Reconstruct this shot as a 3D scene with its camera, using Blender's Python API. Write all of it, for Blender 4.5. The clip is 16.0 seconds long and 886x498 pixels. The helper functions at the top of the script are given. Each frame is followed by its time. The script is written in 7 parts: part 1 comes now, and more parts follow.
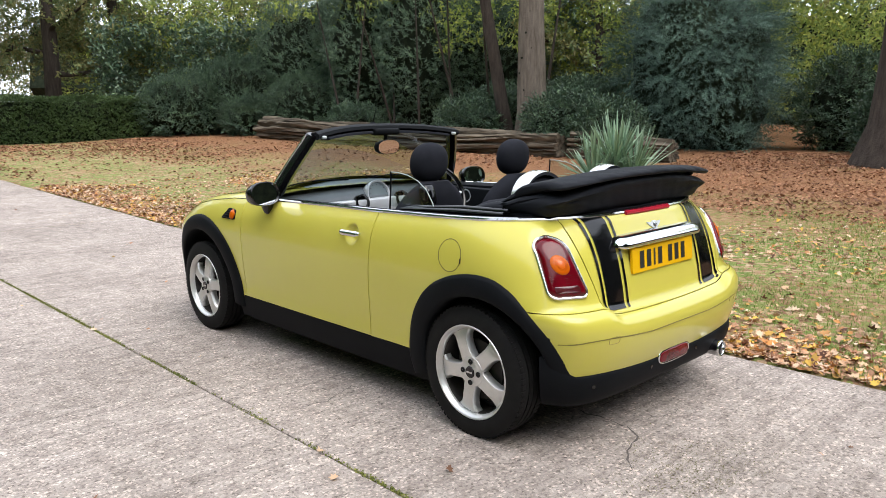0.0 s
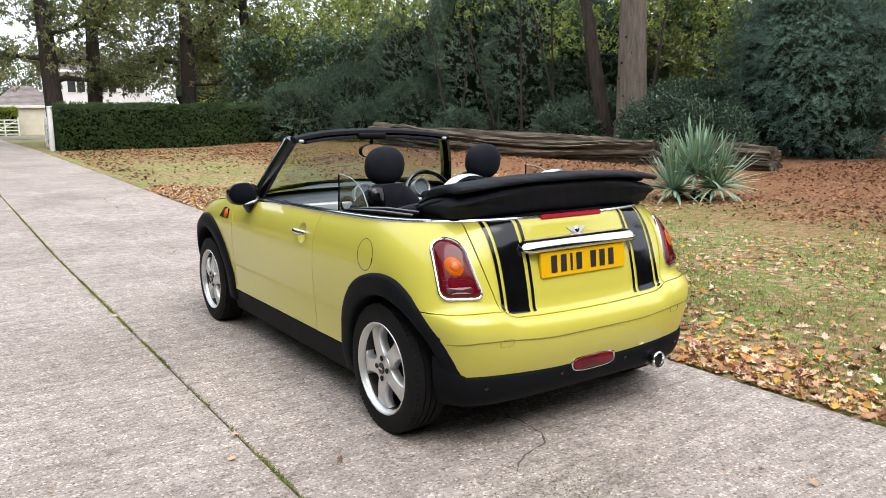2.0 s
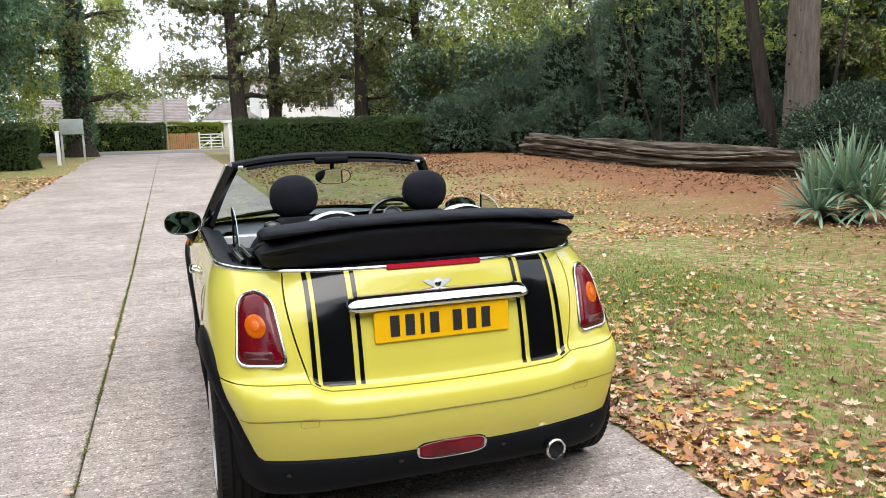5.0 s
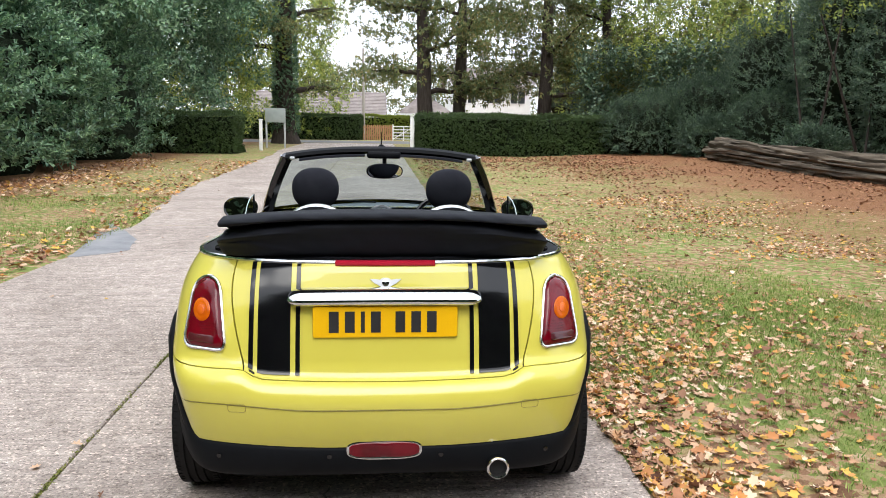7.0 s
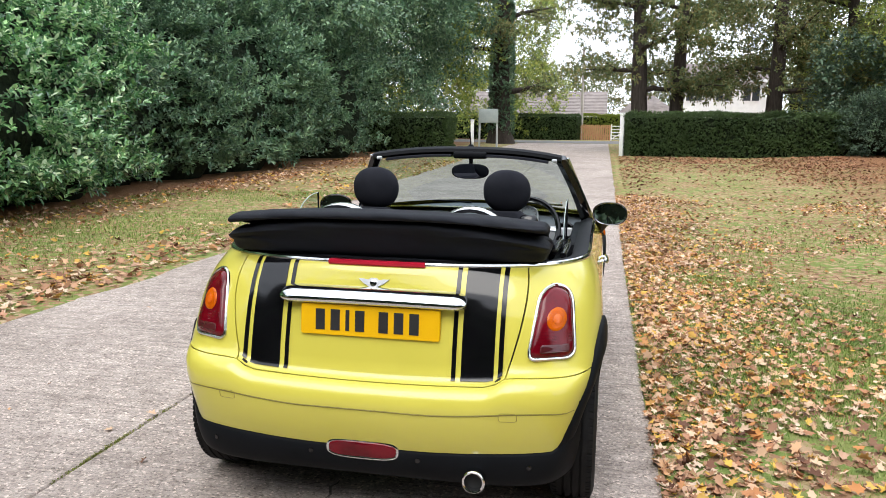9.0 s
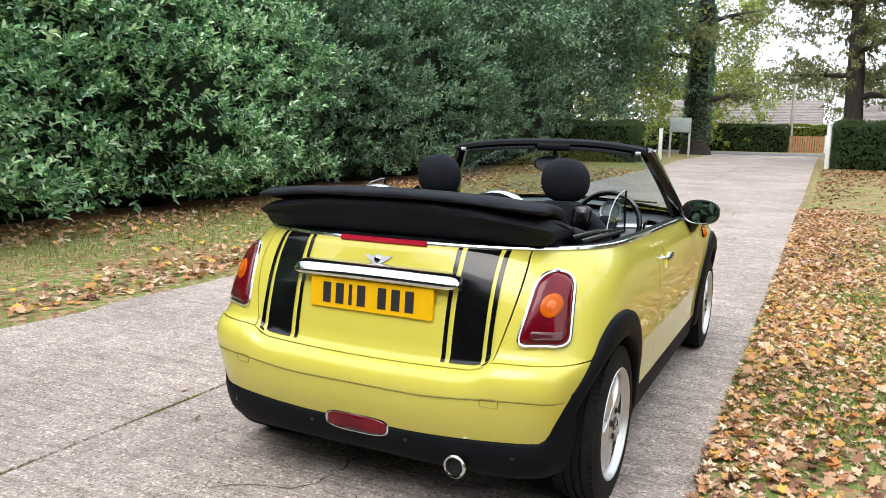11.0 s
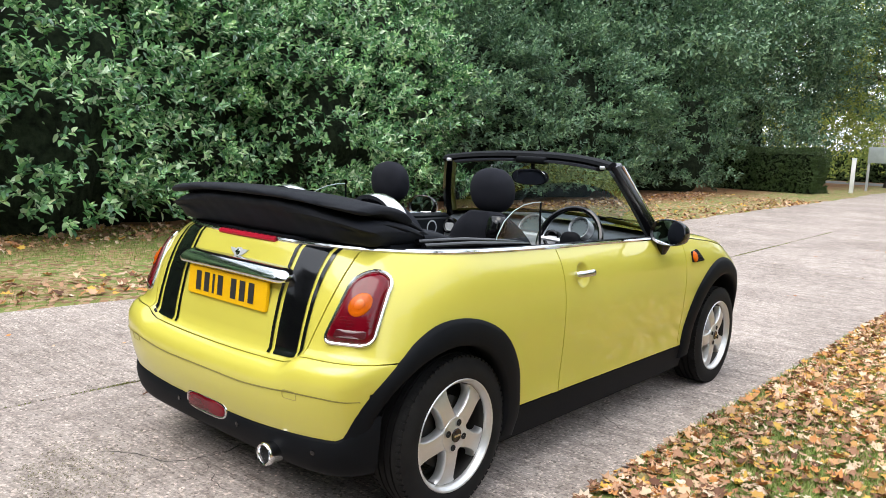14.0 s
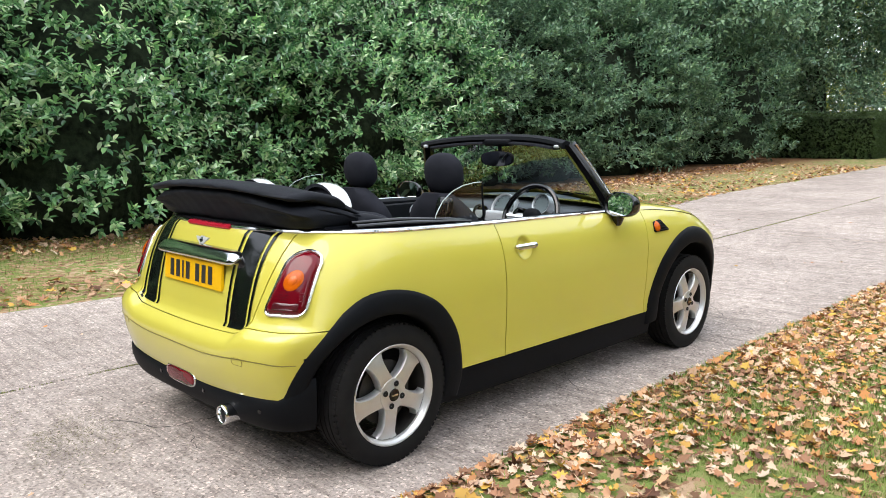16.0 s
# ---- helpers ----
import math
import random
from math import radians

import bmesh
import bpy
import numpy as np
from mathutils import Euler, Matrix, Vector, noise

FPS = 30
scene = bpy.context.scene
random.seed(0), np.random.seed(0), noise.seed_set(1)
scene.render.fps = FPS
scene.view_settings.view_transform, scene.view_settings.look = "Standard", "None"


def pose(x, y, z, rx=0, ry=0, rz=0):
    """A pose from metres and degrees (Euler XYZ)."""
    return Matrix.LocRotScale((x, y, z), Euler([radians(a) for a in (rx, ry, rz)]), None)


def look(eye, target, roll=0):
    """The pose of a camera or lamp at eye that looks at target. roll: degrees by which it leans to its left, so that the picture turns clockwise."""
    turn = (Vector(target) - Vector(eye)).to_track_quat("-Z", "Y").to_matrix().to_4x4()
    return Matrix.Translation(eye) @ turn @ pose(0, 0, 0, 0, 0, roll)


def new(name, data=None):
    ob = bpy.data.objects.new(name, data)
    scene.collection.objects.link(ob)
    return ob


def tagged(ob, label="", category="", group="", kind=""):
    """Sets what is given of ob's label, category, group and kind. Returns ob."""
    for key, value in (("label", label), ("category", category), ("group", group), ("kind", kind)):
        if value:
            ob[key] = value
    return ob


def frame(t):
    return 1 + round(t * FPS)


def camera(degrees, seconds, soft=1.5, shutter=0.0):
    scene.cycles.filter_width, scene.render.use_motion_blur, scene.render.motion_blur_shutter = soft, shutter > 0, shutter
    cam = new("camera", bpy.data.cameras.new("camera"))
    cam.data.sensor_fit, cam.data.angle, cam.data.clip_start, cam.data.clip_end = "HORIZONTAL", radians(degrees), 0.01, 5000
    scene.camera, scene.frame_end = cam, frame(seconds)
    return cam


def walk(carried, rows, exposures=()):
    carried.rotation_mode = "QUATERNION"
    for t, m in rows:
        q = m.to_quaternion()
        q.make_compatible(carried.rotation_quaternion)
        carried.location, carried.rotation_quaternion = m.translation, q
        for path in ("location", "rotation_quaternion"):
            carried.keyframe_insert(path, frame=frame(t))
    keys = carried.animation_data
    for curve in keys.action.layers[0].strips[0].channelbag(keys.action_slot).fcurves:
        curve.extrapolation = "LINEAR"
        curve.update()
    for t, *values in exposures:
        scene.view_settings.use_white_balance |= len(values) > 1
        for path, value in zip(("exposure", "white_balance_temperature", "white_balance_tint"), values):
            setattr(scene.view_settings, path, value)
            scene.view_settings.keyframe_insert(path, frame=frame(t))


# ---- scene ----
cam = camera(60.5, 16.0, soft=0.8)
METRES = 6.957
START = pose(-3.0837, -2.2212, 1.4074, 0.92, 0.19, 0.7) @ pose(0, 0, 0, 0, 0, -44.5)
ROWS = [
    (0.0, 0.0, 0.0, 0.0, 0.04, -10.58, -0.24),
    (0.5, 0.0411, 0.006, 0.0009, 2.24, -8.39, -0.27),
    (1.0, 0.0757, -0.0001, 0.0021, 5.22, -8.72, 0.72),
    (1.5, 0.1117, -0.0128, 0.0019, 8.23, -10.48, 1.07),
    (2.0, 0.1363, -0.0026, -0.0008, 9.76, -10.13, -0.13),
    (2.5, 0.1629, 0.0217, -0.0002, 10.42, -9.03, -0.88),
    (3.0, 0.1927, 0.0409, -0.0005, 10.94, -8.69, -0.62),
    (3.5, 0.226, 0.0607, 0.001, 13.33, -9.33, -0.56),
    (4.0, 0.2504, 0.0862, 0.0033, 16.89, -9.61, -0.17),
    (4.5, 0.2761, 0.1143, 0.0076, 20.52, -9.55, 0.57),
    (7.0, 0.4042, 0.2109, 0.0092, 38.77, -9.65, -1.12),
    (7.5, 0.4266, 0.2343, 0.0088, 43.05, -10.04, -1.28),
    (8.0, 0.4381, 0.2662, 0.007, 47.27, -9.27, -1.87),
    (8.5, 0.4527, 0.2895, 0.0084, 51.41, -9.04, -1.24),
    (9.0, 0.4785, 0.3062, 0.0107, 55.63, -9.91, -0.64),
    (11.5, 0.5241, 0.4245, -0.0065, 74.06, -8.08, -0.86),
    (12.0, 0.5331, 0.459, -0.0051, 77.67, -6.33, -0.57),
    (12.5, 0.5612, 0.4919, -0.008, 81.0, -8.2, 0.27),
    (13.0, 0.5714, 0.5137, -0.0097, 83.19, -9.69, -0.18),
    (13.5, 0.5699, 0.5402, -0.0126, 83.68, -8.9, -1.26),
    (14.0, 0.5648, 0.5677, -0.0101, 84.74, -8.05, -2.36),
    (14.5, 0.5832, 0.5821, -0.0092, 87.26, -8.34, -1.69),
    (15.0, 0.606, 0.5957, -0.0074, 89.07, -9.38, -0.73),
    (15.5, 0.6166, 0.6125, -0.007, 88.77, -9.44, 0.43),
    (16.0, 0.6129, 0.6418, -0.008, 89.26, -9.11, 0.95),
]
walk(cam, [(t, START @ pose(METRES * x, METRES * y, METRES * z, 90 + pitch, roll, yaw)) for t, x, y, z, yaw, pitch, roll in ROWS], [(0.0, 0.94), (4.5, 0.94), (9.0, 0.93), (11.5, 1.02), (13.0, 1.06), (16.0, 1.06)])

# ---- world and light: bright overcast autumn day ----
world = bpy.data.worlds.new("sky")
scene.world = world
world.use_nodes = True
wn, wl = world.node_tree.nodes, world.node_tree.links
wn.clear()
sky = wn.new("ShaderNodeTexSky")
sky.sky_type, sky.sun_disc = "NISHITA", False
sky.sun_elevation, sky.sun_rotation = radians(58), radians(185)
sky.dust_density, sky.air_density = 4.0, 1.0
cloud = wn.new("ShaderNodeMix")
cloud.data_type = "RGBA"
cloud.inputs["Factor"].default_value = 0.8
cloud.inputs["B"].default_value = (8.8, 9.4, 10.4, 1)
wl.new(sky.outputs["Color"], cloud.inputs["A"])
bg = wn.new("ShaderNodeBackground")
bg.inputs["Strength"].default_value = 0.128
wl.new(cloud.outputs["Result"], bg.inputs["Color"])
wout = wn.new("ShaderNodeOutputWorld")
wl.new(bg.outputs["Background"], wout.inputs["Surface"])

sun_data = bpy.data.lights.new("sun", "SUN")
sun_data.energy, sun_data.angle, sun_data.color = 1.2, radians(45), (1.0, 0.97, 0.92)
sun = new("sun", sun_data)
sun.matrix_world = look((-1, -10, 18), (0, 0, 0))

# ---- materials ----
def node_mat(name):
    m = bpy.data.materials.new(name)
    m.use_nodes = True
    nt = m.node_tree
    return m, nt, nt.nodes["Principled BSDF"]


def noise_tex(nt, scale, detail=6.0, rough=0.6, coords="Object", stretch=None):
    tc = nt.nodes.new("ShaderNodeTexCoord")
    tex = nt.nodes.new("ShaderNodeTexNoise")
    tex.inputs["Scale"].default_value, tex.inputs["Detail"].default_value, tex.inputs["Roughness"].default_value = scale, detail, rough
    if stretch:
        mp = nt.nodes.new("ShaderNodeMapping")
        mp.inputs["Scale"].default_value = stretch
        nt.links.new(tc.outputs[coords], mp.inputs["Vector"])
        nt.links.new(mp.outputs["Vector"], tex.inputs["Vector"])
    else:
        nt.links.new(tc.outputs[coords], tex.inputs["Vector"])
    return tex


def ramp(nt, source, stops):
    r = nt.nodes.new("ShaderNodeValToRGB")
    while len(r.color_ramp.elements) < len(stops):
        r.color_ramp.elements.new(0.5)
    for e, (p, c) in zip(r.color_ramp.elements, stops):
        e.position, e.color = p, (*c, 1) if len(c) == 3 else c
    nt.links.new(source, r.inputs["Fac"])
    return r


def mix(nt, a, b, fac, mode="MIX"):
    n = nt.nodes.new("ShaderNodeMix")
    n.data_type, n.blend_type = "RGBA", mode
    for key, v in (("A", a), ("B", b), ("Factor", fac)):
        if isinstance(v, (int, float)):
            n.inputs[key].default_value = v
        elif isinstance(v, tuple):
            n.inputs[key].default_value = (*v, 1)
        else:
            nt.links.new(v, n.inputs[key])
    return n.outputs["Result"]


def bump(nt, bsdf, source, strength, dist):
    b = nt.nodes.new("ShaderNodeBump")
    b.inputs["Strength"].default_value, b.inputs["Distance"].default_value = strength, dist
    nt.links.new(source, b.inputs["Height"])
    nt.links.new(b.outputs["Normal"], bsdf.inputs["Normal"])
    return b


def surf(name, c1, c2, scale=8.0, rough=0.6, fine=90.0, relief=0.2, depth=0.004, metal=0.0, coat=0.0, spec=0.5, rough2=None, stretch=None):
    """A surface of two tones at a coarse scale, with fine grain in relief and gloss."""
    m, nt, b = node_mat(name)
    big = noise_tex(nt, scale, stretch=stretch)
    small = noise_tex(nt, fine, 4.0, 0.7)
    col = ramp(nt, big.outputs["Fac"], [(0.3, c1), (0.7, c2)])
    nt.links.new(mix(nt, col.outputs["Color"], small.outputs["Fac"], 0.12, "OVERLAY"), b.inputs["Base Color"])
    mr = nt.nodes.new("ShaderNodeMapRange")
    mr.inputs["To Min"].default_value, mr.inputs["To Max"].default_value = rough, rough2 if rough2 else min(1, rough + 0.12)
    nt.links.new(big.outputs["Fac"], mr.inputs["Value"])
    nt.links.new(mr.outputs["Result"], b.inputs["Roughness"])
    b.inputs["Metallic"].default_value = metal
    b.inputs["Coat Weight"].default_value = coat
    b.inputs["Coat Roughness"].default_value = 0.04
    b.inputs["Specular IOR Level"].default_value = spec
    if relief:
        bump(nt, b, small.outputs["Fac"], relief, depth)
    return m


def leaf_mat(name, tones, rough=0.45, spec=0.5, back=0.25, clump=0.0):
    """Leaves: the tone varies from leaf to leaf, some light passes through."""
    m, nt, b = node_mat(name)
    geo = nt.nodes.new("ShaderNodeNewGeometry")
    r = ramp(nt, geo.outputs["Random Per Island"], [(i / max(1, len(tones) - 1), c) for i, c in enumerate(tones)])
    n = noise_tex(nt, 0.9, 3.0)
    shade = ramp(nt, n.outputs["Fac"], [(0.35, (0.80, 0.82, 0.80)), (0.65, (1.16, 1.13, 1.04))])
    col = mix(nt, r.outputs["Color"], shade.outputs["Color"], 1.0, "MULTIPLY")
    young = noise_tex(nt, 3.2, 2.0)
    growth = ramp(nt, young.outputs["Fac"], [(0.34, (0.62, 0.66, 0.66)), (0.52, (1.0, 1.0, 1.0)), (0.68, (1.42, 1.34, 1.22))])
    col = mix(nt, col, growth.outputs["Color"], clump, "MULTIPLY")
    nt.links.new(col, b.inputs["Base Color"])
    b.inputs["Roughness"].default_value = rough
    b.inputs["Specular IOR Level"].default_value = spec
    if back:
        tr = nt.nodes.new("ShaderNodeBsdfTranslucent")
        nt.links.new(col, tr.inputs["Color"])
        sh = nt.nodes.new("ShaderNodeMixShader")
        sh.inputs["Fac"].default_value = back
        nt.links.new(b.outputs["BSDF"], sh.inputs[1])
        nt.links.new(tr.outputs["BSDF"], sh.inputs[2])
        nt.links.new(sh.outputs["Shader"], nt.nodes["Material Output"].inputs["Surface"])
    return m


def glass_mat(name, tint=(1, 1, 1), rough=0.0):
    m, nt, b = node_mat(name)
    b.inputs["Base Color"].default_value = (*tint, 1)
    b.inputs["Roughness"].default_value = rough
    b.inputs["Transmission Weight"].default_value = 1.0
    b.inputs["IOR"].default_value = 1.45
    return m


def clear_pane(name, tint, gloss=0.05):
    """A thin pane: mostly clear, reflecting more at grazing angles."""
    m, nt, b = node_mat(name)
    t = nt.nodes.new("ShaderNodeBsdfTransparent")
    t.inputs["Color"].default_value = (*tint, 1)
    g = nt.nodes.new("ShaderNodeBsdfGlossy")
    g.inputs["Roughness"].default_value = 0.02
    lw = nt.nodes.new("ShaderNodeLayerWeight")
    lw.inputs["Blend"].default_value = 0.5
    pw = nt.nodes.new("ShaderNodeMath")
    pw.operation = "POWER"
    pw.inputs[1].default_value = 4.0
    nt.links.new(lw.outputs["Facing"], pw.inputs[0])
    f = nt.nodes.new("ShaderNodeMath")
    f.operation, f.use_clamp = "MULTIPLY_ADD", True
    f.inputs[1].default_value, f.inputs[2].default_value = 0.85, gloss
    nt.links.new(pw.outputs["Value"], f.inputs[0])
    sh = nt.nodes.new("ShaderNodeMixShader")
    nt.links.new(f.outputs["Value"], sh.inputs["Fac"])
    nt.links.new(t.outputs["BSDF"], sh.inputs[1])
    nt.links.new(g.outputs["BSDF"], sh.inputs[2])
    nt.links.new(sh.outputs["Shader"], nt.nodes["Material Output"].inputs["Surface"])
    return m


def paint_mat():
    m, nt, b = node_mat("yellow_paint")
    big = noise_tex(nt, 1.3, 3.0)
    dust = noise_tex(nt, 40.0, 8.0, 0.8)
    col = ramp(nt, big.outputs["Fac"], [(0.3, (0.555, 0.500, 0.074)), (0.7, (0.58, 0.524, 0.086))])
    # light road film that gathers on the lower doors
    low = nt.nodes.new("ShaderNodeTexCoord")
    sep = nt.nodes.new("ShaderNodeSeparateXYZ")
    nt.links.new(low.outputs["Object"], sep.inputs["Vector"])
    grime = nt.nodes.new("ShaderNodeMapRange")
    grime.inputs["From Min"].default_value, grime.inputs["From Max"].default_value = 0.55, 0.25
    grime.inputs["To Max"].default_value = 0.14
    nt.links.new(sep.outputs["Z"], grime.inputs["Value"])
    spots = ramp(nt, dust.outputs["Fac"], [(0.45, (0, 0, 0)), (0.7, (1, 1, 1))])
    mul = nt.nodes.new("ShaderNodeMath")
    mul.operation = "MULTIPLY"
    nt.links.new(grime.outputs["Result"], mul.inputs[0])
    nt.links.new(spots.outputs["Color"], mul.inputs[1])
    nt.links.new(mix(nt, col.outputs["Color"], (0.42, 0.37, 0.17), mul.outputs["Value"]), b.inputs["Base Color"])
    b.inputs["Roughness"].default_value = 0.32
    b.inputs["Specular IOR Level"].default_value = 0.2
    b.inputs["Coat Weight"].default_value = 1.0
    b.inputs["Coat Roughness"].default_value = 0.03
    return m


PAINT = paint_mat()
TRIM = surf("black_plastic", (0.0045, 0.0052, 0.0066), (0.0075, 0.0084, 0.0102), 6, 0.5, 220, 0.15, 0.001, spec=0.07)
GLOSS_BLACK = surf("gloss_black", (0.0025, 0.0025, 0.003), (0.004, 0.004, 0.005), 4, 0.05, 300, 0.0, spec=0.5)
CHROME = surf("chrome", (0.60, 0.61, 0.63), (0.68, 0.69, 0.70), 5, 0.06, 200, 0.0, metal=1.0, rough2=0.12)
ALLOY = surf("silver_alloy", (0.58, 0.58, 0.57), (0.68, 0.68, 0.67), 9, 0.32, 260, 0.06, 0.0005, metal=0.75)
RUBBER = surf("tyre_rubber", (0.0065, 0.0065, 0.0072), (0.0135, 0.013, 0.0125), 14, 0.68, 160, 0.25, 0.001, spec=0.15)
FABRIC = surf("black_hood_cloth", (0.0034, 0.0044, 0.0074), (0.0066, 0.0082, 0.0130), 7, 0.68, 700, 0.35, 0.001, spec=0.22)
SEAT = surf("charcoal_seat_cloth", (0.011, 0.012, 0.017), (0.018, 0.019, 0.025), 10, 0.85, 500, 0.35, 0.001, spec=0.15)
# dash base lifted to blue-grey, with the sky's reflection in the colour
DASH = surf("dark_soft_dash", (0.070, 0.084, 0.096), (0.095, 0.108, 0.120), 8, 0.34, 350, 0.3, 0.001)
SILVER = surf("silver_plastic", (0.55, 0.57, 0.60), (0.62, 0.64, 0.66), 6, 0.28, 300, 0.0, metal=0.4)
DARK = surf("dark_underside", (0.003, 0.003, 0.003), (0.006, 0.006, 0.006), 5, 0.9, 60, 0.2)
RED_LENS = surf("red_lens", (0.075, 0.0008, 0.004), (0.15, 0.0015, 0.008), 9, 0.06, 220, 0.03, 0.001, coat=0.2, spec=0.3)
BRAKE_RED = surf("brake_lamp_red", (0.34, 0.006, 0.022), (0.42, 0.010, 0.03), 9, 0.3, 220, 0.1, 0.001, spec=0.3)
BEZEL = surf("satin_chrome", (0.62, 0.62, 0.60), (0.72, 0.72, 0.70), 9, 0.16, 200, 0.0, metal=1.0, rough2=0.24)
DARK_STEEL = surf("dark_steel", (0.03, 0.028, 0.026), (0.06, 0.054, 0.05), 8, 0.5, 60, 0.2, metal=0.7)
AMBER = surf("amber_lens", (0.42, 0.075, 0.002), (0.58, 0.115, 0.003), 24, 0.12, 200, 0.1, 0.001, coat=0.05, spec=0.2)
SMOKE = surf("clear_lens", (0.050, 0.006, 0.009), (0.085, 0.014, 0.016), 9, 0.12, 200, 0.1, 0.001, coat=0.2)
GLASS_EDGE = surf("lit_glass_edge", (0.34, 0.42, 0.42), (0.46, 0.54, 0.54), 9, 0.2, 200, 0.0)
PLATE = surf("yellow_plate", (0.74, 0.415, 0.002), (0.78, 0.44, 0.003), 7, 0.35, 220, 0.0, spec=0.2)
INK = surf("plate_ink", (0.010, 0.010, 0.012), (0.02, 0.02, 0.022), 7, 0.4, 220, 0.0)
DIAL = surf("pale_dial", (0.09, 0.125, 0.135), (0.13, 0.165, 0.175), 7, 0.3, 220, 0.0)
MIRROR = surf("mirror_glass", (0.80, 0.82, 0.83), (0.82, 0.84, 0.85), 2, 0.01, 200, 0.0, metal=1.0, rough2=0.015)
PANE = clear_pane("window_glass", (0.74, 0.80, 0.78))
SCREEN = clear_pane("windscreen_glass", (0.55, 0.64, 0.65))
# ---- building tools ----
def link_mesh(name, verts, faces, material, parent=None, smooth=True, angle=40):
    me = bpy.data.meshes.new(name)
    me.from_pydata([tuple(v) for v in verts], [], [tuple(f) for f in faces])
    me.materials.append(material)
    if smooth:
        me.shade_smooth()
        me.set_sharp_from_angle(angle=radians(angle))
    ob = new(name, me)
    ob.parent = parent
    return ob


def link_arrays(name, verts, faces, material, parent=None):
    """Large meshes of equal-sided faces from arrays."""
    me = bpy.data.meshes.new(name)
    n, k = faces.shape
    me.vertices.add(len(verts))
    me.vertices.foreach_set("co", np.asarray(verts, dtype=np.float32).ravel())
    me.loops.add(n * k)
    me.loops.foreach_set("vertex_index", faces.astype(np.int32).ravel())
    me.polygons.add(n)
    me.polygons.foreach_set("loop_start", np.arange(0, n * k, k, dtype=np.int32))
    me.update(calc_edges=True)
    me.materials.append(material)
    ob = new(name, me)
    ob.parent = parent
    return ob


def part(name, bm, material, parent, label="", smooth=True, angle=40):
    me = bpy.data.meshes.new(name)
    bm.to_mesh(me)
    bm.free()
    me.materials.append(material)
    if smooth:
        me.shade_smooth()
        me.set_sharp_from_angle(angle=radians(angle))
    ob = new(name, me)
    ob.parent = parent
    return tagged(ob, label=label)


def add_grid(bm, rows, wrap=False, caps=False):
    """Skin rows of points with quads; wrap closes each row; caps closes the ends."""
    vs = [[bm.verts.new(p) for p in row] for row in rows]
    n = len(vs[0])
    for a, b in zip(vs, vs[1:]):
        for i in range(n if wrap else n - 1):
            j = (i + 1) % n
            bm.faces.new((a[i], a[j], b[j], b[i]))
    if caps:
        bm.faces.new(vs[0][::-1])
        bm.faces.new(vs[-1])
    return vs


def add_tube(bm, path, radius, sides=10, caps=True, flat=1.0):
    """A round bar along a path; radius may be a list."""
    pts = [Vector(p) for p in path]
    rad = radius if isinstance(radius, (list, tuple)) else [radius] * len(pts)
    rows, up = [], None
    for i, p in enumerate(pts):
        t = (pts[min(i + 1, len(pts) - 1)] - pts[max(i - 1, 0)]).normalized()
        if up is None:
            up = Vector((0, 0, 1)) if abs(t.z) < 0.9 else Vector((1, 0, 0))
        side = t.cross(up).normalized()
        up = side.cross(t).normalized()
        rows.append([p + float(rad[i]) * (math.cos(a) * side + flat * math.sin(a) * up) for a in [2 * math.pi * k / sides for k in range(sides)]])
    return add_grid(bm, rows, wrap=True, caps=caps)


def add_box(bm, lo, hi, bevel=0.0, segments=2, matrix=None):
    c = [(a + b) / 2 for a, b in zip(lo, hi)]
    s = [b - a for a, b in zip(lo, hi)]
    m = (matrix if matrix else Matrix()) @ Matrix.Translation(c) @ Matrix.Diagonal((*s, 1))
    made = bmesh.ops.create_cube(bm, size=1, matrix=m)
    if bevel:
        edges = list({e for v in made["verts"] for e in v.link_edges})
        bmesh.ops.bevel(bm, geom=edges, offset=bevel, segments=segments, affect="EDGES", profile=0.5)


def add_lathe(bm, profile, axis_point, steps=48, axis="x"):
    """Turn a profile of (along, radius) round the x axis through a point."""
    rows = []
    for k in range(steps):
        a = 2 * math.pi * k / steps
        rows.append([Vector(axis_point) + Vector((d, r * math.cos(a), r * math.sin(a))) for d, r in profile])
    rows.append(rows[0])
    vs = [[bm.verts.new(p) for p in row] for row in rows[:-1]]
    vs.append(vs[0])
    for a, b in zip(vs, vs[1:]):
        for i in range(len(profile) - 1):
            bm.faces.new((a[i], a[i + 1], b[i + 1], b[i]))


def smoothstep(v, lo, hi):
    t = np.clip((v - lo) / (hi - lo), 0, 1)
    return t * t * (3 - 2 * t)


def leaf_cloud(points, dirs, ups, length, width, fold=0.25, droop=0.15):
    """Six-cornered folded leaves: returns vertices and quads."""
    n = len(points)
    d = dirs / np.linalg.norm(dirs, axis=1, keepdims=True)
    s = np.cross(d, ups)
    s /= np.linalg.norm(s, axis=1, keepdims=True) + 1e-9
    u = np.cross(s, d)
    L, W = np.broadcast_to(length, n)[:, None], np.broadcast_to(width, n)[:, None]
    base = points
    tip = base + d * L - u * L * droop
    l1, r1 = base + d * L * 0.3 - s * W * 0.5 + u * W * fold, base + d * L * 0.3 + s * W * 0.5 + u * W * fold
    l2, r2 = base + d * L * 0.72 - s * W * 0.4 + u * (W * fold - L * droop * 0.5), base + d * L * 0.72 + s * W * 0.4 + u * (W * fold - L * droop * 0.5)
    verts = np.stack([base, l1, l2, tip, r2, r1], axis=1).reshape(-1, 3)
    k = np.arange(n)[:, None] * 6
    faces = np.concatenate([k + np.array([[0, 3, 2, 1]]), k + np.array([[0, 5, 4, 3]])], axis=0)
    return verts, faces


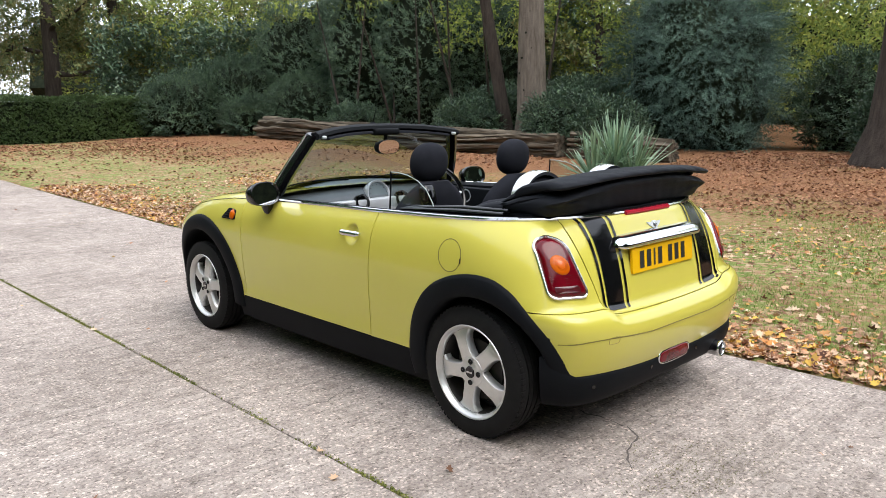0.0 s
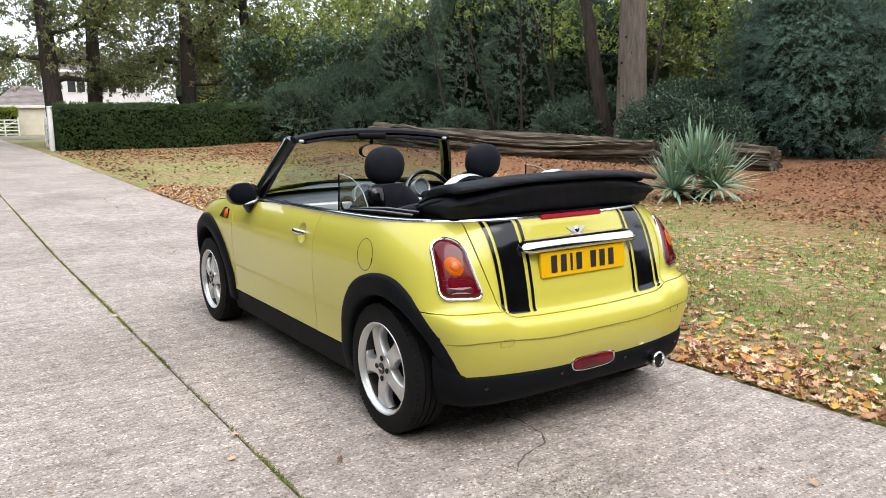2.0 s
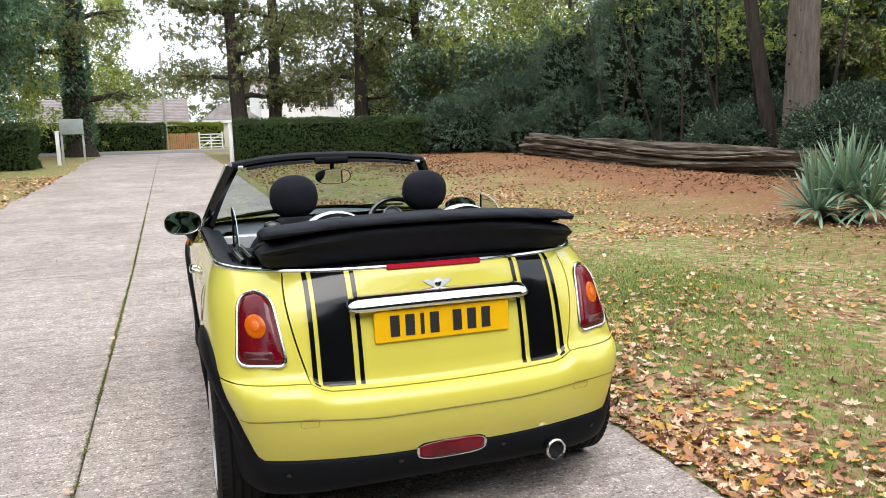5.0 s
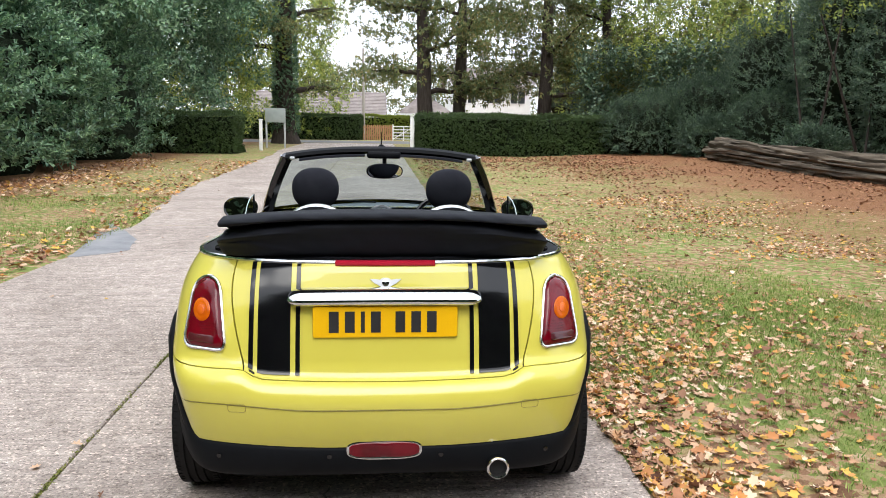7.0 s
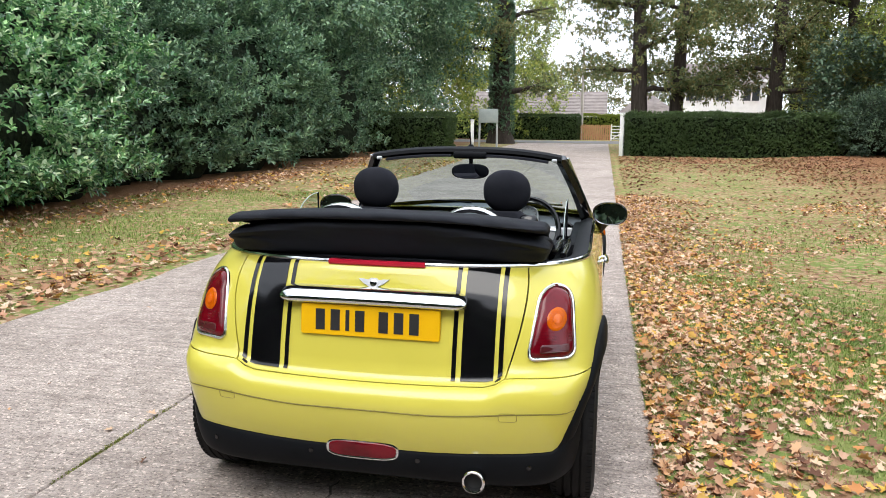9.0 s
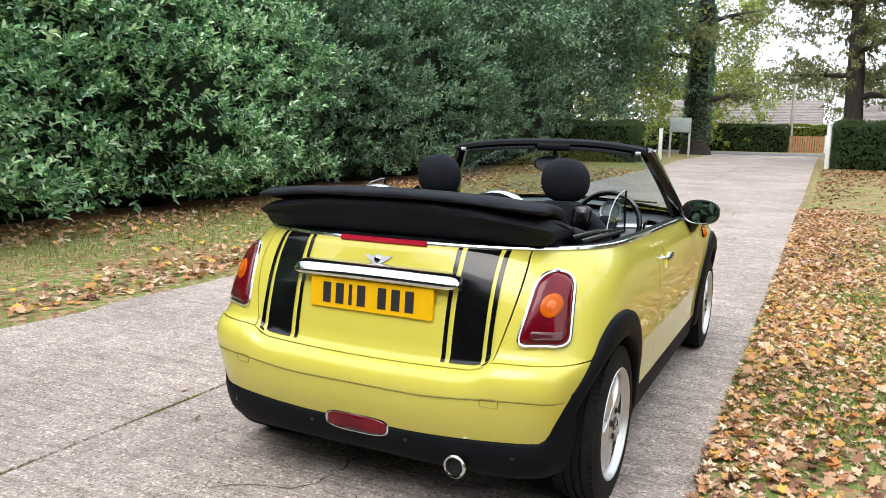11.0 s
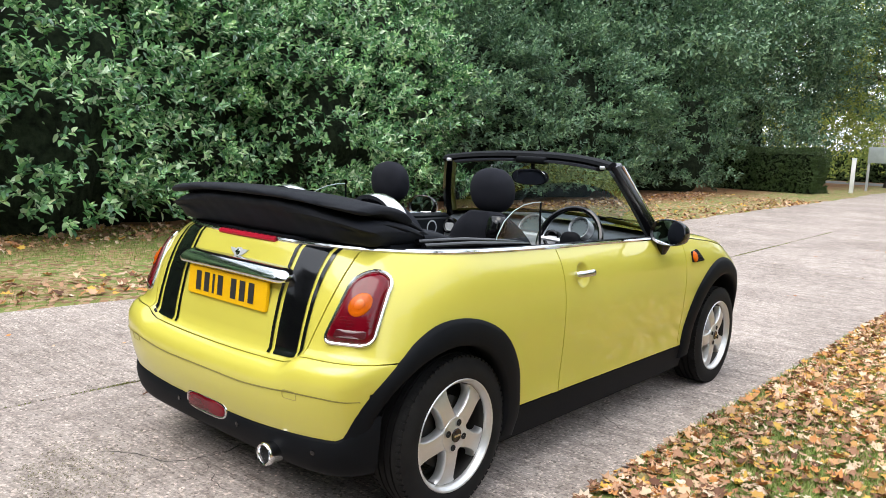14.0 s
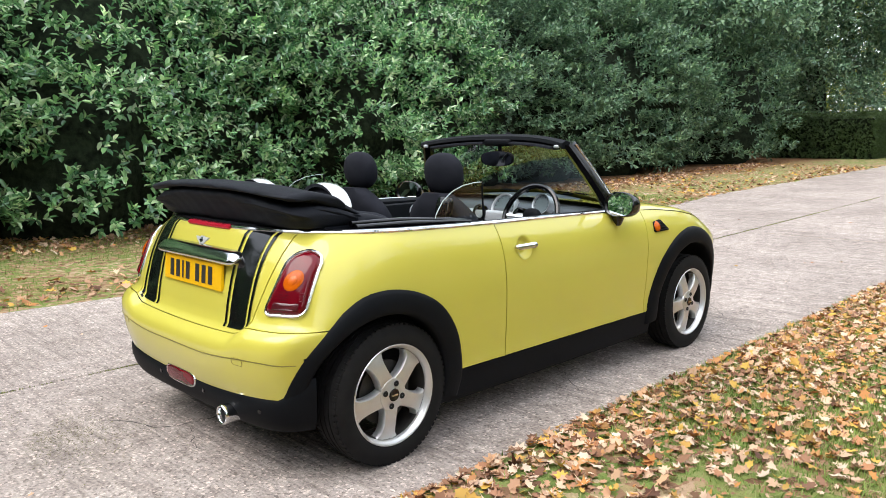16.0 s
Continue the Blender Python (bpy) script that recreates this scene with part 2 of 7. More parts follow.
def sprigs(bases, outs, rng, leaves=10, twig=0.35, leaf=0.12, width=0.045, spread=0.9):
    """Twigs that carry alternate leaves, at the given bases and directions."""
    n = len(bases)
    outs = outs / (np.linalg.norm(outs, axis=1, keepdims=True) + 1e-9)
    side = np.cross(outs, rng.normal(size=(n, 3)))
    side /= np.linalg.norm(side, axis=1, keepdims=True) + 1e-9
    other = np.cross(outs, side)
    P, D, U = [], [], []
    size = rng.uniform(0.7, 1.25, n)
    for k in range(leaves):
        f = (k + 0.5) / leaves
        a = k * 2.4 + rng.uniform(-0.4, 0.4, n)
        ring = side * np.cos(a)[:, None] + other * np.sin(a)[:, None]
        d = outs * (0.35 + 0.6 * f) + ring * spread * (1.15 - 0.7 * f) + np.array([0, 0, 0.10])
        P.append(bases + outs * (f * twig * size)[:, None])
        D.append(d)
        U.append(outs * 0.8 + np.array([0, 0, 1.0]) + rng.normal(scale=0.25, size=(n, 3)))
    P, D, U = np.concatenate(P), np.concatenate(D), np.concatenate(U)
    m = len(P)
    return leaf_cloud(P, D, U, leaf * rng.uniform(0.6, 1.2, m), width * rng.uniform(0.75, 1.2, m))


def lumps(p, seed, scale, octaves=3):
    """Smooth value noise of points, -1 to 1, from sums of sines."""
    rng = np.random.default_rng(seed)
    v = np.zeros(len(p))
    amp = 1.0
    for o in range(octaves):
        for _ in range(4):
            k = rng.normal(size=p.shape[1]) * scale * 2 ** o
            v += amp * 0.35 * np.sin(p @ k + rng.uniform(0, 6.28))
        amp *= 0.55
    return v


def ground_z(x, y):
    """Height of the land: level by the car, rising gently ahead and towards the wood."""
    x, y = np.asarray(x, dtype=float), np.asarray(y, dtype=float)
    z = 0.0205 * np.clip(y - 6.2, 0, 23.7) + 0.010 * np.clip(y - 29.9, 0, 25)
    return z + 0.045 * np.clip(x - 6.2, 0, 9)
# ---- land: grass ground, concrete drive ----
def ground_mat():
    m, nt, b = node_mat("autumn_lawn")
    big = noise_tex(nt, 0.55, 5.0, 0.6)
    mid = noise_tex(nt, 5.0, 6.0, 0.65)
    fine = noise_tex(nt, 60.0, 5.0, 0.7)
    grass = ramp(nt, mid.outputs["Fac"], [(0.3, (0.10, 0.155, 0.035)), (0.5, (0.185, 0.245, 0.062)), (0.75, (0.29, 0.275, 0.115))])
    litter = ramp(nt, fine.outputs["Fac"], [(0.3, (0.12, 0.055, 0.027)), (0.5, (0.24, 0.115, 0.056)), (0.7, (0.35, 0.20, 0.105))])
    tc = nt.nodes.new("ShaderNodeTexCoord")
    sep = nt.nodes.new("ShaderNodeSeparateXYZ")
    nt.links.new(tc.outputs["Object"], sep.inputs["Vector"])
    # leaf litter lies thick under the wood on one side and by the laurels on the other
    wood = nt.nodes.new("ShaderNodeMapRange")
    wood.inputs["From Min"].default_value, wood.inputs["From Max"].default_value = 5.2, 9.6
    nt.links.new(sep.outputs["X"], wood.inputs["Value"])
    laurel = nt.nodes.new("ShaderNodeMapRange")
    laurel.inputs["From Min"].default_value, laurel.inputs["From Max"].default_value = -6.2, -8.0
    nt.links.new(sep.outputs["X"], laurel.inputs["Value"])
    add = nt.nodes.new("ShaderNodeMath")
    add.operation = "MAXIMUM"
    nt.links.new(wood.outputs["Result"], add.inputs[0])
    nt.links.new(laurel.outputs["Result"], add.inputs[1])
    wob = nt.nodes.new("ShaderNodeMath")
    wob.operation = "MULTIPLY_ADD"
    wob.inputs[1].default_value, wob.inputs[2].default_value = 1.6, -0.72
    nt.links.new(big.outputs["Fac"], wob.inputs[0])
    tot = nt.nodes.new("ShaderNodeMath")
    tot.operation, tot.use_clamp = "ADD", True
    nt.links.new(add.outputs["Value"], tot.inputs[0])
    nt.links.new(wob.outputs["Value"], tot.inputs[1])
    # dead leaves and straw among the grass: one tone to each cell
    warp = noise_tex(nt, 30.0, 2.0)
    vor = nt.nodes.new("ShaderNodeTexVoronoi")
    vor.inputs["Scale"].default_value = 19.0
    shift = nt.nodes.new("ShaderNodeVectorMath")
    shift.operation = "MULTIPLY_ADD"
    shift.inputs[1].default_value = (0.06, 0.06, 0.06)
    nt.links.new(warp.outputs["Color"], shift.inputs[0])
    nt.links.new(tc.outputs["Object"], shift.inputs[2])
    nt.links.new(shift.outputs["Vector"], vor.inputs["Vector"])
    pick = nt.nodes.new("ShaderNodeSeparateColor")
    nt.links.new(vor.outputs["Color"], pick.inputs["Color"])
    patch = noise_tex(nt, 0.9, 4.0, 0.6)
    level = nt.nodes.new("ShaderNodeMath")
    level.operation = "MULTIPLY_ADD"
    level.inputs[1].default_value, level.inputs[2].default_value = 1.6, -0.26
    nt.links.new(patch.outputs["Fac"], level.inputs[0])
    less = nt.nodes.new("ShaderNodeMath")
    less.operation = "LESS_THAN"
    nt.links.new(pick.outputs["Red"], less.inputs[0])
    nt.links.new(level.outputs["Value"], less.inputs[1])
    tan = ramp(nt, pick.outputs["Green"], [(0.0, (0.15, 0.08, 0.045)), (0.3, (0.34, 0.20, 0.115)), (0.55, (0.44, 0.30, 0.19)), (0.8, (0.30, 0.25, 0.10)), (1.0, (0.52, 0.39, 0.26))])
    sward = mix(nt, grass.outputs["Color"], tan.outputs["Color"], less.outputs["Value"])
    nt.links.new(mix(nt, sward, litter.outputs["Color"], tot.outputs["Value"]), b.inputs["Base Color"])
    b.inputs["Roughness"].default_value = 0.95
    b.inputs["Specular IOR Level"].default_value = 0.2
    bump(nt, b, fine.outputs["Fac"], 0.8, 0.03)
    return m


def concrete_mat():
    m, nt, b = node_mat("brushed_concrete")
    big = noise_tex(nt, 0.7, 6.0, 0.65)
    mid = noise_tex(nt, 9.0, 8.0, 0.7)
    grit = noise_tex(nt, 75.0, 4.0, 0.85)
    tined = noise_tex(nt, 1.0, 4.0, 0.6, stretch=(1.8, 36.0, 3.0))
    col = ramp(nt, mid.outputs["Fac"], [(0.25, (0.252, 0.214, 0.194)), (0.5, (0.398, 0.348, 0.318)), (0.75, (0.518, 0.459, 0.425))])
    stain = ramp(nt, big.outputs["Fac"], [(0.3, (0.72, 0.70, 0.68)), (0.6, (1.05, 1.04, 1.03))])
    c = mix(nt, col.outputs["Color"], stain.outputs["Color"], 1.0, "MULTIPLY")
    lines = ramp(nt, tined.outputs["Fac"], [(0.38, (0.42, 0.40, 0.39)), (0.48, (0.96, 0.95, 0.95)), (0.64, (1.18, 1.16, 1.15))])
    c = mix(nt, c, lines.outputs["Color"], 0.32, "MULTIPLY")
    raked = noise_tex(nt, 1.0, 3.0, 0.55, stretch=(0.7, 15.0, 3.0))
    rake = ramp(nt, raked.outputs["Fac"], [(0.36, (0.60, 0.585, 0.575)), (0.47, (1.0, 0.995, 0.99)), (0.66, (1.10, 1.10, 1.09))])
    c = mix(nt, c, rake.outputs["Color"], 0.22, "MULTIPLY")
    dots = ramp(nt, grit.outputs["Fac"], [(0.36, (0.22, 0.20, 0.19)), (0.47, (0.92, 0.92, 0.92)), (0.60, (1.12, 1.10, 1.08)), (0.68, (1.75, 1.72, 1.70))])
    c = mix(nt, c, dots.outputs["Color"], 0.55, "MULTIPLY")
    # exposed aggregate: pale and dark stones, one tone to each cell
    vor = nt.nodes.new("ShaderNodeTexVoronoi")
    vor.inputs["Scale"].default_value = 95.0
    tcv = nt.nodes.new("ShaderNodeTexCoord")
    nt.links.new(tcv.outputs["Object"], vor.inputs["Vector"])
    pick = nt.nodes.new("ShaderNodeSeparateColor")
    nt.links.new(vor.outputs["Color"], pick.inputs["Color"])
    stones = ramp(nt, pick.outputs["Red"], [(0.0, (0.38, 0.36, 0.35)), (0.16, (0.80, 0.79, 0.78)), (0.5, (0.98, 0.98, 0.98)), (0.86, (1.10, 1.08, 1.06)), (0.97, (1.85, 1.80, 1.76))])
    c = mix(nt, c, stones.outputs["Color"], 0.8, "MULTIPLY")
    nt.links.new(c, b.inputs["Base Color"])
    b.inputs["Roughness"].default_value = 0.88
    b.inputs["Specular IOR Level"].default_value = 0.3
    h = nt.nodes.new("ShaderNodeMath")
    h.operation = "MULTIPLY_ADD"
    h.inputs[1].default_value = 0.5
    nt.links.new(grit.outputs["Fac"], h.inputs[0])
    nt.links.new(tined.outputs["Fac"], h.inputs[2])
    bump(nt, b, h.outputs["Value"], 1.0, 0.012)
    return m


LAWN, CONCRETE = ground_mat(), concrete_mat()
JOINT_X, EDGE_X = -1.37, 1.09


def left_edge(y):
    return -3.5 - 0.65 * smoothstep(y, 7, 14) - 0.3 * smoothstep(y, 28, 33)


def axis_steps(fine_lo, fine_hi, step, far):
    a = list(np.arange(fine_lo, fine_hi + 1e-6, step))
    g, hi, lo = step, a[-1], a[0]
    while hi < far:
        g *= 1.35
        hi += g
        a.append(hi)
        lo -= g
        a.insert(0, lo)
    return np.array(a)


def make_ground():
    xs = np.unique(np.concatenate([axis_steps(-10, 16, 0.25, 420), [EDGE_X + 0.0, EDGE_X - 0.06]]))
    ys = axis_steps(-7, 34, 0.25, 420)
    X, Y = np.meshgrid(xs, ys)
    Z = ground_z(X, Y) + 0.004 * lumps(np.stack([X.ravel(), Y.ravel()], 1), 3, 1.3).reshape(X.shape)
    on_drive = (X < EDGE_X - 0.03) & (X > left_edge(Y) + 0.1) & (Y < 46)
    Z = np.where(on_drive, ground_z(X, Y) - 0.09, Z)
    nx, ny = len(xs), len(ys)
    verts = np.stack([X.ravel(), Y.ravel(), Z.ravel()], 1)
    i = (np.arange(ny - 1)[:, None] * nx + np.arange(nx - 1)[None, :]).ravel()
    ob = link_arrays("ground", verts, np.stack([i, i + 1, i + nx + 1, i + nx], 1), LAWN)
    ob.data.shade_smooth()
    return tagged(ob, "patchy autumn lawn strewn with brown leaf litter", "ground", kind="structure")


ground = make_ground()
driveway = new("driveway")
tagged(driveway, "worn brushed concrete drive with mossy joints", "driveway", kind="structure")


def slab(x0, x1, y0, y1):
    """One cast slab: edges slightly rounded, follows the land."""
    g = 0.0045
    ny = max(2, int((y1 - y0) / 0.5))
    bm = bmesh.new()
    rows = []
    for y in np.linspace(y0 + g, y1 - g, ny + 1):
        a = (left_edge(y) if x0 is None else x0) + g
        b = x1 - g
        if x0 is None:
            a += 0.05 * math.sin(y * 2.3) + 0.03 * math.sin(y * 7.1)
        if x1 == EDGE_X:
            b += 0.010 * math.sin(y * 3.1) + 0.008 * math.sin(y * 9.7)
        z = float(ground_z(0, y))
        rows.append([(a, y, z - 0.085), (a, y, z - 0.008), (a + 0.008, y, z), *[(a + (b - a) * k / 5, y, z) for k in range(1, 5)], (b - 0.008, y, z), (b, y, z - 0.008), (b, y, z - 0.085)])
    add_grid(bm, rows)
    return part("slab", bm, CONCRETE, driveway, smooth=False)


CROSS_RIGHT = (-9, -3.4, 8.2, 12.9, 17.6, 22.3, 27.0, 31.7, 36.4, 41.1, 46)
CROSS_LEFT = (-9, -4.6, 8.2, 12.9, 17.6, 22.3, 27.0, 31.7, 36.4, 41.1, 46)
for y0, y1 in zip(CROSS_RIGHT, CROSS_RIGHT[1:]):
    slab(JOINT_X, EDGE_X, y0, y1)
for y0, y1 in zip(CROSS_LEFT, CROSS_LEFT[1:]):
    slab(None, JOINT_X, y0, y1)
ROADTAR = surf("old_tarmac", (0.10, 0.10, 0.105), (0.17, 0.165, 0.165), 3, 0.85, 120, 0.4, 0.006)
_bm = bmesh.new()
add_grid(_bm, [[(x, y, float(ground_z(0, y)) + 0.02) for x in np.linspace(-90, 90, 13)] for y in (46.0, 48.0, 51.0, 52.5)])
tagged(part("road", _bm, ROADTAR, None, smooth=False), "plain grey tarmac lane beyond the gateway", "road", kind="structure")
# ---- the car ----
# built in its own frame: x to its right side, y forward from the rear axle, z up from the ground
K = 1.03
car = new("car")
tagged(car, "pale yellow two-door convertible with black boot stripes and folded hood", "car")
TO_METRES = Matrix.Diagonal((K, K, K, 1))


def car_part(name, bm, material, parent=None, label="", smooth=True, angle=40):
    bmesh.ops.transform(bm, matrix=TO_METRES, verts=bm.verts)
    return part(name, bm, material, parent or car, label, smooth, angle)


# section tables: canonical height against half width, rear end, corner roundness
Z_HALF = ([0.19, 0.25, 0.30, 0.34, 0.46, 0.60, 0.70, 0.79, 0.86, 0.90, 0.92, 0.935], [0.735, 0.765, 0.775, 0.770, 0.788, 0.798, 0.798, 0.790, 0.774, 0.760, 0.748, 0.728])
Z_REAR = ([0.19, 0.25, 0.30, 0.36, 0.46, 0.51, 0.535, 0.548, 0.555, 0.562, 0.58, 0.66, 0.76, 0.85, 0.92, 0.935], [-0.385, -0.462, -0.505, -0.525, -0.540, -0.534, -0.520, -0.503, -0.487, -0.468, -0.455, -0.442, -0.420, -0.392, -0.362, -0.345])
Z_POW = ([0.19, 0.30, 0.50, 0.548, 0.58, 0.66, 0.8, 0.87, 0.935], [5.0, 5.5, 5.8, 5.6, 5.4, 4.7, 3.9, 3.4, 2.9])
Z_FRONT = ([0.19, 0.30, 0.50, 0.70, 0.80, 0.935], [2.98, 3.05, 3.06, 3.03, 2.99, 2.92])
Y_TOP = ([-0.6, -0.34, 0.0, 0.33, 0.7, 1.0, 1.5, 1.62, 2.03, 2.3, 2.49, 2.75, 3.1], [0.925, 0.938, 0.932, 0.922, 0.913, 0.910, 0.900, 0.897, 0.880, 0.850, 0.815, 0.745, 0.690])
Y_REAR0, Y_FRONT0 = 0.25, 1.90
LEVELS = [0.19, 0.22, 0.26, 0.30, 0.33, 0.37, 0.42, 0.47, 0.51, 0.535, 0.548, 0.555, 0.562, 0.58, 0.62, 0.66, 0.70, 0.74, 0.78, 0.82, 0.855, 0.885, 0.905, 0.92, 0.935]
I_LOW, I_BUMP = LEVELS.index(0.30), LEVELS.index(0.555)


def lerp_table(table, v):
    return float(np.interp(v, *table))


_z = np.linspace(0.05, 1.07, 409)
_k = np.exp(-0.5 * (np.arange(-40, 41) / 13.0) ** 2)
_w = np.interp(_z, *Z_HALF)
SOFT_HALF = (_z[40:-40], np.convolve(_w, _k / _k.sum(), "valid"))


def half_width(zc):
    return lerp_table(SOFT_HALF, zc)


def tail_y(r, zc):
    """Station of the tail at a share r of the half width; the bumper's ledge fades out round the corner."""
    def one(level, power_at):
        n = lerp_table(Z_POW, power_at)
        return Y_REAR0 - (Y_REAR0 - level) * max(0.0, 1 - min(1.0, r) ** n) ** (1 / n)
    own = one(lerp_table(Z_REAR, zc), zc)
    if zc >= 0.62:
        return own
    flush = one(-0.462 - 0.03 * float(smoothstep(-zc, -0.60, -0.45)), 0.56)
    f = float(smoothstep(r, 0.88, 1.0))
    return own * (1 - f) + flush * f


def side_x(y, zc):
    """Half width of the body at a station y and canonical height."""
    a = half_width(zc)
    if y < Y_REAR0:
        lo, hi = 0.0, 1.0
        for _ in range(26):
            m = (lo + hi) / 2
            if tail_y(m, zc) < y:
                lo = m
            else:
                hi = m
        return a * (lo + hi) / 2
    if y > Y_FRONT0:
        n, L = 4.6, lerp_table(Z_FRONT, zc) - Y_FRONT0
        return a * max(0.0, 1 - min(1, (y - Y_FRONT0) / L) ** n) ** (1 / n)
    return a


def rear_y(x, zc):
    """Station of the tail at a half width x and canonical height."""
    return tail_y(abs(x) / half_width(zc), zc)


def heights(ratio, y):
    """Heights of the black lower edge, the bumper's top and the waist at one place of the outline."""
    if y >= 0.5:
        return 0.30, 0.60, lerp_table(Y_TOP, y)
    low = 0.318 + 0.020 * float(smoothstep(ratio, 0.2, 0.80)) + 0.085 * float(smoothstep(ratio, 0.84, 0.95))
    low += (0.30 - low) * float(smoothstep(y, -0.2, 0.2))
    bump = 0.549 + 0.014 * min(1.0, ratio / 0.56) ** 2 + 0.034 * float(smoothstep(ratio, 0.535, 0.625))
    return low, bump, lerp_table(Y_TOP, y)


def true_z(zc, low, bump_z, top):
    if zc <= 0.30:
        foot = 0.162 + 0.5 * max(0.0, low - 0.348)
        return foot + (low - foot) * (zc - 0.19) / 0.11
    if zc <= 0.555:
        return low + (bump_z - low) * (zc - 0.30) / 0.255
    return bump_z + (top - bump_z) * (zc - 0.555) / 0.38


def body_x(y, z):
    """Half width of the body at a station and a true height."""
    lo, hi = 0.19, 0.935
    for _ in range(16):
        m = (lo + hi) / 2
        x = side_x(y, m)
        if true_z(m, *heights(x / half_width(m), y)) < z:
            lo = m
        else:
            hi = m
    return side_x(y, (lo + hi) / 2)


# columns round one half of the body: ("r", ratio) on the tail, ("y", station) on the flank, ("f", ratio) on the nose
N_BOOT = 14
COLS = [("r", k) for k in range(N_BOOT + 1)] + [("c", k / 14) for k in range(1, 15)]
COLS += [("y", y) for y in np.arange(-0.12, 0.65, 0.035)]
COLS += [("d", 0.0)] + [("y", y) for y in np.arange(0.71, 1.86, 0.06)] + [("e", 0.0)]
COLS += [("y", y) for y in np.arange(1.91, 2.80, 0.04)] + [("f", r) for r in (0.72, 0.6, 0.48, 0.36, 0.24, 0.12, 0.0)]
J_BOOT = N_BOOT
J_DOOR0, J_DOOR1 = COLS.index(("d", 0.0)), COLS.index(("e", 0.0))


def body_point(j, i):
    kind, v = COLS[j]
    zc = LEVELS[i]
    a = half_width(zc)
    t = float(np.clip((zc - 0.555) / 0.38, 0, 1))
    edge = 0.608 + 0.112 * t
    if kind == "r":
        x = a * edge * v / N_BOOT
        y = rear_y(x, zc)
        ratio = x / a
    elif kind == "c":
        x0 = a * edge
        y0 = rear_y(x0, zc)
        # walk from the boot edge round the corner to the flank
        y1 = -0.155
        ang0 = math.atan2(Y_REAR0 - y0, x0)
        ang1 = math.atan2(Y_REAR0 - y1, side_x(y1, zc))
        ang = ang0 + (ang1 - ang0) * v
        lo, hi = 0.0, 1.0
        for _ in range(26):
            m = (lo + hi) / 2
            if math.atan2(Y_REAR0 - tail_y(m, zc), a * m) > ang:
                lo = m
            else:
                hi = m
        x, y = a * (lo + hi) / 2, tail_y((lo + hi) / 2, zc)
        ratio = x / a
    elif kind == "f":
        x = a * v
        n, L = 4.6, lerp_table(Z_FRONT, zc) - Y_FRONT0
        y = Y_FRONT0 + L * max(0.0, 1 - v ** n) ** (1 / n)
        ratio = 1.0
    else:
        y = v
        if kind == "d":
            y = 0.690 - 0.050 * np.clip((zc - 0.30) / 0.62, 0, 1)
        if kind == "e":
            y = 1.885 - 0.02 * np.clip((zc - 0.30) / 0.62, 0, 1)
        x = side_x(y, zc)
        ratio = 1.0
    z = true_z(zc, *heights(ratio, y))
    return Vector((x, y, z))


NJ, NI = len(COLS), len(LEVELS)
GRID = [[body_point(j, i) for i in range(NI)] for j in range(NJ)]
ARCHES = ((-0.045, 0.29), (2.385, 0.29))
ARCH_R = (0.425, 0.462)


def in_arch(p):
    return any((p.y - y) ** 2 + (p.z - z) ** 2 < (r - 0.05) ** 2 or (abs(p.y - y) < r - 0.065 and p.z < z) for (y, z), r in zip(ARCHES, ARCH_R)) and abs(p.x) > 0.5


def panel(name, cells, sides, label="", material=PAINT, parent=None, gap=0.003, uncut=False, dish=None):
    """A body panel: a set of grid cells with turned-in edges and a shut-line gap around it."""
    bm = bmesh.new()
    made = {}

    def vert(s, j, i):
        key = (0 if j in (0, NJ - 1) else s, j, i)
        if key not in made:
            p = GRID[j][i]
            made[key] = bm.verts.new((0 if j in (0, NJ - 1) else p.x * s, p.y, p.z))
        return made[key]
    for s in sides:
        for j, i in cells:
            c = (GRID[j][i] + GRID[j + 1][i + 1]) / 2
            if in_arch(c) and not uncut:
                continue
            quad = (vert(s, j, i), vert(s, j + 1, i), vert(s, j + 1, i + 1), vert(s, j, i + 1))
            bm.faces.new(quad if s > 0 else quad[::-1])
    if dish:
        # a round hollow pressed into the skin: centre y, z, radius, depth
        dy, dz, dr, deep = dish
        near = [f for f in bm.faces if math.hypot(f.calc_center_median().y - dy, f.calc_center_median().z - dz) < dr + 0.04]
        bmesh.ops.subdivide_edges(bm, edges=list({e for f in near for e in f.edges}), cuts=9, use_grid_fill=True)
        for v in bm.verts:
            far = math.hypot(v.co.y - dy, v.co.z - dz)
            if far < dr + 0.03:
                flat_x = body_x(v.co.y, v.co.z)
                v.co.x = math.copysign(flat_x - deep * float(1 - smoothstep(far, dr * 0.45, dr * 1.04)), v.co.x)
    bmesh.ops.recalc_face_normals(bm, faces=bm.faces)
    bm.normal_update()
    border = [e for e in bm.edges if e.is_boundary]
    rim = {v for e in border for v in e.verts}
    moves = {}
    for v in rim:
        inward = sum((f.calc_center_median() - v.co for f in v.link_faces), Vector())
        inward -= v.normal * inward.dot(v.normal)
        moves[v] = inward.normalized() * gap if inward.length > 1e-6 else Vector()
    normals = {v: v.normal.copy() for v in rim}
    for v, m in moves.items():
        v.co += m
    out = bmesh.ops.extrude_edge_only(bm, edges=border)
    for nv in [g for g in out["geom"] if isinstance(g, bmesh.types.BMVert)]:
        best = min(normals, key=lambda v: (v.co - nv.co).length_squared)
        nv.co -= normals[best] * 0.020
    return car_part(name, bm, material, parent, label, angle=50)


def cells(j0, j1, i0, i1):
    return [(j, i) for j in range(j0, j1) for i in range(i0, i1)]


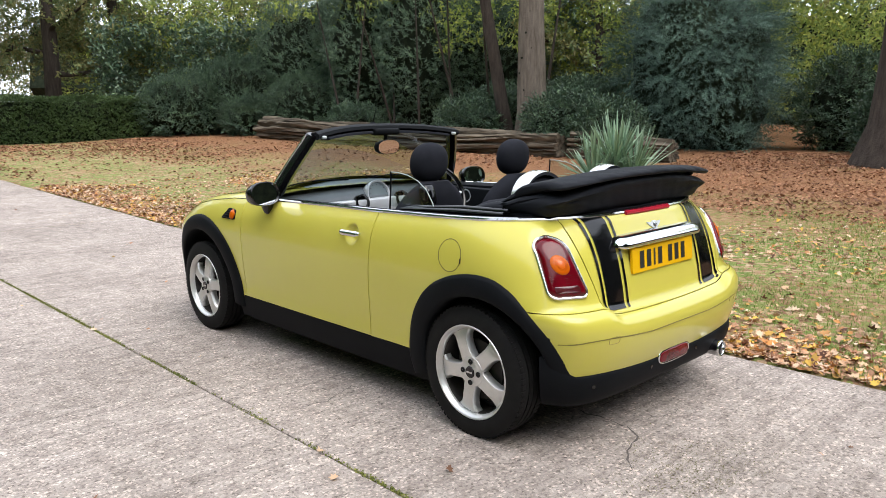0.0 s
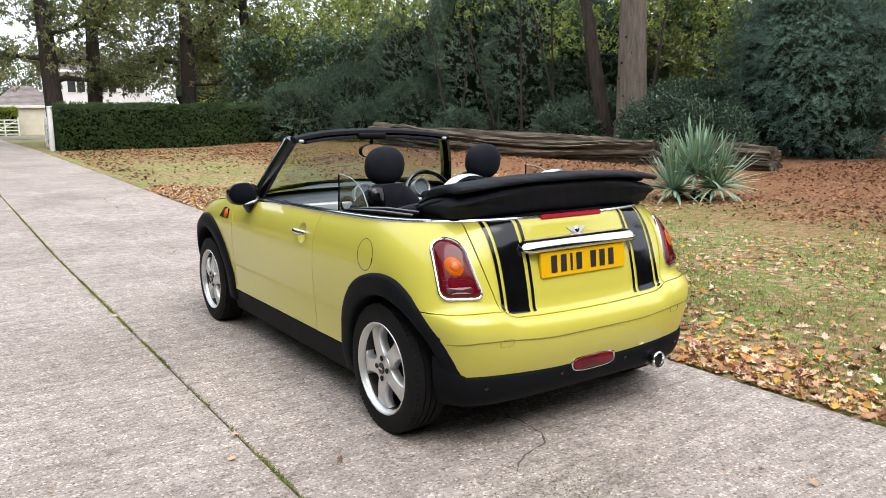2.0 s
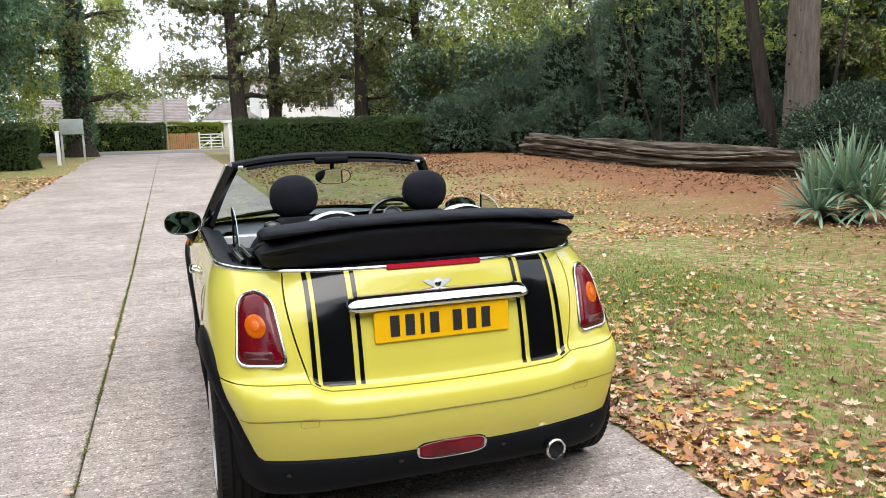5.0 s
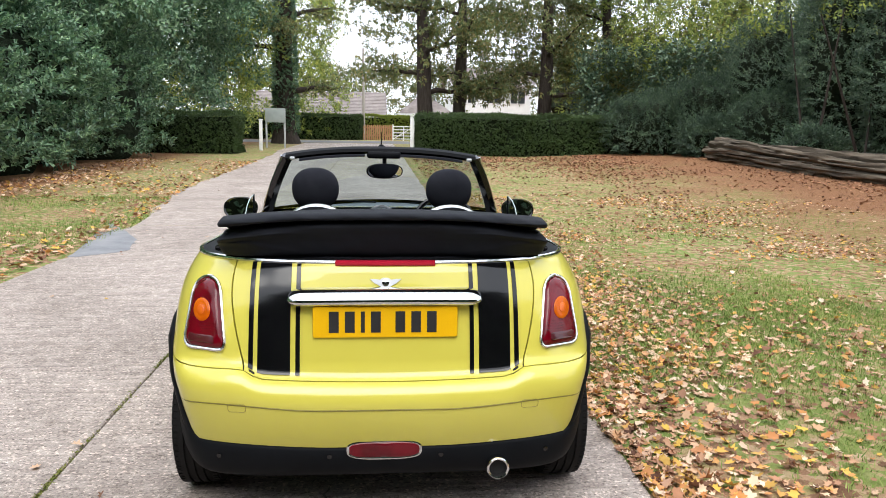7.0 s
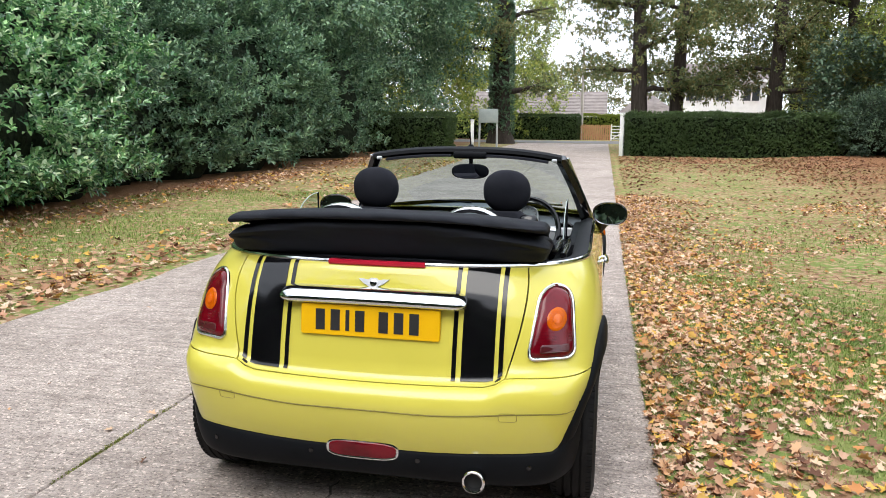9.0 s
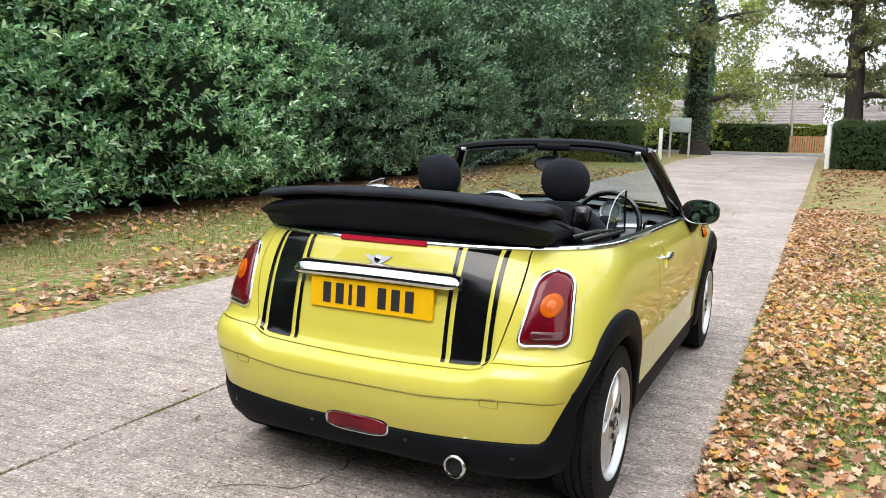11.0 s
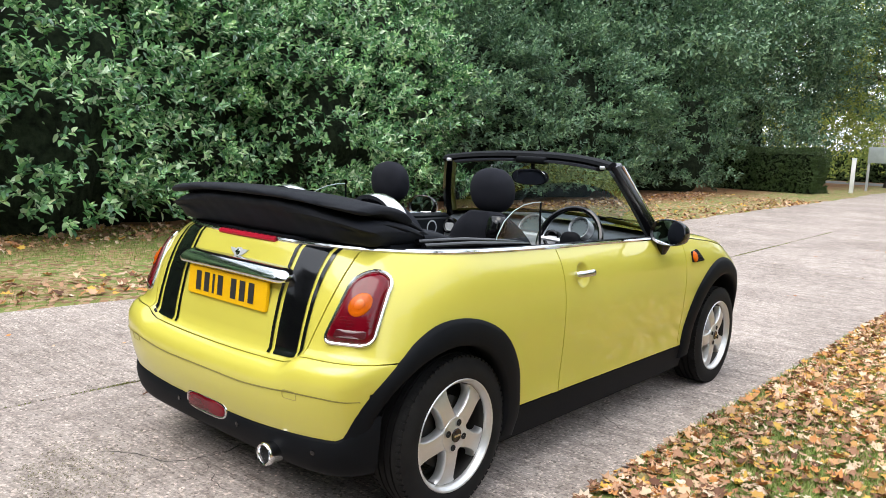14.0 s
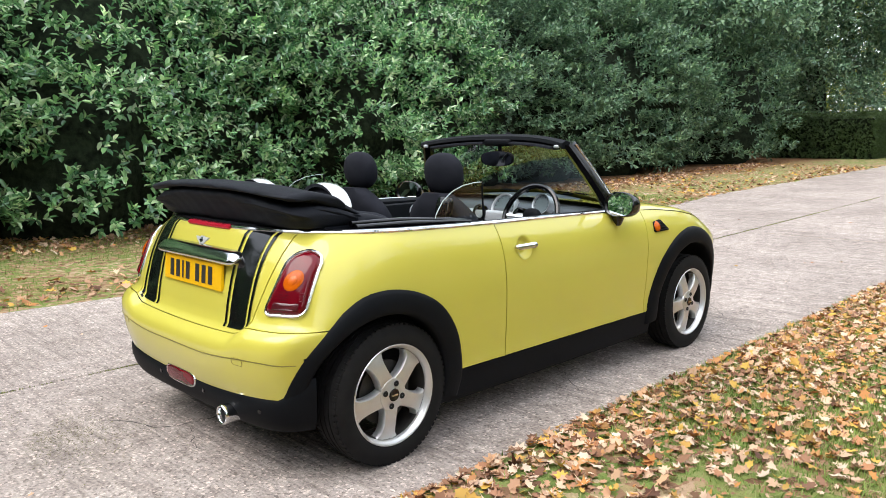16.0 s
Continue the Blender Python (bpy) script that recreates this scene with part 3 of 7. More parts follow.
TOP = NI - 1
J_ARCH = COLS.index(("c", 1.0))
panel("boot_lid", cells(0, J_BOOT, I_BUMP, TOP), (1, -1), "yellow boot lid with black stripes")
panel("rear_bumper", cells(0, J_ARCH + 4, I_LOW, I_BUMP), (1, -1), "yellow rear bumper")
J_VAL = next(j for j in range(NJ) if COLS[j][0] == "c" and GRID[j][I_LOW].y > -0.350)


def make_valance():
    """Black lower bumper: hangs from the yellow edge and rolls under the tail."""
    cols = [Vector((-GRID[j][I_LOW].x, *GRID[j][I_LOW].yz)) for j in range(J_VAL, 0, -1)] + [GRID[j][I_LOW].copy() for j in range(0, J_VAL + 1)]
    rows = []
    for k, p in enumerate(cols):
        along = cols[min(k + 1, len(cols) - 1)] - cols[max(k - 1, 0)]
        out = Vector((along.y, -along.x, 0)).normalized()
        foot = 0.192
        rows.append([Vector((p.x, p.y, p.z + (foot - p.z) * t)) + out * o for t, o in ((0.0, -0.020), (0.0, 0.001), (0.04, 0.005), (0.22, 0.006), (0.45, 0.0), (0.66, -0.010), (0.82, -0.024), (0.94, -0.046), (1.0, -0.085), (1.0, -0.22))])
    bm = bmesh.new()
    add_grid(bm, rows)
    bmesh.ops.recalc_face_normals(bm, faces=bm.faces)
    return car_part("rear_valance", bm, TRIM, None, "black plastic lower bumper", angle=60)


make_valance()
for s in (1, -1):
    panel("quarter_panel", cells(J_BOOT, J_ARCH + 4, I_BUMP, TOP) + cells(J_ARCH + 4, J_DOOR0, I_LOW, TOP), (s,))
    panel("door", cells(J_DOOR0, J_DOOR1, I_LOW, TOP), (s,), dish=(0.80, 0.795, 0.054, 0.026))
    panel("wing", cells(J_DOOR1, NJ - 7, I_LOW, TOP), (s,))
    panel("sill", cells(J_ARCH + 6, COLS.index(("e", 0.0)) + 4, 0, I_LOW), (s,), "black plastic sill", TRIM)
panel("front_bumper", cells(NJ - 7, NJ - 1, I_LOW, TOP), (1, -1))
panel("front_valance", cells(NJ - 14, NJ - 1, 0, I_LOW), (1, -1), "", TRIM)


def make_bonnet():
    bm = bmesh.new()
    rows = []
    for j in range(J_DOOR1 - 5, NJ):
        p = GRID[j][TOP]
        fall = 0.045 * min(1.0, max(0.05, (3.0 - p.y) / 0.6)) if p.y > 2.2 else 0.045
        rows.append([(p.x * math.sin(q * math.pi / 2), p.y + 0.02 * (1 - q * q), p.z + 0.002 + fall * (1 - abs(q) ** 2.4) * min(1, p.x / 0.4 + 0.02)) for q in np.linspace(-1, 1, 17)])
    add_grid(bm, rows)
    bmesh.ops.recalc_face_normals(bm, faces=bm.faces)
    return car_part("bonnet", bm, PAINT)


bonnet = make_bonnet()


def make_shell():
    """Dark inner tub, seen through shut lines and arches."""
    bm = bmesh.new()
    rows = [[Vector((p.x * 0.965, 1.2 + (p.y - 1.2) * 0.985, p.z)) for p in col] for col in GRID]
    for s in (1, -1):
        vs = [[bm.verts.new((p.x * s, p.y, p.z)) for p in row] for row in rows]
        for j in range(NJ - 1):
            for i in range(NI - 1):
                if not in_arch((rows[j][i] + rows[j + 1][i + 1]) / 2):
                    bm.faces.new((vs[j][i], vs[j + 1][i], vs[j + 1][i + 1], vs[j][i + 1]))
    add_box(bm, (-0.55, -0.34, 0.17), (0.55, 2.75, 0.26))
    add_box(bm, (-0.71, 0.36, 0.140), (0.71, 1.94, 0.26))
    return car_part("inner_shell", bm, DARK)


make_shell()


def make_arch(yc, zc, s, a0, a1):
    """Black wheel-arch moulding, with its returned lip and the liner behind."""
    rows = []
    grow = 0.0 if yc < 1 else 0.036
    for deg in np.linspace(a0, a1, 44):
        a = math.radians(deg)
        rear = float(smoothstep(deg, 98, 136)) if yc < 1 else 0.0
        outer = ARCH_R[0 if yc < 1 else 1] - 0.036 * rear + (0.014 * float(smoothstep(-deg, -80, -40)) if yc < 1 else 0.0)
        proud = 1 - 0.40 * rear

        def at(r, dx):
            y, z = yc + r * math.cos(a), zc + r * math.sin(a)
            return Vector((s * (max(body_x(y, min(max(z, 0.20), 0.88)), 0.60) + (dx * proud if dx > 0 else dx)), y, z))
        rows.append([at(outer + 0.004, -0.014), at(outer + 0.001, 0.008), at(outer - 0.015, 0.015), at((outer + 0.35 + grow) / 2, 0.020), at(0.348 + grow, 0.022), at(0.337 + grow, 0.019), at(0.331 + grow, 0.008), at(0.336 + grow, -0.07)])
    bm = bmesh.new()
    add_grid(bm, rows)
    bmesh.ops.recalc_face_normals(bm, faces=bm.faces)
    moulding = car_part("arch_moulding", bm, TRIM, None, "black plastic wheel arch", angle=60)
    bm = bmesh.new()
    rows = []
    for a in np.radians(np.linspace(-20, 195, 34)):
        y, z = yc + (0.35 + grow) * math.cos(a), zc + (0.35 + grow) * math.sin(a)
        edge = max(body_x(y, min(max(z, 0.20), 0.88)), 0.60) - 0.03
        rows.append([Vector((s * x, y, z)) for x in (0.40, 0.52, edge)])
    add_grid(bm, rows)
    vs = [bm.verts.new((s * 0.42, yc + (0.36 + grow) * math.cos(a), zc + (0.36 + grow) * math.sin(a))) for a in np.radians(np.linspace(-20, 200, 24))]
    bm.faces.new(vs)
    car_part("arch_liner", bm, DARK, moulding)


for s in (1, -1):
    make_arch(*ARCHES[0], s, -14, 188)
    make_arch(*ARCHES[1], s, -6, 188)



# ---- wheels ----
def make_wheel(yc, s, turn):
    """A five-spoke alloy wheel with its tyre, brake disc and bolts."""
    R, zc = 0.2885, 0.2865
    fx = 0.783
    bm = bmesh.new()
    # rim lip and barrel
    add_lathe(bm, [(-0.012, 0.192), (-0.002, 0.203), (0.004, 0.207), (0.008, 0.204), (0.006, 0.199), (-0.002, 0.195), (-0.006, 0.190), (-0.016, 0.187), (-0.030, 0.185)], (0, 0, 0), 64)
    # hub
    add_lathe(bm, [(-0.05, 0.055), (-0.014, 0.068), (-0.006, 0.064), (-0.003, 0.036), (-0.001, 0.032), (-0.001, 0.001)], (0, 0, 0), 40)
    place = Matrix.Translation((s * fx, yc, zc)) @ Matrix.Diagonal((s, 1, 1, 1))
    bmesh.ops.transform(bm, matrix=place, verts=bm.verts)
    bmesh.ops.recalc_face_normals(bm, faces=bm.faces)
    wheel = car_part("wheel", bm, ALLOY, None, "silver five-spoke alloy wheel")
    # barrel in a dark metal, well below the silver of rim and spokes
    bm = bmesh.new()
    add_lathe(bm, [(-0.155, 0.188), (-0.15, 0.200), (-0.10, 0.180), (-0.03, 0.182), (-0.021, 0.186)], (0, 0, 0), 48)
    bmesh.ops.transform(bm, matrix=place, verts=bm.verts)
    bmesh.ops.recalc_face_normals(bm, faces=bm.faces)
    car_part("barrel", bm, DARK_STEEL, wheel)
    for k in range(5):
        a0 = radians(90 + turn + 72 * k)
        bm = bmesh.new()
        rows = []
        for r, w, d in ((0.045, 0.040, -0.010), (0.062, 0.041, -0.008), (0.075, 0.038, -0.006), (0.09, 0.0345, -0.005), (0.115, 0.0335, -0.005), (0.14, 0.035, -0.008), (0.160, 0.040, -0.012), (0.175, 0.049, -0.017), (0.188, 0.064, -0.022)):
            ring = []
            for q, dep in ((-1, -0.040), (-0.98, -0.009), (-0.86, -0.002), (-0.5, 0.0), (0, -0.001), (0.5, 0.0), (0.86, -0.002), (0.98, -0.009), (1, -0.040)):
                twist = 0.10 * (r - 0.05)
                ang = a0 + q * w / r + twist
                ring.append(Vector((d + dep, r * math.cos(ang), r * math.sin(ang))))
            rows.append(ring)
        add_grid(bm, rows)
        bmesh.ops.transform(bm, matrix=place, verts=bm.verts)
        bmesh.ops.recalc_face_normals(bm, faces=bm.faces)
        car_part("spoke", bm, ALLOY, wheel)
    bm = bmesh.new()
    prof = [(-0.150, 0.196), (-0.165, 0.225), (-0.166, 0.255), (-0.150, 0.280), (-0.125, 0.2875)]
    for g in (-0.105, -0.075, -0.045):
        prof += [(g - 0.004, 0.2885), (g - 0.004, 0.281), (g + 0.004, 0.281), (g + 0.004, 0.2885)]
    prof += [(-0.025, 0.2875), (-0.004, 0.280), (0.004, 0.262), (0.008, 0.240), (0.008, 0.220), (0.005, 0.206), (0.000, 0.200), (-0.01, 0.196)]
    add_lathe(bm, prof, (0, 0, 0), 72)
    # raised letters ring and shoulder blocks
    for k in range(72):
        a = 2 * math.pi * k / 72
        m = Matrix.Rotation(a, 4, "X")
        add_box(bm, (-0.026, -0.0085, 0.2795), (-0.004, 0.0085, 0.2872), matrix=m @ Matrix.Rotation(0, 4, "X"))
        add_box(bm, (-0.147, -0.0085, 0.2795), (-0.126, 0.0085, 0.2872), matrix=m)
    bmesh.ops.transform(bm, matrix=place, verts=bm.verts)
    bmesh.ops.recalc_face_normals(bm, faces=bm.faces)
    car_part("tyre", bm, RUBBER, wheel)
    bm = bmesh.new()
    add_lathe(bm, [(0.001, 0.026), (0.004, 0.024), (0.005, 0.001)], (0, 0, 0), 24)
    bmesh.ops.transform(bm, matrix=place, verts=bm.verts)
    car_part("hub_cap", bm, GLOSS_BLACK, wheel, "black hub cap")
    bm = bmesh.new()
    add_box(bm, (0.0045, -0.017, -0.004), (0.006, 0.017, 0.004))
    bmesh.ops.transform(bm, matrix=place, verts=bm.verts)
    car_part("badge", bm, CHROME, wheel)
    for k in range(4):
        a = radians(45 + turn + 90 * k)
        bm = bmesh.new()
        add_lathe(bm, [(-0.001, 0.0125), (0.0015, 0.012), (0.0015, 0.007), (-0.001, 0.001)], (0, 0.045 * math.cos(a), 0.046 * math.sin(a)), 10)
        bmesh.ops.transform(bm, matrix=place, verts=bm.verts)
        car_part("wheel_bolt", bm, DARK, wheel)
    bm = bmesh.new()
    add_lathe(bm, [(-0.085, 0.03), (-0.06, 0.05), (-0.06, 0.13), (-0.075, 0.13)], (0, 0, 0), 32)
    bmesh.ops.transform(bm, matrix=place, verts=bm.verts)
    car_part("brake_disc", bm, DARK_STEEL, wheel)
    return wheel


for yc, s, turn in ((0.0, 1, 28), (0.0, -1, 46), (2.40, 1, 24), (2.40, -1, 10)):
    make_wheel(yc, s, turn)


# ---- trim on the tail ----
def tail_on(x, zc):
    """The tail surface at a half width x and canonical height."""
    a = half_width(zc)
    ratio = min(1.0, abs(x) / a)
    y = rear_y(x, zc)
    z = true_z(zc, *heights(ratio, y))
    return Vector((x, y, z))


def tail_point(x, z, off=0.0):
    """A point on the tail surface at a true height, lifted off it."""
    def raw(px, pz):
        lo, hi = 0.19, 0.95
        for _ in range(22):
            m = (lo + hi) / 2
            if tail_on(px, m).z < pz:
                lo = m
            else:
                hi = m
        return tail_on(px, (lo + hi) / 2)
    p = raw(x, z)
    e = 0.004
    n = (raw(x + e, z) - raw(x - e, z)).cross(raw(x, z + e) - raw(x, z - e)).normalized()
    if n.y > 0:
        n = -n
    return p + n * off


def rounded_outline(corners, radius, steps=6):
    """Corner points to a closed outline with rounded corners."""
    pts = []
    n = len(corners)
    for k in range(n):
        p, a, b = Vector(corners[k]), Vector(corners[k - 1]), Vector(corners[(k + 1) % n])
        r = radius[k] if isinstance(radius, (list, tuple)) else radius
        u, v = (a - p).normalized(), (b - p).normalized()
        s, e = p + u * r, p + v * r
        for t in np.linspace(0, 1, steps):
            pts.append(s * (1 - t) ** 2 + p * 2 * t * (1 - t) + e * t ** 2)
    return pts


def shrink(outline, d):
    c = sum(outline, Vector((0, 0))) / len(outline)
    return [p + (c - p).normalized() * d for p in outline]


def pad(outline, mapper, rise, base=-0.01, rings=((0, 0.0), (0.006, 0.6), (0.016, 0.9), (0.05, 1.0))):
    """A cushion over an outline on a mapped surface."""
    bm = bmesh.new()
    rows = [[mapper(p.x, p.y, base) for p in outline]]
    c = sum(outline, Vector((0, 0))) / len(outline)
    for inset, h in rings:
        rows.append([mapper(q.x, q.y, rise * h + 0.001) for q in shrink(outline, inset)])
    vs = add_grid(bm, rows, wrap=True)
    mid = bm.verts.new(mapper(c.x, c.y, rise * 1.02 + 0.001))
    last = vs[-1]
    for i in range(len(last)):
        bm.faces.new((last[i], last[(i + 1) % len(last)], mid))
    bmesh.ops.recalc_face_normals(bm, faces=bm.faces)
    return bm


def ring_bar(outline, mapper, off, radius, sides=6):
    bm = bmesh.new()
    pts = [mapper(p.x, p.y, off) for p in outline]
    rows = []
    n = len(pts)
    for i in range(n):
        t = (pts[(i + 1) % n] - pts[i - 1]).normalized()
        up = (pts[i] - mapper(outline[i].x, outline[i].y, off - 0.02)).normalized()
        side = t.cross(up)
        rows.append([pts[i] + radius * (math.cos(a) * side + math.sin(a) * up) for a in [2 * math.pi * k / sides for k in range(sides)]])
    rows.append(rows[0])
    add_grid(bm, rows, wrap=True)
    bmesh.ops.remove_doubles(bm, verts=bm.verts, dist=1e-5)
    bmesh.ops.recalc_face_normals(bm, faces=bm.faces)
    return bm


for s in (1, -1):
    outline = rounded_outline([(s * 0.551, 0.648), (s * 0.705, 0.650), (s * 0.682, 0.878), (s * 0.582, 0.878)], [0.030, 0.036, 0.066, 0.052], 9)
    lamp = car_part("tail_lamp", pad(outline, tail_point, 0.015, -0.01, ((0.004, 0.0), (0.012, 0.7), (0.024, 0.95), (0.05, 1.0))), RED_LENS, None, "deep red tail lamp with chrome bezel")
    car_part("bezel", ring_bar(outline, tail_point, 0.003, 0.0068, 8), BEZEL, lamp, "chrome bezel")
    disc = [Vector((s * 0.634 + 0.031 * math.cos(a), 0.772 + 0.036 * math.sin(a))) for a in np.linspace(0, 2 * math.pi, 28, endpoint=False)]
    car_part("indicator", pad(disc, tail_point, 0.019, 0.008, ((0, 0.80), (0.006, 1.0), (0.012, 0.96), (0.016, 1.0), (0.024, 1.08))), AMBER, lamp, "round amber indicator")
    disc = [Vector((s * 0.634 + 0.013 * math.cos(a), 0.772 + 0.015 * math.sin(a))) for a in np.linspace(0, 2 * math.pi, 20, endpoint=False)]
    car_part("bulb", pad(disc, tail_point, 0.0215, 0.012, ((0, 0.98), (0.005, 1.06))), surf("bulb_amber", (0.55, 0.10, 0.006), (0.62, 0.13, 0.01), 9, 0.15, 100, 0.1), lamp)
    strip = rounded_outline([(s * 0.585, 0.668), (s * 0.680, 0.668), (s * 0.678, 0.694), (s * 0.590, 0.694)], 0.008)
    car_part("reversing_lens", pad(strip, tail_point, 0.0155, 0.010, ((0, 0.98), (0.004, 1.05))), SMOKE, lamp)
    for k in range(4):
        z = 0.702 + 0.009 * k
        rib = rounded_outline([(s * (0.572 + 0.003 * k), z), (s * 0.686, z), (s * 0.686, z + 0.004), (s * (0.573 + 0.003 * k), z + 0.004)], 0.0015, 3)
        car_part("reflector_rib", pad(rib, tail_point, 0.0150, 0.010, ((0, 1.0), (0.001, 1.06))), RED_LENS, lamp)
# stripes on the boot: two pairs of thin lines beside a broad band
for s in (1, -1):
    for x0, x1 in ((0.296, 0.311), (0.329, 0.441), (0.4555, 0.4715)):
        bm = bmesh.new()
        rows = []
        for zc in np.linspace(0.567, 0.934, 26):
            rows.append([tail_on(s * (x0 + (x1 - x0) * q), zc) + Vector((0, -0.0026, 0.0008)) for q in np.linspace(0, 1, 7)])
        add_grid(bm, rows)
        car_part("stripe", bm, GLOSS_BLACK, None, "gloss black boot stripe")


def flat_map(origin, right, up, out):
    o, r, u, n = Vector(origin), Vector(right).normalized(), Vector(up).normalized(), Vector(out).normalized()
    return lambda x, z, off: o + r * x + u * z + n * off


# number plate: yellow, its characters as plain bars
lean = Vector((0, 0.08, 1)).normalized()
plate_map = flat_map((0.000, -0.432, 0.748), (1, 0, 0), lean, (0, -1, 0.08))
plate = car_part("number_plate", pad(rounded_outline([(-0.252, -0.054), (0.252, -0.054), (0.252, 0.054), (-0.252, 0.054)], 0.008), plate_map, 0.005, -0.006, ((0, 0.4), (0.002, 1.0))), PLATE, None, "yellow number plate with dark characters")
xs = -0.196
for k in range(7):
    w = 0.014 if k == 2 else 0.034
    bm = bmesh.new()
    add_grid(bm, [[plate_map(x, z, o) for x in (xs, xs + w)] for z, o in ((-0.037, 0.004), (-0.037, 0.0075), (0.037, 0.0075), (0.037, 0.004))])
    car_part("character_bar", bm, INK, plate)
    xs += w + 0.021 + (0.030 if k == 3 else 0)

# chrome grab bar over the plate, high brake lamp, badge
bm = bmesh.new()
rows = []
for x in 0.338 * np.sin(np.linspace(-math.pi / 2, math.pi / 2, 49)):
    e = 0.20 + 0.80 * math.sqrt(max(0.0, 1 - max(0.0, (abs(x) - 0.290) / 0.049) ** 2))
    y = -0.398 + 0.10 * abs(x) ** 2.2
    z = 0.826 + 0.004 * (1 - (x / 0.33) ** 2)
    rows.append([Vector((x, y + (dy if dy > 0 else dy * (0.5 + 0.5 * e)), z + dz * e)) for dy, dz in ((0.04, -0.012), (-0.034, -0.023), (-0.047, -0.021), (-0.051, -0.013), (-0.047, 0.000), (-0.036, 0.015), (-0.020, 0.026), (0.000, 0.032), (0.04, 0.034))])
add_grid(bm, rows, wrap=True, caps=True)
bmesh.ops.recalc_face_normals(bm, faces=bm.faces)
car_part("boot_handle", bm, CHROME, None, "chrome bar over the number plate", angle=75)
bm = bmesh.new()
rows = []
for x in np.linspace(-0.177, 0.177, 15):
    y = rear_y(x, 0.935)
    z = lerp_table(Y_TOP, y) + 0.003
    rows.append([Vector((x, y + dy, z + dz)) for dy, dz in ((0.012, -0.008), (-0.010, -0.010), (-0.014, -0.004), (-0.012, 0.005), (-0.002, 0.009), (0.014, 0.009))])
add_grid(bm, rows, wrap=True, caps=True)
bmesh.ops.recalc_face_normals(bm, faces=bm.faces)
car_part("high_brake_lamp", bm, BRAKE_RED, None, "long red brake lamp")
bm = bmesh.new()
bmap = flat_map(tail_point(0, 0.875), (1, 0, 0), (0, 0.36, 1), (0, -1, 0.36))
wing = [Vector(p) for p in ((-0.055, 0.014), (-0.036, 0.014), (-0.019, 0.011), (-0.010, 0.018), (0.010, 0.018), (0.019, 0.011), (0.036, 0.014), (0.055, 0.014), (0.040, 0.000), (0.020, -0.011), (0.009, -0.019), (-0.009, -0.019), (-0.020, -0.011), (-0.040, 0.000))]
rows = [[bmap(p.x, p.y, o) for p in wing] for o in (-0.004, 0.005)]
vs = add_grid(bm, rows, wrap=True)
bm.faces.new(vs[-1])
badge = car_part("boot_badge", bm, SILVER, None, "winged chrome badge", smooth=False)
disc = [Vector((0.0125 * math.cos(a), 0.0125 * math.sin(a))) for a in np.linspace(0, 2 * math.pi, 20, endpoint=False)]
car_part("roundel", pad(disc, bmap, 0.008, 0.002, ((0, 0.6), (0.003, 0.7))), BEZEL, badge)
bm = bmesh.new()
add_grid(bm, [[bmap(x, z, 0.0088) for x in (-0.0115, 0.0115)] for z in (-0.003, 0.003)])
car_part("badge_bar", bm, GLOSS_BLACK, badge)
# fog lamp, exhaust, sensors, bumper crease and tow flaps
fmap = flat_map((-0.004, -0.506, 0.312), (1, 0, 0), (0, -0.02, 1), (0, -1, -0.02))
fo = [Vector((0.126 * math.copysign(abs(math.cos(a)) ** 0.62, math.cos(a)), 0.031 * math.copysign(abs(math.sin(a)) ** 0.62, math.sin(a)))) for a in np.linspace(0, 2 * math.pi, 44, endpoint=False)]
fog = car_part("fog_lamp", pad(fo, fmap, 0.010, -0.03, ((0, 0.0), (0.004, 0.6), (0.010, 0.9), (0.018, 1.0))), RED_LENS, None, "red rear fog lamp in a chrome oval")
car_part("bezel", ring_bar(fo, fmap, 0.002, 0.0065, 8), CHROME, fog)
bm = bmesh.new()
rows = []
for d, r in ((0.22, 0.034), (-0.030, 0.0370), (-0.062, 0.0395), (-0.072, 0.0405), (-0.078, 0.0395), (-0.081, 0.0360), (-0.079, 0.0310), (-0.070, 0.0275), (0.20, 0.0265)):
    rows.append([(0.392 + r * math.cos(a), -0.462 + d, 0.246 + r * math.sin(a)) for a in np.linspace(0, 2 * math.pi, 32, endpoint=False)])
add_grid(bm, rows, wrap=True)
bmesh.ops.recalc_face_normals(bm, faces=bm.faces)
pipe = car_part("exhaust_pipe", bm, CHROME, None, "polished round tailpipe")
# added black disc stands for the shade inside the pipe's bore
bm = bmesh.new()
add_lathe(bm, [(0.0, 0.0272), (0.001, 0.014), (0.001, 0.001)], (0, 0, 0), 24)
bmesh.ops.transform(bm, matrix=Matrix.Translation((0.392, -0.524, 0.246)) @ Matrix.Rotation(-math.pi / 2, 4, "Z"), verts=bm.verts)
car_part("dark_bore_disc", bm, DARK, pipe)
for x in (-0.57, -0.193, 0.193, 0.57):
    j = min(range(1, J_VAL), key=lambda c: abs(GRID[c][I_LOW].x - abs(x)))
    p, step = GRID[j][I_LOW], GRID[j + 1][I_LOW] - GRID[j - 1][I_LOW]
    out = Vector((step.y, -step.x, 0)).normalized()
    out = Vector((math.copysign(out.x, x), out.y, 0))
    smap = flat_map(Vector((x, p.y, 0.290)) + out * 0.003, (-out.y, out.x, 0), (0, 0, 1), out)
    disc = [Vector((0.009 * math.cos(a), 0.009 * math.sin(a))) for a in np.linspace(0, 2 * math.pi, 14, endpoint=False)]
    car_part("parking_sensor", pad(disc, smap, 0.004, -0.02, ((0, 0.8), (0.002, 1.0))), GLOSS_BLACK)
# shadow of the bumper's crease laid on as a dark yellow strip
bm = bmesh.new()
rows = []
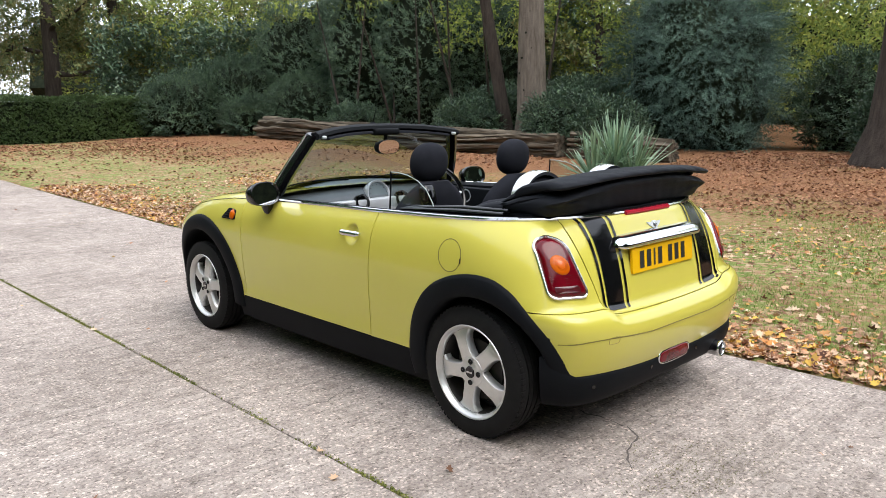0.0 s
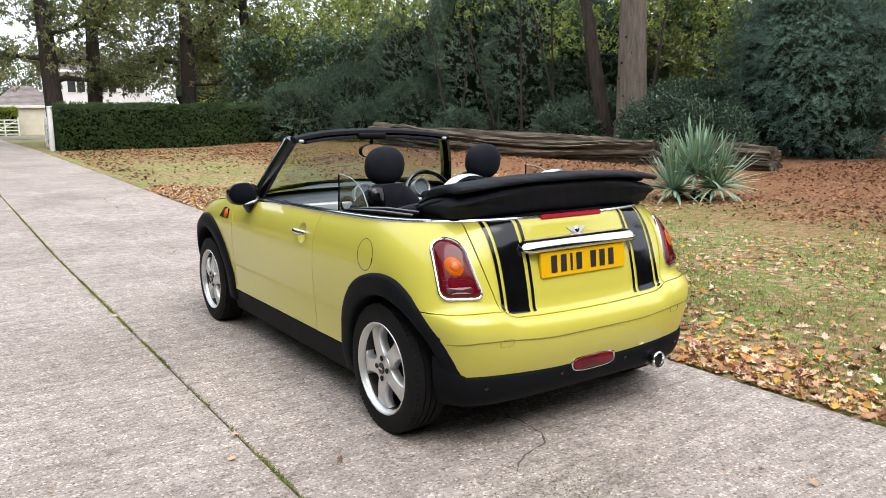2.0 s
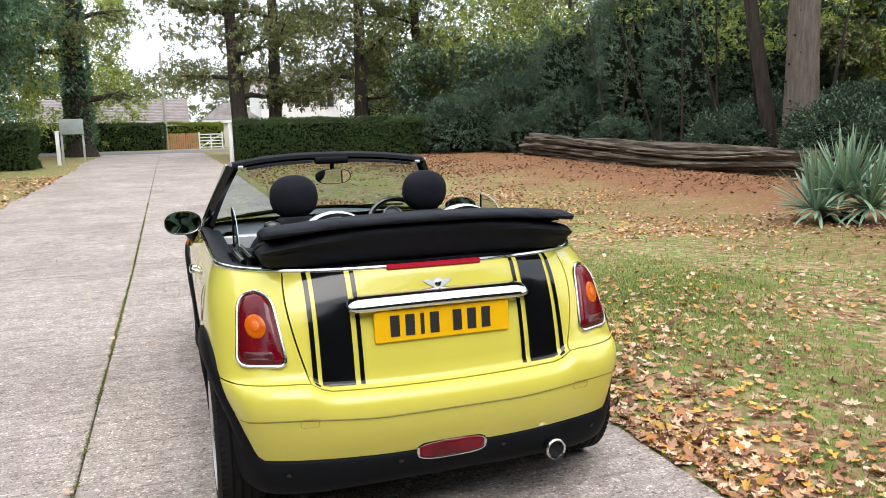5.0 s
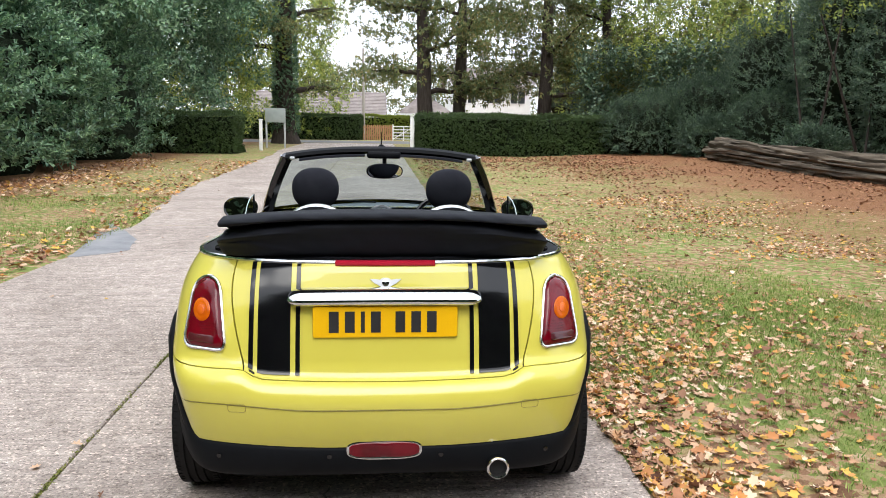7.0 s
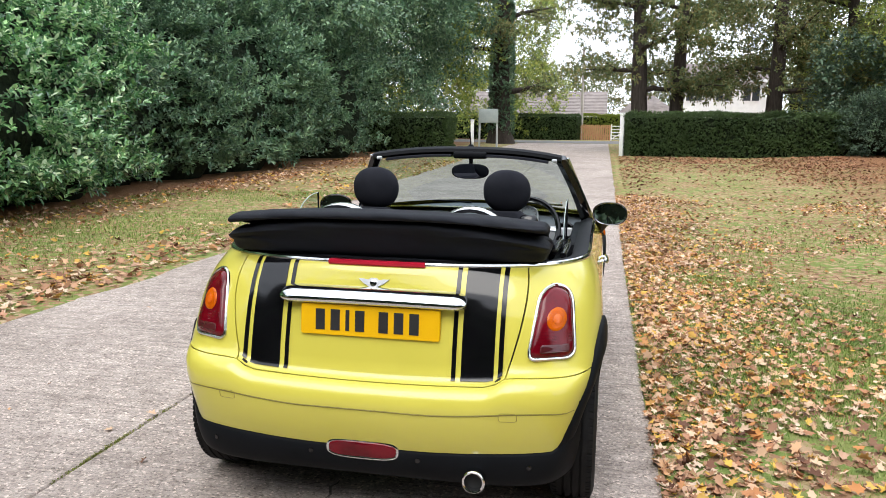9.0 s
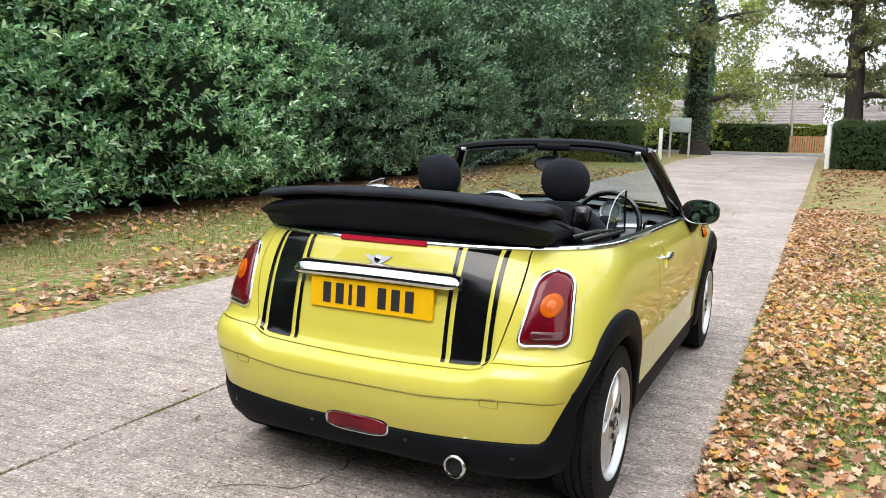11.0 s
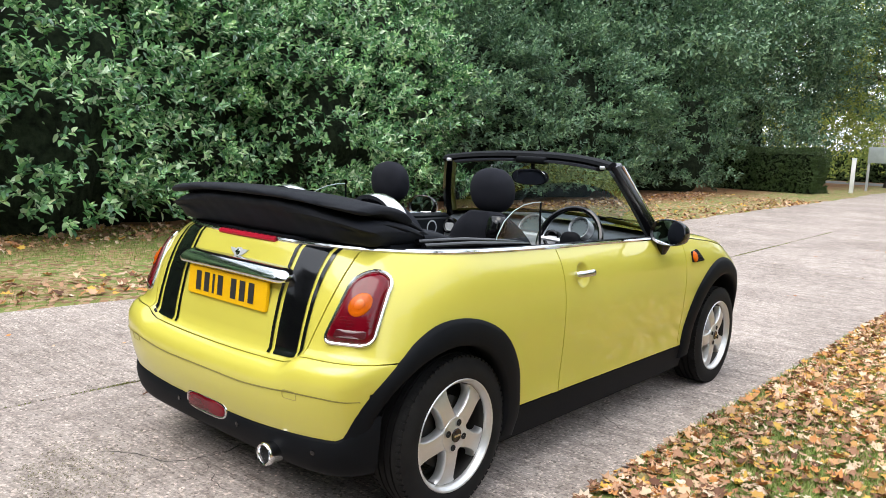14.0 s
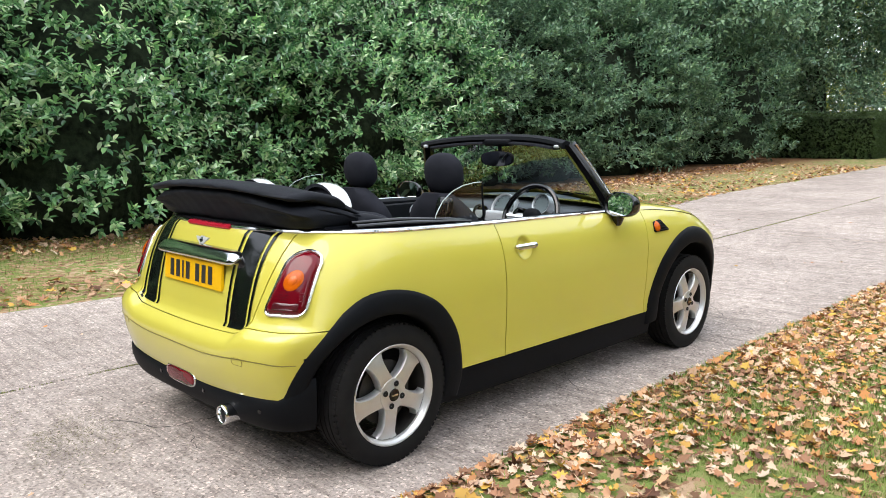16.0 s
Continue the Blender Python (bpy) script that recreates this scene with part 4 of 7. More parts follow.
for x in np.linspace(-0.712, 0.712, 61):
    z = 0.466 + 0.024 * float(smoothstep(abs(x), 0.2, 0.58)) - 0.012 * float(smoothstep(abs(x), 0.60, 0.74))
    rows.append([tail_point(x, z + dz, o) for dz, o in ((-0.0025, 0.0005), (0, 0.0015), (0.0025, 0.0005))])
add_grid(bm, rows)
car_part("bumper_crease", bm, surf("painted_crease_shadow", (0.20, 0.17, 0.03), (0.25, 0.21, 0.04), 4, 0.6, 90, 0.0))
for s in (1, -1):
    fl = rounded_outline([(s * 0.50 - 0.030, 0.462), (s * 0.50 + 0.030, 0.462), (s * 0.50 + 0.030, 0.492), (s * 0.50 - 0.030, 0.492)], 0.011)
    car_part("tow_eye_cover", ring_bar(fl, tail_point, 0.0004, 0.0011, 4), surf("flap_line", (0.3, 0.25, 0.05), (0.34, 0.28, 0.06), 4, 0.6, 90, 0.0))

# ---- trim on the flanks ----
def flank_map(yc, zc, s):
    return lambda u, w, off: Vector((s * (body_x(yc + u, zc + w) + off), yc + u, zc + w))


for s in (1, -1):
    m = flank_map(0.80, 0.800, s)
    bm = bmesh.new()
    rows = []
    for u in np.linspace(-0.078, 0.078, 15):
        e = 0.45 + 0.55 * min(1, (0.080 - abs(u)) / 0.02)
        rows.append([m(u, 0.004 + 0.0135 * e * math.sin(a), 0.026 + 0.009 * e * math.cos(a) - 0.010 * (u / 0.078) ** 4) for a in np.linspace(0, 2 * math.pi, 10, endpoint=False)])
    add_grid(bm, rows, wrap=True, caps=True)
    for u in (-0.062, 0.062):
        add_tube(bm, [m(u, 0.002, -0.005), m(u, 0.002, 0.022)], 0.008, 8)
    bmesh.ops.recalc_face_normals(bm, faces=bm.faces)
    car_part("door_handle", bm, CHROME, None, "chrome door handle")
    # side repeater: black slatted triangle with an amber lens
    m = flank_map(2.00, 0.790, s)
    tri = rounded_outline([(-0.056, -0.030), (0.104, -0.030), (0.026, 0.036), (-0.056, 0.026)], 0.012)
    scuttle = car_part("side_scuttle", pad(tri, m, 0.008, -0.004, ((0, 0.8), (0.006, 1.0))), TRIM, None, "black slatted vent with amber repeater")
    for k in range(4):
        bm = bmesh.new()
        w = -0.021 + 0.014 * k
        rows = [[m(u, w + dz, o) for dz, o in ((-0.003, 0.006), (0, 0.013), (0.003, 0.006))] for u in np.linspace(-0.01, 0.088 - 0.017 * k, 6)]
        add_grid(bm, rows)
        car_part("slat", bm, TRIM, scuttle)
    disc = [Vector((-0.030 + 0.026 * math.cos(a), 0.029 * math.sin(a))) for a in np.linspace(0, 2 * math.pi, 24, endpoint=False)]
    car_part("repeater", pad(disc, m, 0.020, 0.004, ((0, 0.5), (0.006, 0.85), (0.014, 1.0))), AMBER, scuttle, "amber side repeater")
# round fuel flap on one flank
m = flank_map(0.113, 0.778, -1)
cup = [Vector((0.067 * math.cos(a), 0.069 * math.sin(a))) for a in np.linspace(0, 2 * math.pi, 40, endpoint=False)]
flap = car_part("fuel_flap", ring_bar(cup, m, -0.0002, 0.0016, 4), surf("flap_gap", (0.05, 0.045, 0.015), (0.07, 0.06, 0.02), 4, 0.7, 90, 0.0))
bm = bmesh.new()
add_grid(bm, [[m(u, w, 0.0025) for u in (-0.070, -0.062)] for w in (-0.028, -0.006)])
car_part("catch", bm, DARK, flap)


def belt_path(inset, dz, j0, j1):
    pts = []
    for j in range(j0, j1):
        p = GRID[j][TOP]
        n = Vector((p.x, 0, 0)).normalized() if p.y > 0.2 else (Vector((p.x * 1.2, p.y - 0.45, 0))).normalized()
        pts.append((p - n * inset + Vector((0, 0, dz))))
    return pts


J_PILLAR = next(j for j in range(NJ) if COLS[j][0] == "y" and COLS[j][1] > 1.60)
half = belt_path(0.004, 0.004, 0, J_PILLAR + 1)
loop = [Vector((-p.x, p.y, p.z)) for p in half[:0:-1]] + half
bm = bmesh.new()
add_tube(bm, loop, 0.0095, 8)
car_part("belt_trim", bm, CHROME, None, "chrome strip round the waist")
bm = bmesh.new()
rows = []
inner = belt_path(0.075, -0.005, 0, J_PILLAR + 1)
drop = belt_path(0.085, -0.10, 0, J_PILLAR + 1)
outer = belt_path(0.012, 0.006, 0, J_PILLAR + 1)
mid = belt_path(0.040, 0.012, 0, J_PILLAR + 1)
for k in range(len(half) - 1, 0, -1):
    rows.append([Vector((-q.x, q.y, q.z)) for q in (outer[k], mid[k], inner[k], drop[k])])
for k in range(len(half)):
    rows.append([outer[k], mid[k], inner[k], drop[k]])
add_grid(bm, rows)
bmesh.ops.recalc_face_normals(bm, faces=bm.faces)
car_part("cockpit_rim", bm, TRIM, None, "black waist seal")

# ---- windscreen ----
PB, PT = Vector((0.700, 1.675, 0.895)), Vector((0.546, 1.460, 1.262))


def header_point(q, dy=0.0, dz=0.0):
    """q from -1 to 1 across the windscreen's top rail."""
    return Vector((0.546 * q, 1.460 + 0.105 * (1 - q * q) + dy, 1.262 + 0.040 * (1 - abs(q) ** 2.5) + dz))


def cowl_point(q):
    return Vector((0.70 * q, 1.675 + 0.28 * (1 - q * q), 0.895 + 0.035 * (1 - q * q)))


bm = bmesh.new()
rows = []
for q in np.linspace(-1, 1, 25):
    rows.append([header_point(q, dy, dz) for dy, dz in ((-0.070, -0.018), (-0.062, 0.000), (-0.030, 0.013), (0.010, 0.008), (0.024, -0.010), (0.010, -0.024), (-0.050, -0.031))])
add_grid(bm, rows, wrap=True, caps=True)
frame_ob = car_part("windscreen_frame", bm, TRIM, None, "black windscreen frame")
for s in (1, -1):
    bm = bmesh.new()
    rows = []
    for t in np.linspace(-0.06, 1.0, 14):
        p = PB.lerp(PT, t) + Vector((0.012 * math.sin(math.pi * t), -0.006 * math.sin(math.pi * t), 0))
        w = 0.038 - 0.008 * t
        rows.append([Vector((s * (p.x + dx), p.y + dy, p.z + dz)) for dx, dy, dz in ((0.020, -0.9 * w, -0.01), (0.026, 0, 0.0), (0.016, w, 0.010), (-0.012, w * 1.1, 0.012), (-0.042, 0.3 * w, 0.0), (-0.040, -0.8 * w, -0.01), (-0.01, -1.3 * w, -0.012))])
    add_grid(bm, rows, wrap=True, caps=True)
    bmesh.ops.recalc_face_normals(bm, faces=bm.faces)
    car_part("pillar", bm, GLOSS_BLACK, frame_ob)
    bm = bmesh.new()
    add_tube(bm, [Vector((s * (PB.lerp(PT, t).x + 0.030), PB.lerp(PT, t).y + 0.012, PB.lerp(PT, t).z + 0.004)) for t in np.linspace(0.0, 0.98, 8)], 0.007, 6)
    car_part("pillar_strip", bm, CHROME, frame_ob)
    # sun visor and silver hinge cover
    bm = bmesh.new()
    rows = []
    for q in np.linspace(0.18, 0.86, 8):
        rows.append([header_point(s * q, dy, dz) for dy, dz in ((-0.085, -0.034), (-0.06, -0.030), (0.0, -0.035), (0.0, -0.047), (-0.06, -0.048), (-0.088, -0.044))])
    add_grid(bm, rows, wrap=True, caps=True)
    bmesh.ops.recalc_face_normals(bm, faces=bm.faces)
    car_part("sun_visor", bm, SEAT, frame_ob)
    bm = bmesh.new()
    add_box(bm, (-0.015, -0.010, -0.009), (0.015, 0.010, 0.009), 0.006, 3, Matrix.Translation(header_point(s * 0.93, -0.072, -0.024)))
    car_part("catch_cover", bm, SILVER, frame_ob)
bm = bmesh.new()
rows = []
for t in np.linspace(0, 1, 8):
    rows.append([cowl_point(q).lerp(header_point(q, 0.0, -0.02), t) for q in np.linspace(-0.985, 0.985, 17)])
add_grid(bm, rows)
glass = car_part("windscreen", bm, SCREEN, frame_ob, "clear windscreen")
bm = bmesh.new()
add_grid(bm, [[cowl_point(q).lerp(header_point(q, 0.0, -0.02), t) + Vector((0, -0.004, -0.003)) for q in np.linspace(-0.985, 0.985, 25)] for t in (0.0, 0.06, 0.12)])
car_part("glass_border", bm, GLOSS_BLACK, glass, "black border along the foot of the glass")
# interior mirror with its housing
bm = bmesh.new()
add_box(bm, (-0.085, 1.47, 1.245), (0.115, 1.53, 1.285), 0.015, 3)
add_tube(bm, [(0.018, 1.50, 1.25), (0.018, 1.51, 1.19)], 0.012, 8)
car_part("mirror_mount", bm, TRIM, frame_ob)
bm = bmesh.new()
mo = [Vector((0.108 * math.copysign(abs(math.cos(a)) ** 0.75, math.cos(a)), 0.044 * math.copysign(abs(math.sin(a)) ** 0.8, math.sin(a)))) for a in np.linspace(0, 2 * math.pi, 36, endpoint=False)]
imap = flat_map((0.020, 1.475, 1.172), (1, 0.20, 0), (0, -0.04, 1), (0.20, -1, -0.04))
rows = [[imap(p.x * k, p.y * k, o) for p in mo] for k, o in ((0.5, -0.045), (0.9, -0.035), (1.0, -0.015), (1.0, 0.0), (0.93, 0.004))]
vs = add_grid(bm, rows, wrap=True)
bm.faces.new(vs[0])
bmesh.ops.recalc_face_normals(bm, faces=bm.faces)
imir = car_part("rear_view_mirror", bm, TRIM, None, "oval interior mirror")
bm = bmesh.new()
bm.faces.new([bm.verts.new(imap(p.x * 0.93, p.y * 0.93, 0.003)) for p in mo])
car_part("mirror_glass", bm, MIRROR, imir, smooth=False)

# ---- door mirrors ----
for s in (1, -1):
    bm = bmesh.new()
    c = Vector((s * 0.825, 1.53, 0.945))
    dm = flat_map(c, (1, -0.12 * s, 0), (0, 0.15, 1), (-0.12 * s, -1, 0.15))
    mo = [Vector((0.098 * math.copysign(abs(math.cos(a)) ** 0.85, math.cos(a)), 0.066 * math.copysign(abs(math.sin(a)) ** 0.85, math.sin(a)))) for a in np.linspace(0, 2 * math.pi, 36, endpoint=False)]
    rows = [[dm(p.x * k, p.y * k, o) for p in mo] for k, o in ((0.15, -0.098), (0.45, -0.094), (0.72, -0.080), (0.92, -0.05), (1.0, -0.015), (1.0, 0.008), (0.95, 0.013), (0.91, 0.004), (0.89, -0.004))]
    vs = add_grid(bm, rows, wrap=True)
    bm.faces.new(vs[0])
    add_tube(bm, [(s * 0.765, 1.600, 0.835), (s * 0.772, 1.592, 0.862), (s * 0.785, 1.580, 0.890), (s * 0.800, 1.570, 0.915)], [0.026, 0.034, 0.038, 0.030], 12)
    bmesh.ops.recalc_face_normals(bm, faces=bm.faces)
    dmir = car_part("door_mirror", bm, GLOSS_BLACK, None, "black oval door mirror")
    bm = bmesh.new()
    bm.faces.new([bm.verts.new(dm(p.x * 0.90, p.y * 0.90, -0.002)) for p in mo])
    car_part("mirror_glass", bm, MIRROR, dmir, smooth=False)

# ---- folded hood ----
def soften(profile, n):
    """More points along a closed outline, its corners rounded."""
    m = len(profile)
    pts = []
    for k in range(m):
        p0, p1, p2, p3 = (np.array(profile[(k + d) % m]) for d in (-1, 0, 1, 2))
        for t in np.linspace(0, 1, n, endpoint=False):
            pts.append(0.5 * (2 * p1 + (p2 - p0) * t + (2 * p0 - 5 * p1 + 4 * p2 - p3) * t * t + (3 * p1 - p0 - 3 * p2 + p3) * t ** 3))
    return pts


def hood_fold(name, profile, span, seed, tip, tip_z, droop, folds=(), label=""):
    """A layer of folded cloth across the car. profile: (y, z); tip: share of the span over which it runs out to an edge at tip_z;
    droop: how far it sinks towards its ends; folds: soft ridges (q, v, slope, width, height) over the drawn-out face."""
    bm = bmesh.new()
    rows = []
    ring0 = soften(profile, 4)
    cy = np.mean([p[0] for p in profile])
    for q in np.sin(np.linspace(-math.pi / 2, math.pi / 2, 121)):
        x = span * q
        e = math.sqrt(max(0.0, 1 - max(0.0, (abs(q) - 1 + tip) / tip) ** 2))
        e = 0.10 + 0.90 * e
        ring = []
        for k, (y, z) in enumerate(ring0):
            v = k / len(ring0)
            w = 0.0022 * math.sin(7 * q + 9 * v + seed) + 0.0014 * math.sin(19 * q + 14 * v + 2 * seed) + 0.0008 * math.sin(47 * q + 22 * v)
            for q0, v0, slope, width, height in folds:
                w += height * math.exp(-((v - v0 - slope * (abs(q) - q0)) / width) ** 2) * float(smoothstep(abs(q), q0 - 0.45, q0)) * (0.75 + 0.25 * math.sin(5 * q + seed))
            fwd = 0.030 * q * q + 0.030 * max(0.0, (abs(q) - 0.72) / 0.28) ** 2
            zz = z - droop * abs(q) ** 2.6 * float(np.clip((z - 0.95) / 0.12, 0, 1))
            ring.append((x, cy + (y - cy) * (0.55 + 0.45 * e) + fwd - w, tip_z + (zz - tip_z) * e + 0.4 * w))
        rows.append(ring)
    add_grid(bm, rows, wrap=True, caps=True)
    bmesh.ops.recalc_face_normals(bm, faces=bm.faces)
    return car_part(name, bm, FABRIC, hood, label, angle=80)


bm = bmesh.new()
rows = []
for q in np.linspace(-1, 1, 41):
    x = 0.585 * q
    rear = rear_y(min(abs(x), 0.66), 0.93) + 0.045
    rows.append([(x, rear + 0.0, 0.930), (x, rear + 0.02, 0.970), (x, rear + 0.16, 0.985), (x, 0.06, 0.955), (x, 0.10, 0.925), (x, 0.0, 0.90)])
add_grid(bm, rows, wrap=True, caps=True)
bmesh.ops.recalc_face_normals(bm, faces=bm.faces)
hood = car_part("folded_hood", bm, FABRIC, None, "black cloth hood folded in layers behind the seats")
# the drape below: its face hollows under the upper layer and runs out to points at both ends
hood_fold("lower_fold", [(-0.24, 0.950), (-0.285, 0.952), (-0.306, 0.966), (-0.319, 0.990), (-0.330, 1.018), (-0.343, 1.042), (-0.356, 1.060), (-0.360, 1.074), (-0.350, 1.086), (-0.320, 1.094), (-0.26, 1.094), (-0.18, 1.075), (-0.10, 1.03), (-0.01, 0.985), (0.03, 0.955), (-0.08, 0.950)], 0.602, 1, 0.060, 1.000, 0.064, ((0.62, 0.36, 0.20, 0.035, 0.013), (0.80, 0.26, 0.45, 0.040, 0.015), (0.93, 0.32, -0.4, 0.05, -0.010)))
hood_fold("upper_fold", [(-0.325, 1.097), (-0.360, 1.096), (-0.374, 1.098), (-0.380, 1.105), (-0.376, 1.114), (-0.360, 1.120), (-0.325, 1.123), (-0.27, 1.125), (-0.21, 1.118), (-0.16, 1.104), (-0.125, 1.080), (-0.115, 1.055), (-0.14, 1.045), (-0.20, 1.070), (-0.28, 1.094)], 0.594, 4, 0.035, 1.068, 0.036, ((0.70, 0.40, 0.2, 0.06, 0.006), (0.90, 0.20, 0.3, 0.05, 0.007)))
for s in (1, -1):
    # stacked edges of the cloth where the layers end along the side of the well
    for dx, dz, r in ((0.0, 0.0, 0.024), (0.016, -0.034, 0.026)):
        bm = bmesh.new()
        path = [(s * (0.540 + dx), -0.26, 1.066 + dz), (s * (0.552 + dx), -0.18, 1.060 + dz), (s * (0.558 + dx), -0.11, 1.044 + dz), (s * (0.562 + dx), -0.05, 1.018 + dz * 0.8), (s * (0.566 + dx), 0.01, 0.992 + dz * 0.5)]
        add_tube(bm, path, [r * f for f in (0.7, 1.0, 1.1, 1.05, 0.6)], 14, flat=0.6)
        car_part("side_fold", bm, FABRIC, hood)
    # padded cover over the linkage, dropping towards the doors
    bm = bmesh.new()
    rows = []
    for t in np.linspace(0, 1, 12):
        y = -0.02 + 0.50 * t
        top = 1.000 - 0.070 * float(smoothstep(t, 0.0, 0.75))
        w = 0.055 - 0.018 * t
        c = 0.556 + 0.035 * t
        rows.append([Vector((s * (c + w * math.cos(a)), y, 0.915 + (top - 0.915) * (0.5 + 0.5 * math.copysign(abs(math.sin(a)) ** 0.6, math.sin(a))))) for a in np.linspace(0, 2 * math.pi, 16, endpoint=False)])
    add_grid(bm, rows, wrap=True, caps=True)
    bmesh.ops.recalc_face_normals(bm, faces=bm.faces)
    car_part("linkage_cover", bm, FABRIC, hood)
    for dx, dz in ((0.0, 0.0), (-0.032, 0.012)):
        bm = bmesh.new()
        add_tube(bm, [(s * (0.640 + dx), -0.06, 0.950 + dz), (s * (0.645 + dx), 0.20, 0.944 + dz), (s * (0.642 + dx), 0.46, 0.930 + dz * 0.6), (s * (0.638 + dx), 0.60, 0.922 + dz * 0.2)], [0.012, 0.013, 0.011, 0.006], 10)
        car_part("hood_rail", bm, GLOSS_BLACK, hood)

# ---- inside ----
bm = bmesh.new()
add_box(bm, (-0.66, 0.10, 0.26), (0.66, 1.75, 0.36), 0.02)
add_box(bm, (-0.66, 0.0, 0.30), (0.66, 0.28, 0.88), 0.05, 3)
car_part("cabin_floor", bm, DARK)


def superellipsoid(bm, c, r, e1=0.6, e2=0.6, nu=20, nv=12, tilt=0.0):
    def pw(v, e):
        return math.copysign(abs(v) ** e, v)
    rows = []
    for b in np.linspace(-math.pi / 2, math.pi / 2, nv):
        ring = []
        for a in np.linspace(0, 2 * math.pi, nu, endpoint=False):
            p = Vector((r[0] * pw(math.cos(b), e1) * pw(math.cos(a), e2), r[1] * pw(math.cos(b), e1) * pw(math.sin(a), e2), r[2] * pw(math.sin(b), e1)))
            p = Matrix.Rotation(tilt, 3, "X") @ p
            ring.append(Vector(c) + p)
        rows.append(ring)
    add_grid(bm, rows, wrap=True)
    bmesh.ops.remove_doubles(bm, verts=bm.verts, dist=1e-5)
    bmesh.ops.recalc_face_normals(bm, faces=bm.faces)


for s in (1, -1):
    x = 0.327 * s
    bm = bmesh.new()
    rows = []
    for t in np.linspace(0, 1, 18):
        z = 0.42 + 0.610 * t
        y = 0.86 - 0.185 * t
        w = 0.235 - 0.012 * t - 0.150 * max(0, (t - 0.70) / 0.30) ** 2.0
        dpt = 0.080 - 0.02 * t - 0.028 * max(0, (t - 0.85) / 0.15) ** 2
        ring = []
        for a in np.linspace(0, 2 * math.pi, 24, endpoint=False):
            ca, sa = math.cos(a), math.sin(a)
            bol = 0.030 * abs(ca) ** 4 * (1 if sa > 0 else 0.2)
            ring.append(Vector((x + w * math.copysign(abs(ca) ** 0.7, ca), y + dpt * math.copysign(abs(sa) ** 0.7, sa) + bol, z)))
        rows.append(ring)
    vs = add_grid(bm, rows, wrap=True, caps=True)
    bmesh.ops.recalc_face_normals(bm, faces=bm.faces)
    seat = car_part("front_seat", bm, SEAT, None, "charcoal cloth bucket seat", angle=60)
    bm = bmesh.new()
    superellipsoid(bm, (x, 0.735, 1.122), (0.114, 0.066, 0.103), 0.88, 0.85, 28, 18, radians(8))
    car_part("headrest", bm, SEAT, seat, "rounded cloth headrest", angle=70)
    bm = bmesh.new()
    superellipsoid(bm, (x, 1.05, 0.46), (0.245, 0.30, 0.10), 0.5, 0.5)
    car_part("cushion", bm, SEAT, seat)
    # seat belt and black side latch on the shoulder
    bm = bmesh.new()
    superellipsoid(bm, (s * 0.444, 0.622, 0.968), (0.046, 0.032, 0.056), 0.6, 0.8, 22, 14, radians(-14))
    superellipsoid(bm, (s * 0.452, 0.592, 0.976), (0.024, 0.010, 0.032), 0.6, 0.8, 16, 10, radians(-14))
    car_part("belt_guide", bm, GLOSS_BLACK, seat)
    # silver roll hoop behind the seat
    bm = bmesh.new()
    rows = []
    for a in np.radians(np.linspace(12, 168, 17)):
        c, sn = math.cos(a), math.sin(a)
        rows.append([Vector((0.272 * s + (0.142 + dr) * c, 0.058 + dy, 0.975 + (0.124 + dr) * sn)) for dr, dy in ((0.006, -0.040), (0.013, -0.02), (0.013, 0.02), (0.006, 0.040), (-0.008, 0.036), (-0.008, -0.036))])
    add_grid(bm, rows, wrap=True, caps=True)
    bmesh.ops.recalc_face_normals(bm, faces=bm.faces)
    hoop = car_part("roll_hoop", bm, BEZEL, None, "silver roll hoop behind the seat")
    bm = bmesh.new()
    superellipsoid(bm, (0.272 * s, 0.058, 0.945), (0.130, 0.036, 0.138), 0.7, 0.5)
    car_part("hoop_pad", bm, SEAT, hoop)
    # rear seat back and its small head restraint
    bm = bmesh.new()
    superellipsoid(bm, (x, 0.17, 0.78), (0.25, 0.07, 0.20), 0.45, 0.5)
    car_part("rear_seat_back", bm, SEAT)
    # quarter light standing above the waist
    bm = bmesh.new()
    xq = s * 0.618
    shape = [(0.385, 0.925), (0.400, 0.965), (0.440, 1.020), (0.500, 1.060), (0.57, 1.083), (0.64, 1.092), (0.692, 1.093), (0.705, 0.925)]
    bm.faces.new([bm.verts.new((xq + s * 0.0, y, z)) for y, z in shape])
    ql = car_part("quarter_light", bm, PANE, None, "half-raised rear side glass", smooth=False)
    bm = bmesh.new()
    add_tube(bm, [(xq, 0.695, 1.095), (xq, 0.700, 1.00), (xq, 0.708, 0.905)], 0.0045, 6)
    car_part("edge_seal", bm, TRIM, ql)
    # pale bar paints the light that the pane's edge catches
    bm = bmesh.new()
    add_tube(bm, [(xq, y, z) for y, z in shape[:-1]], 0.0022, 6)
    car_part("glass_edge", bm, GLASS_EDGE, ql, "glass edge with its caught light painted pale")
    # door lining
    bm = bmesh.new()
    add_box(bm, (min(s * 0.62, s * 0.70), 0.70, 0.34), (max(s * 0.62, s * 0.70), 1.72, 0.885), 0.02)
    car_part("door_lining", bm, TRIM)
    bm = bmesh.new()
    rows = [[(s * 0.617, 1.40 + rr * math.cos(a), 0.83 + rr * math.sin(a)) for a in np.linspace(0, 2 * math.pi, 20, endpoint=False)] for rr in (0.045, 0.036)]
    add_grid(bm, rows, wrap=True)
    car_part("door_pull", bm, SILVER)

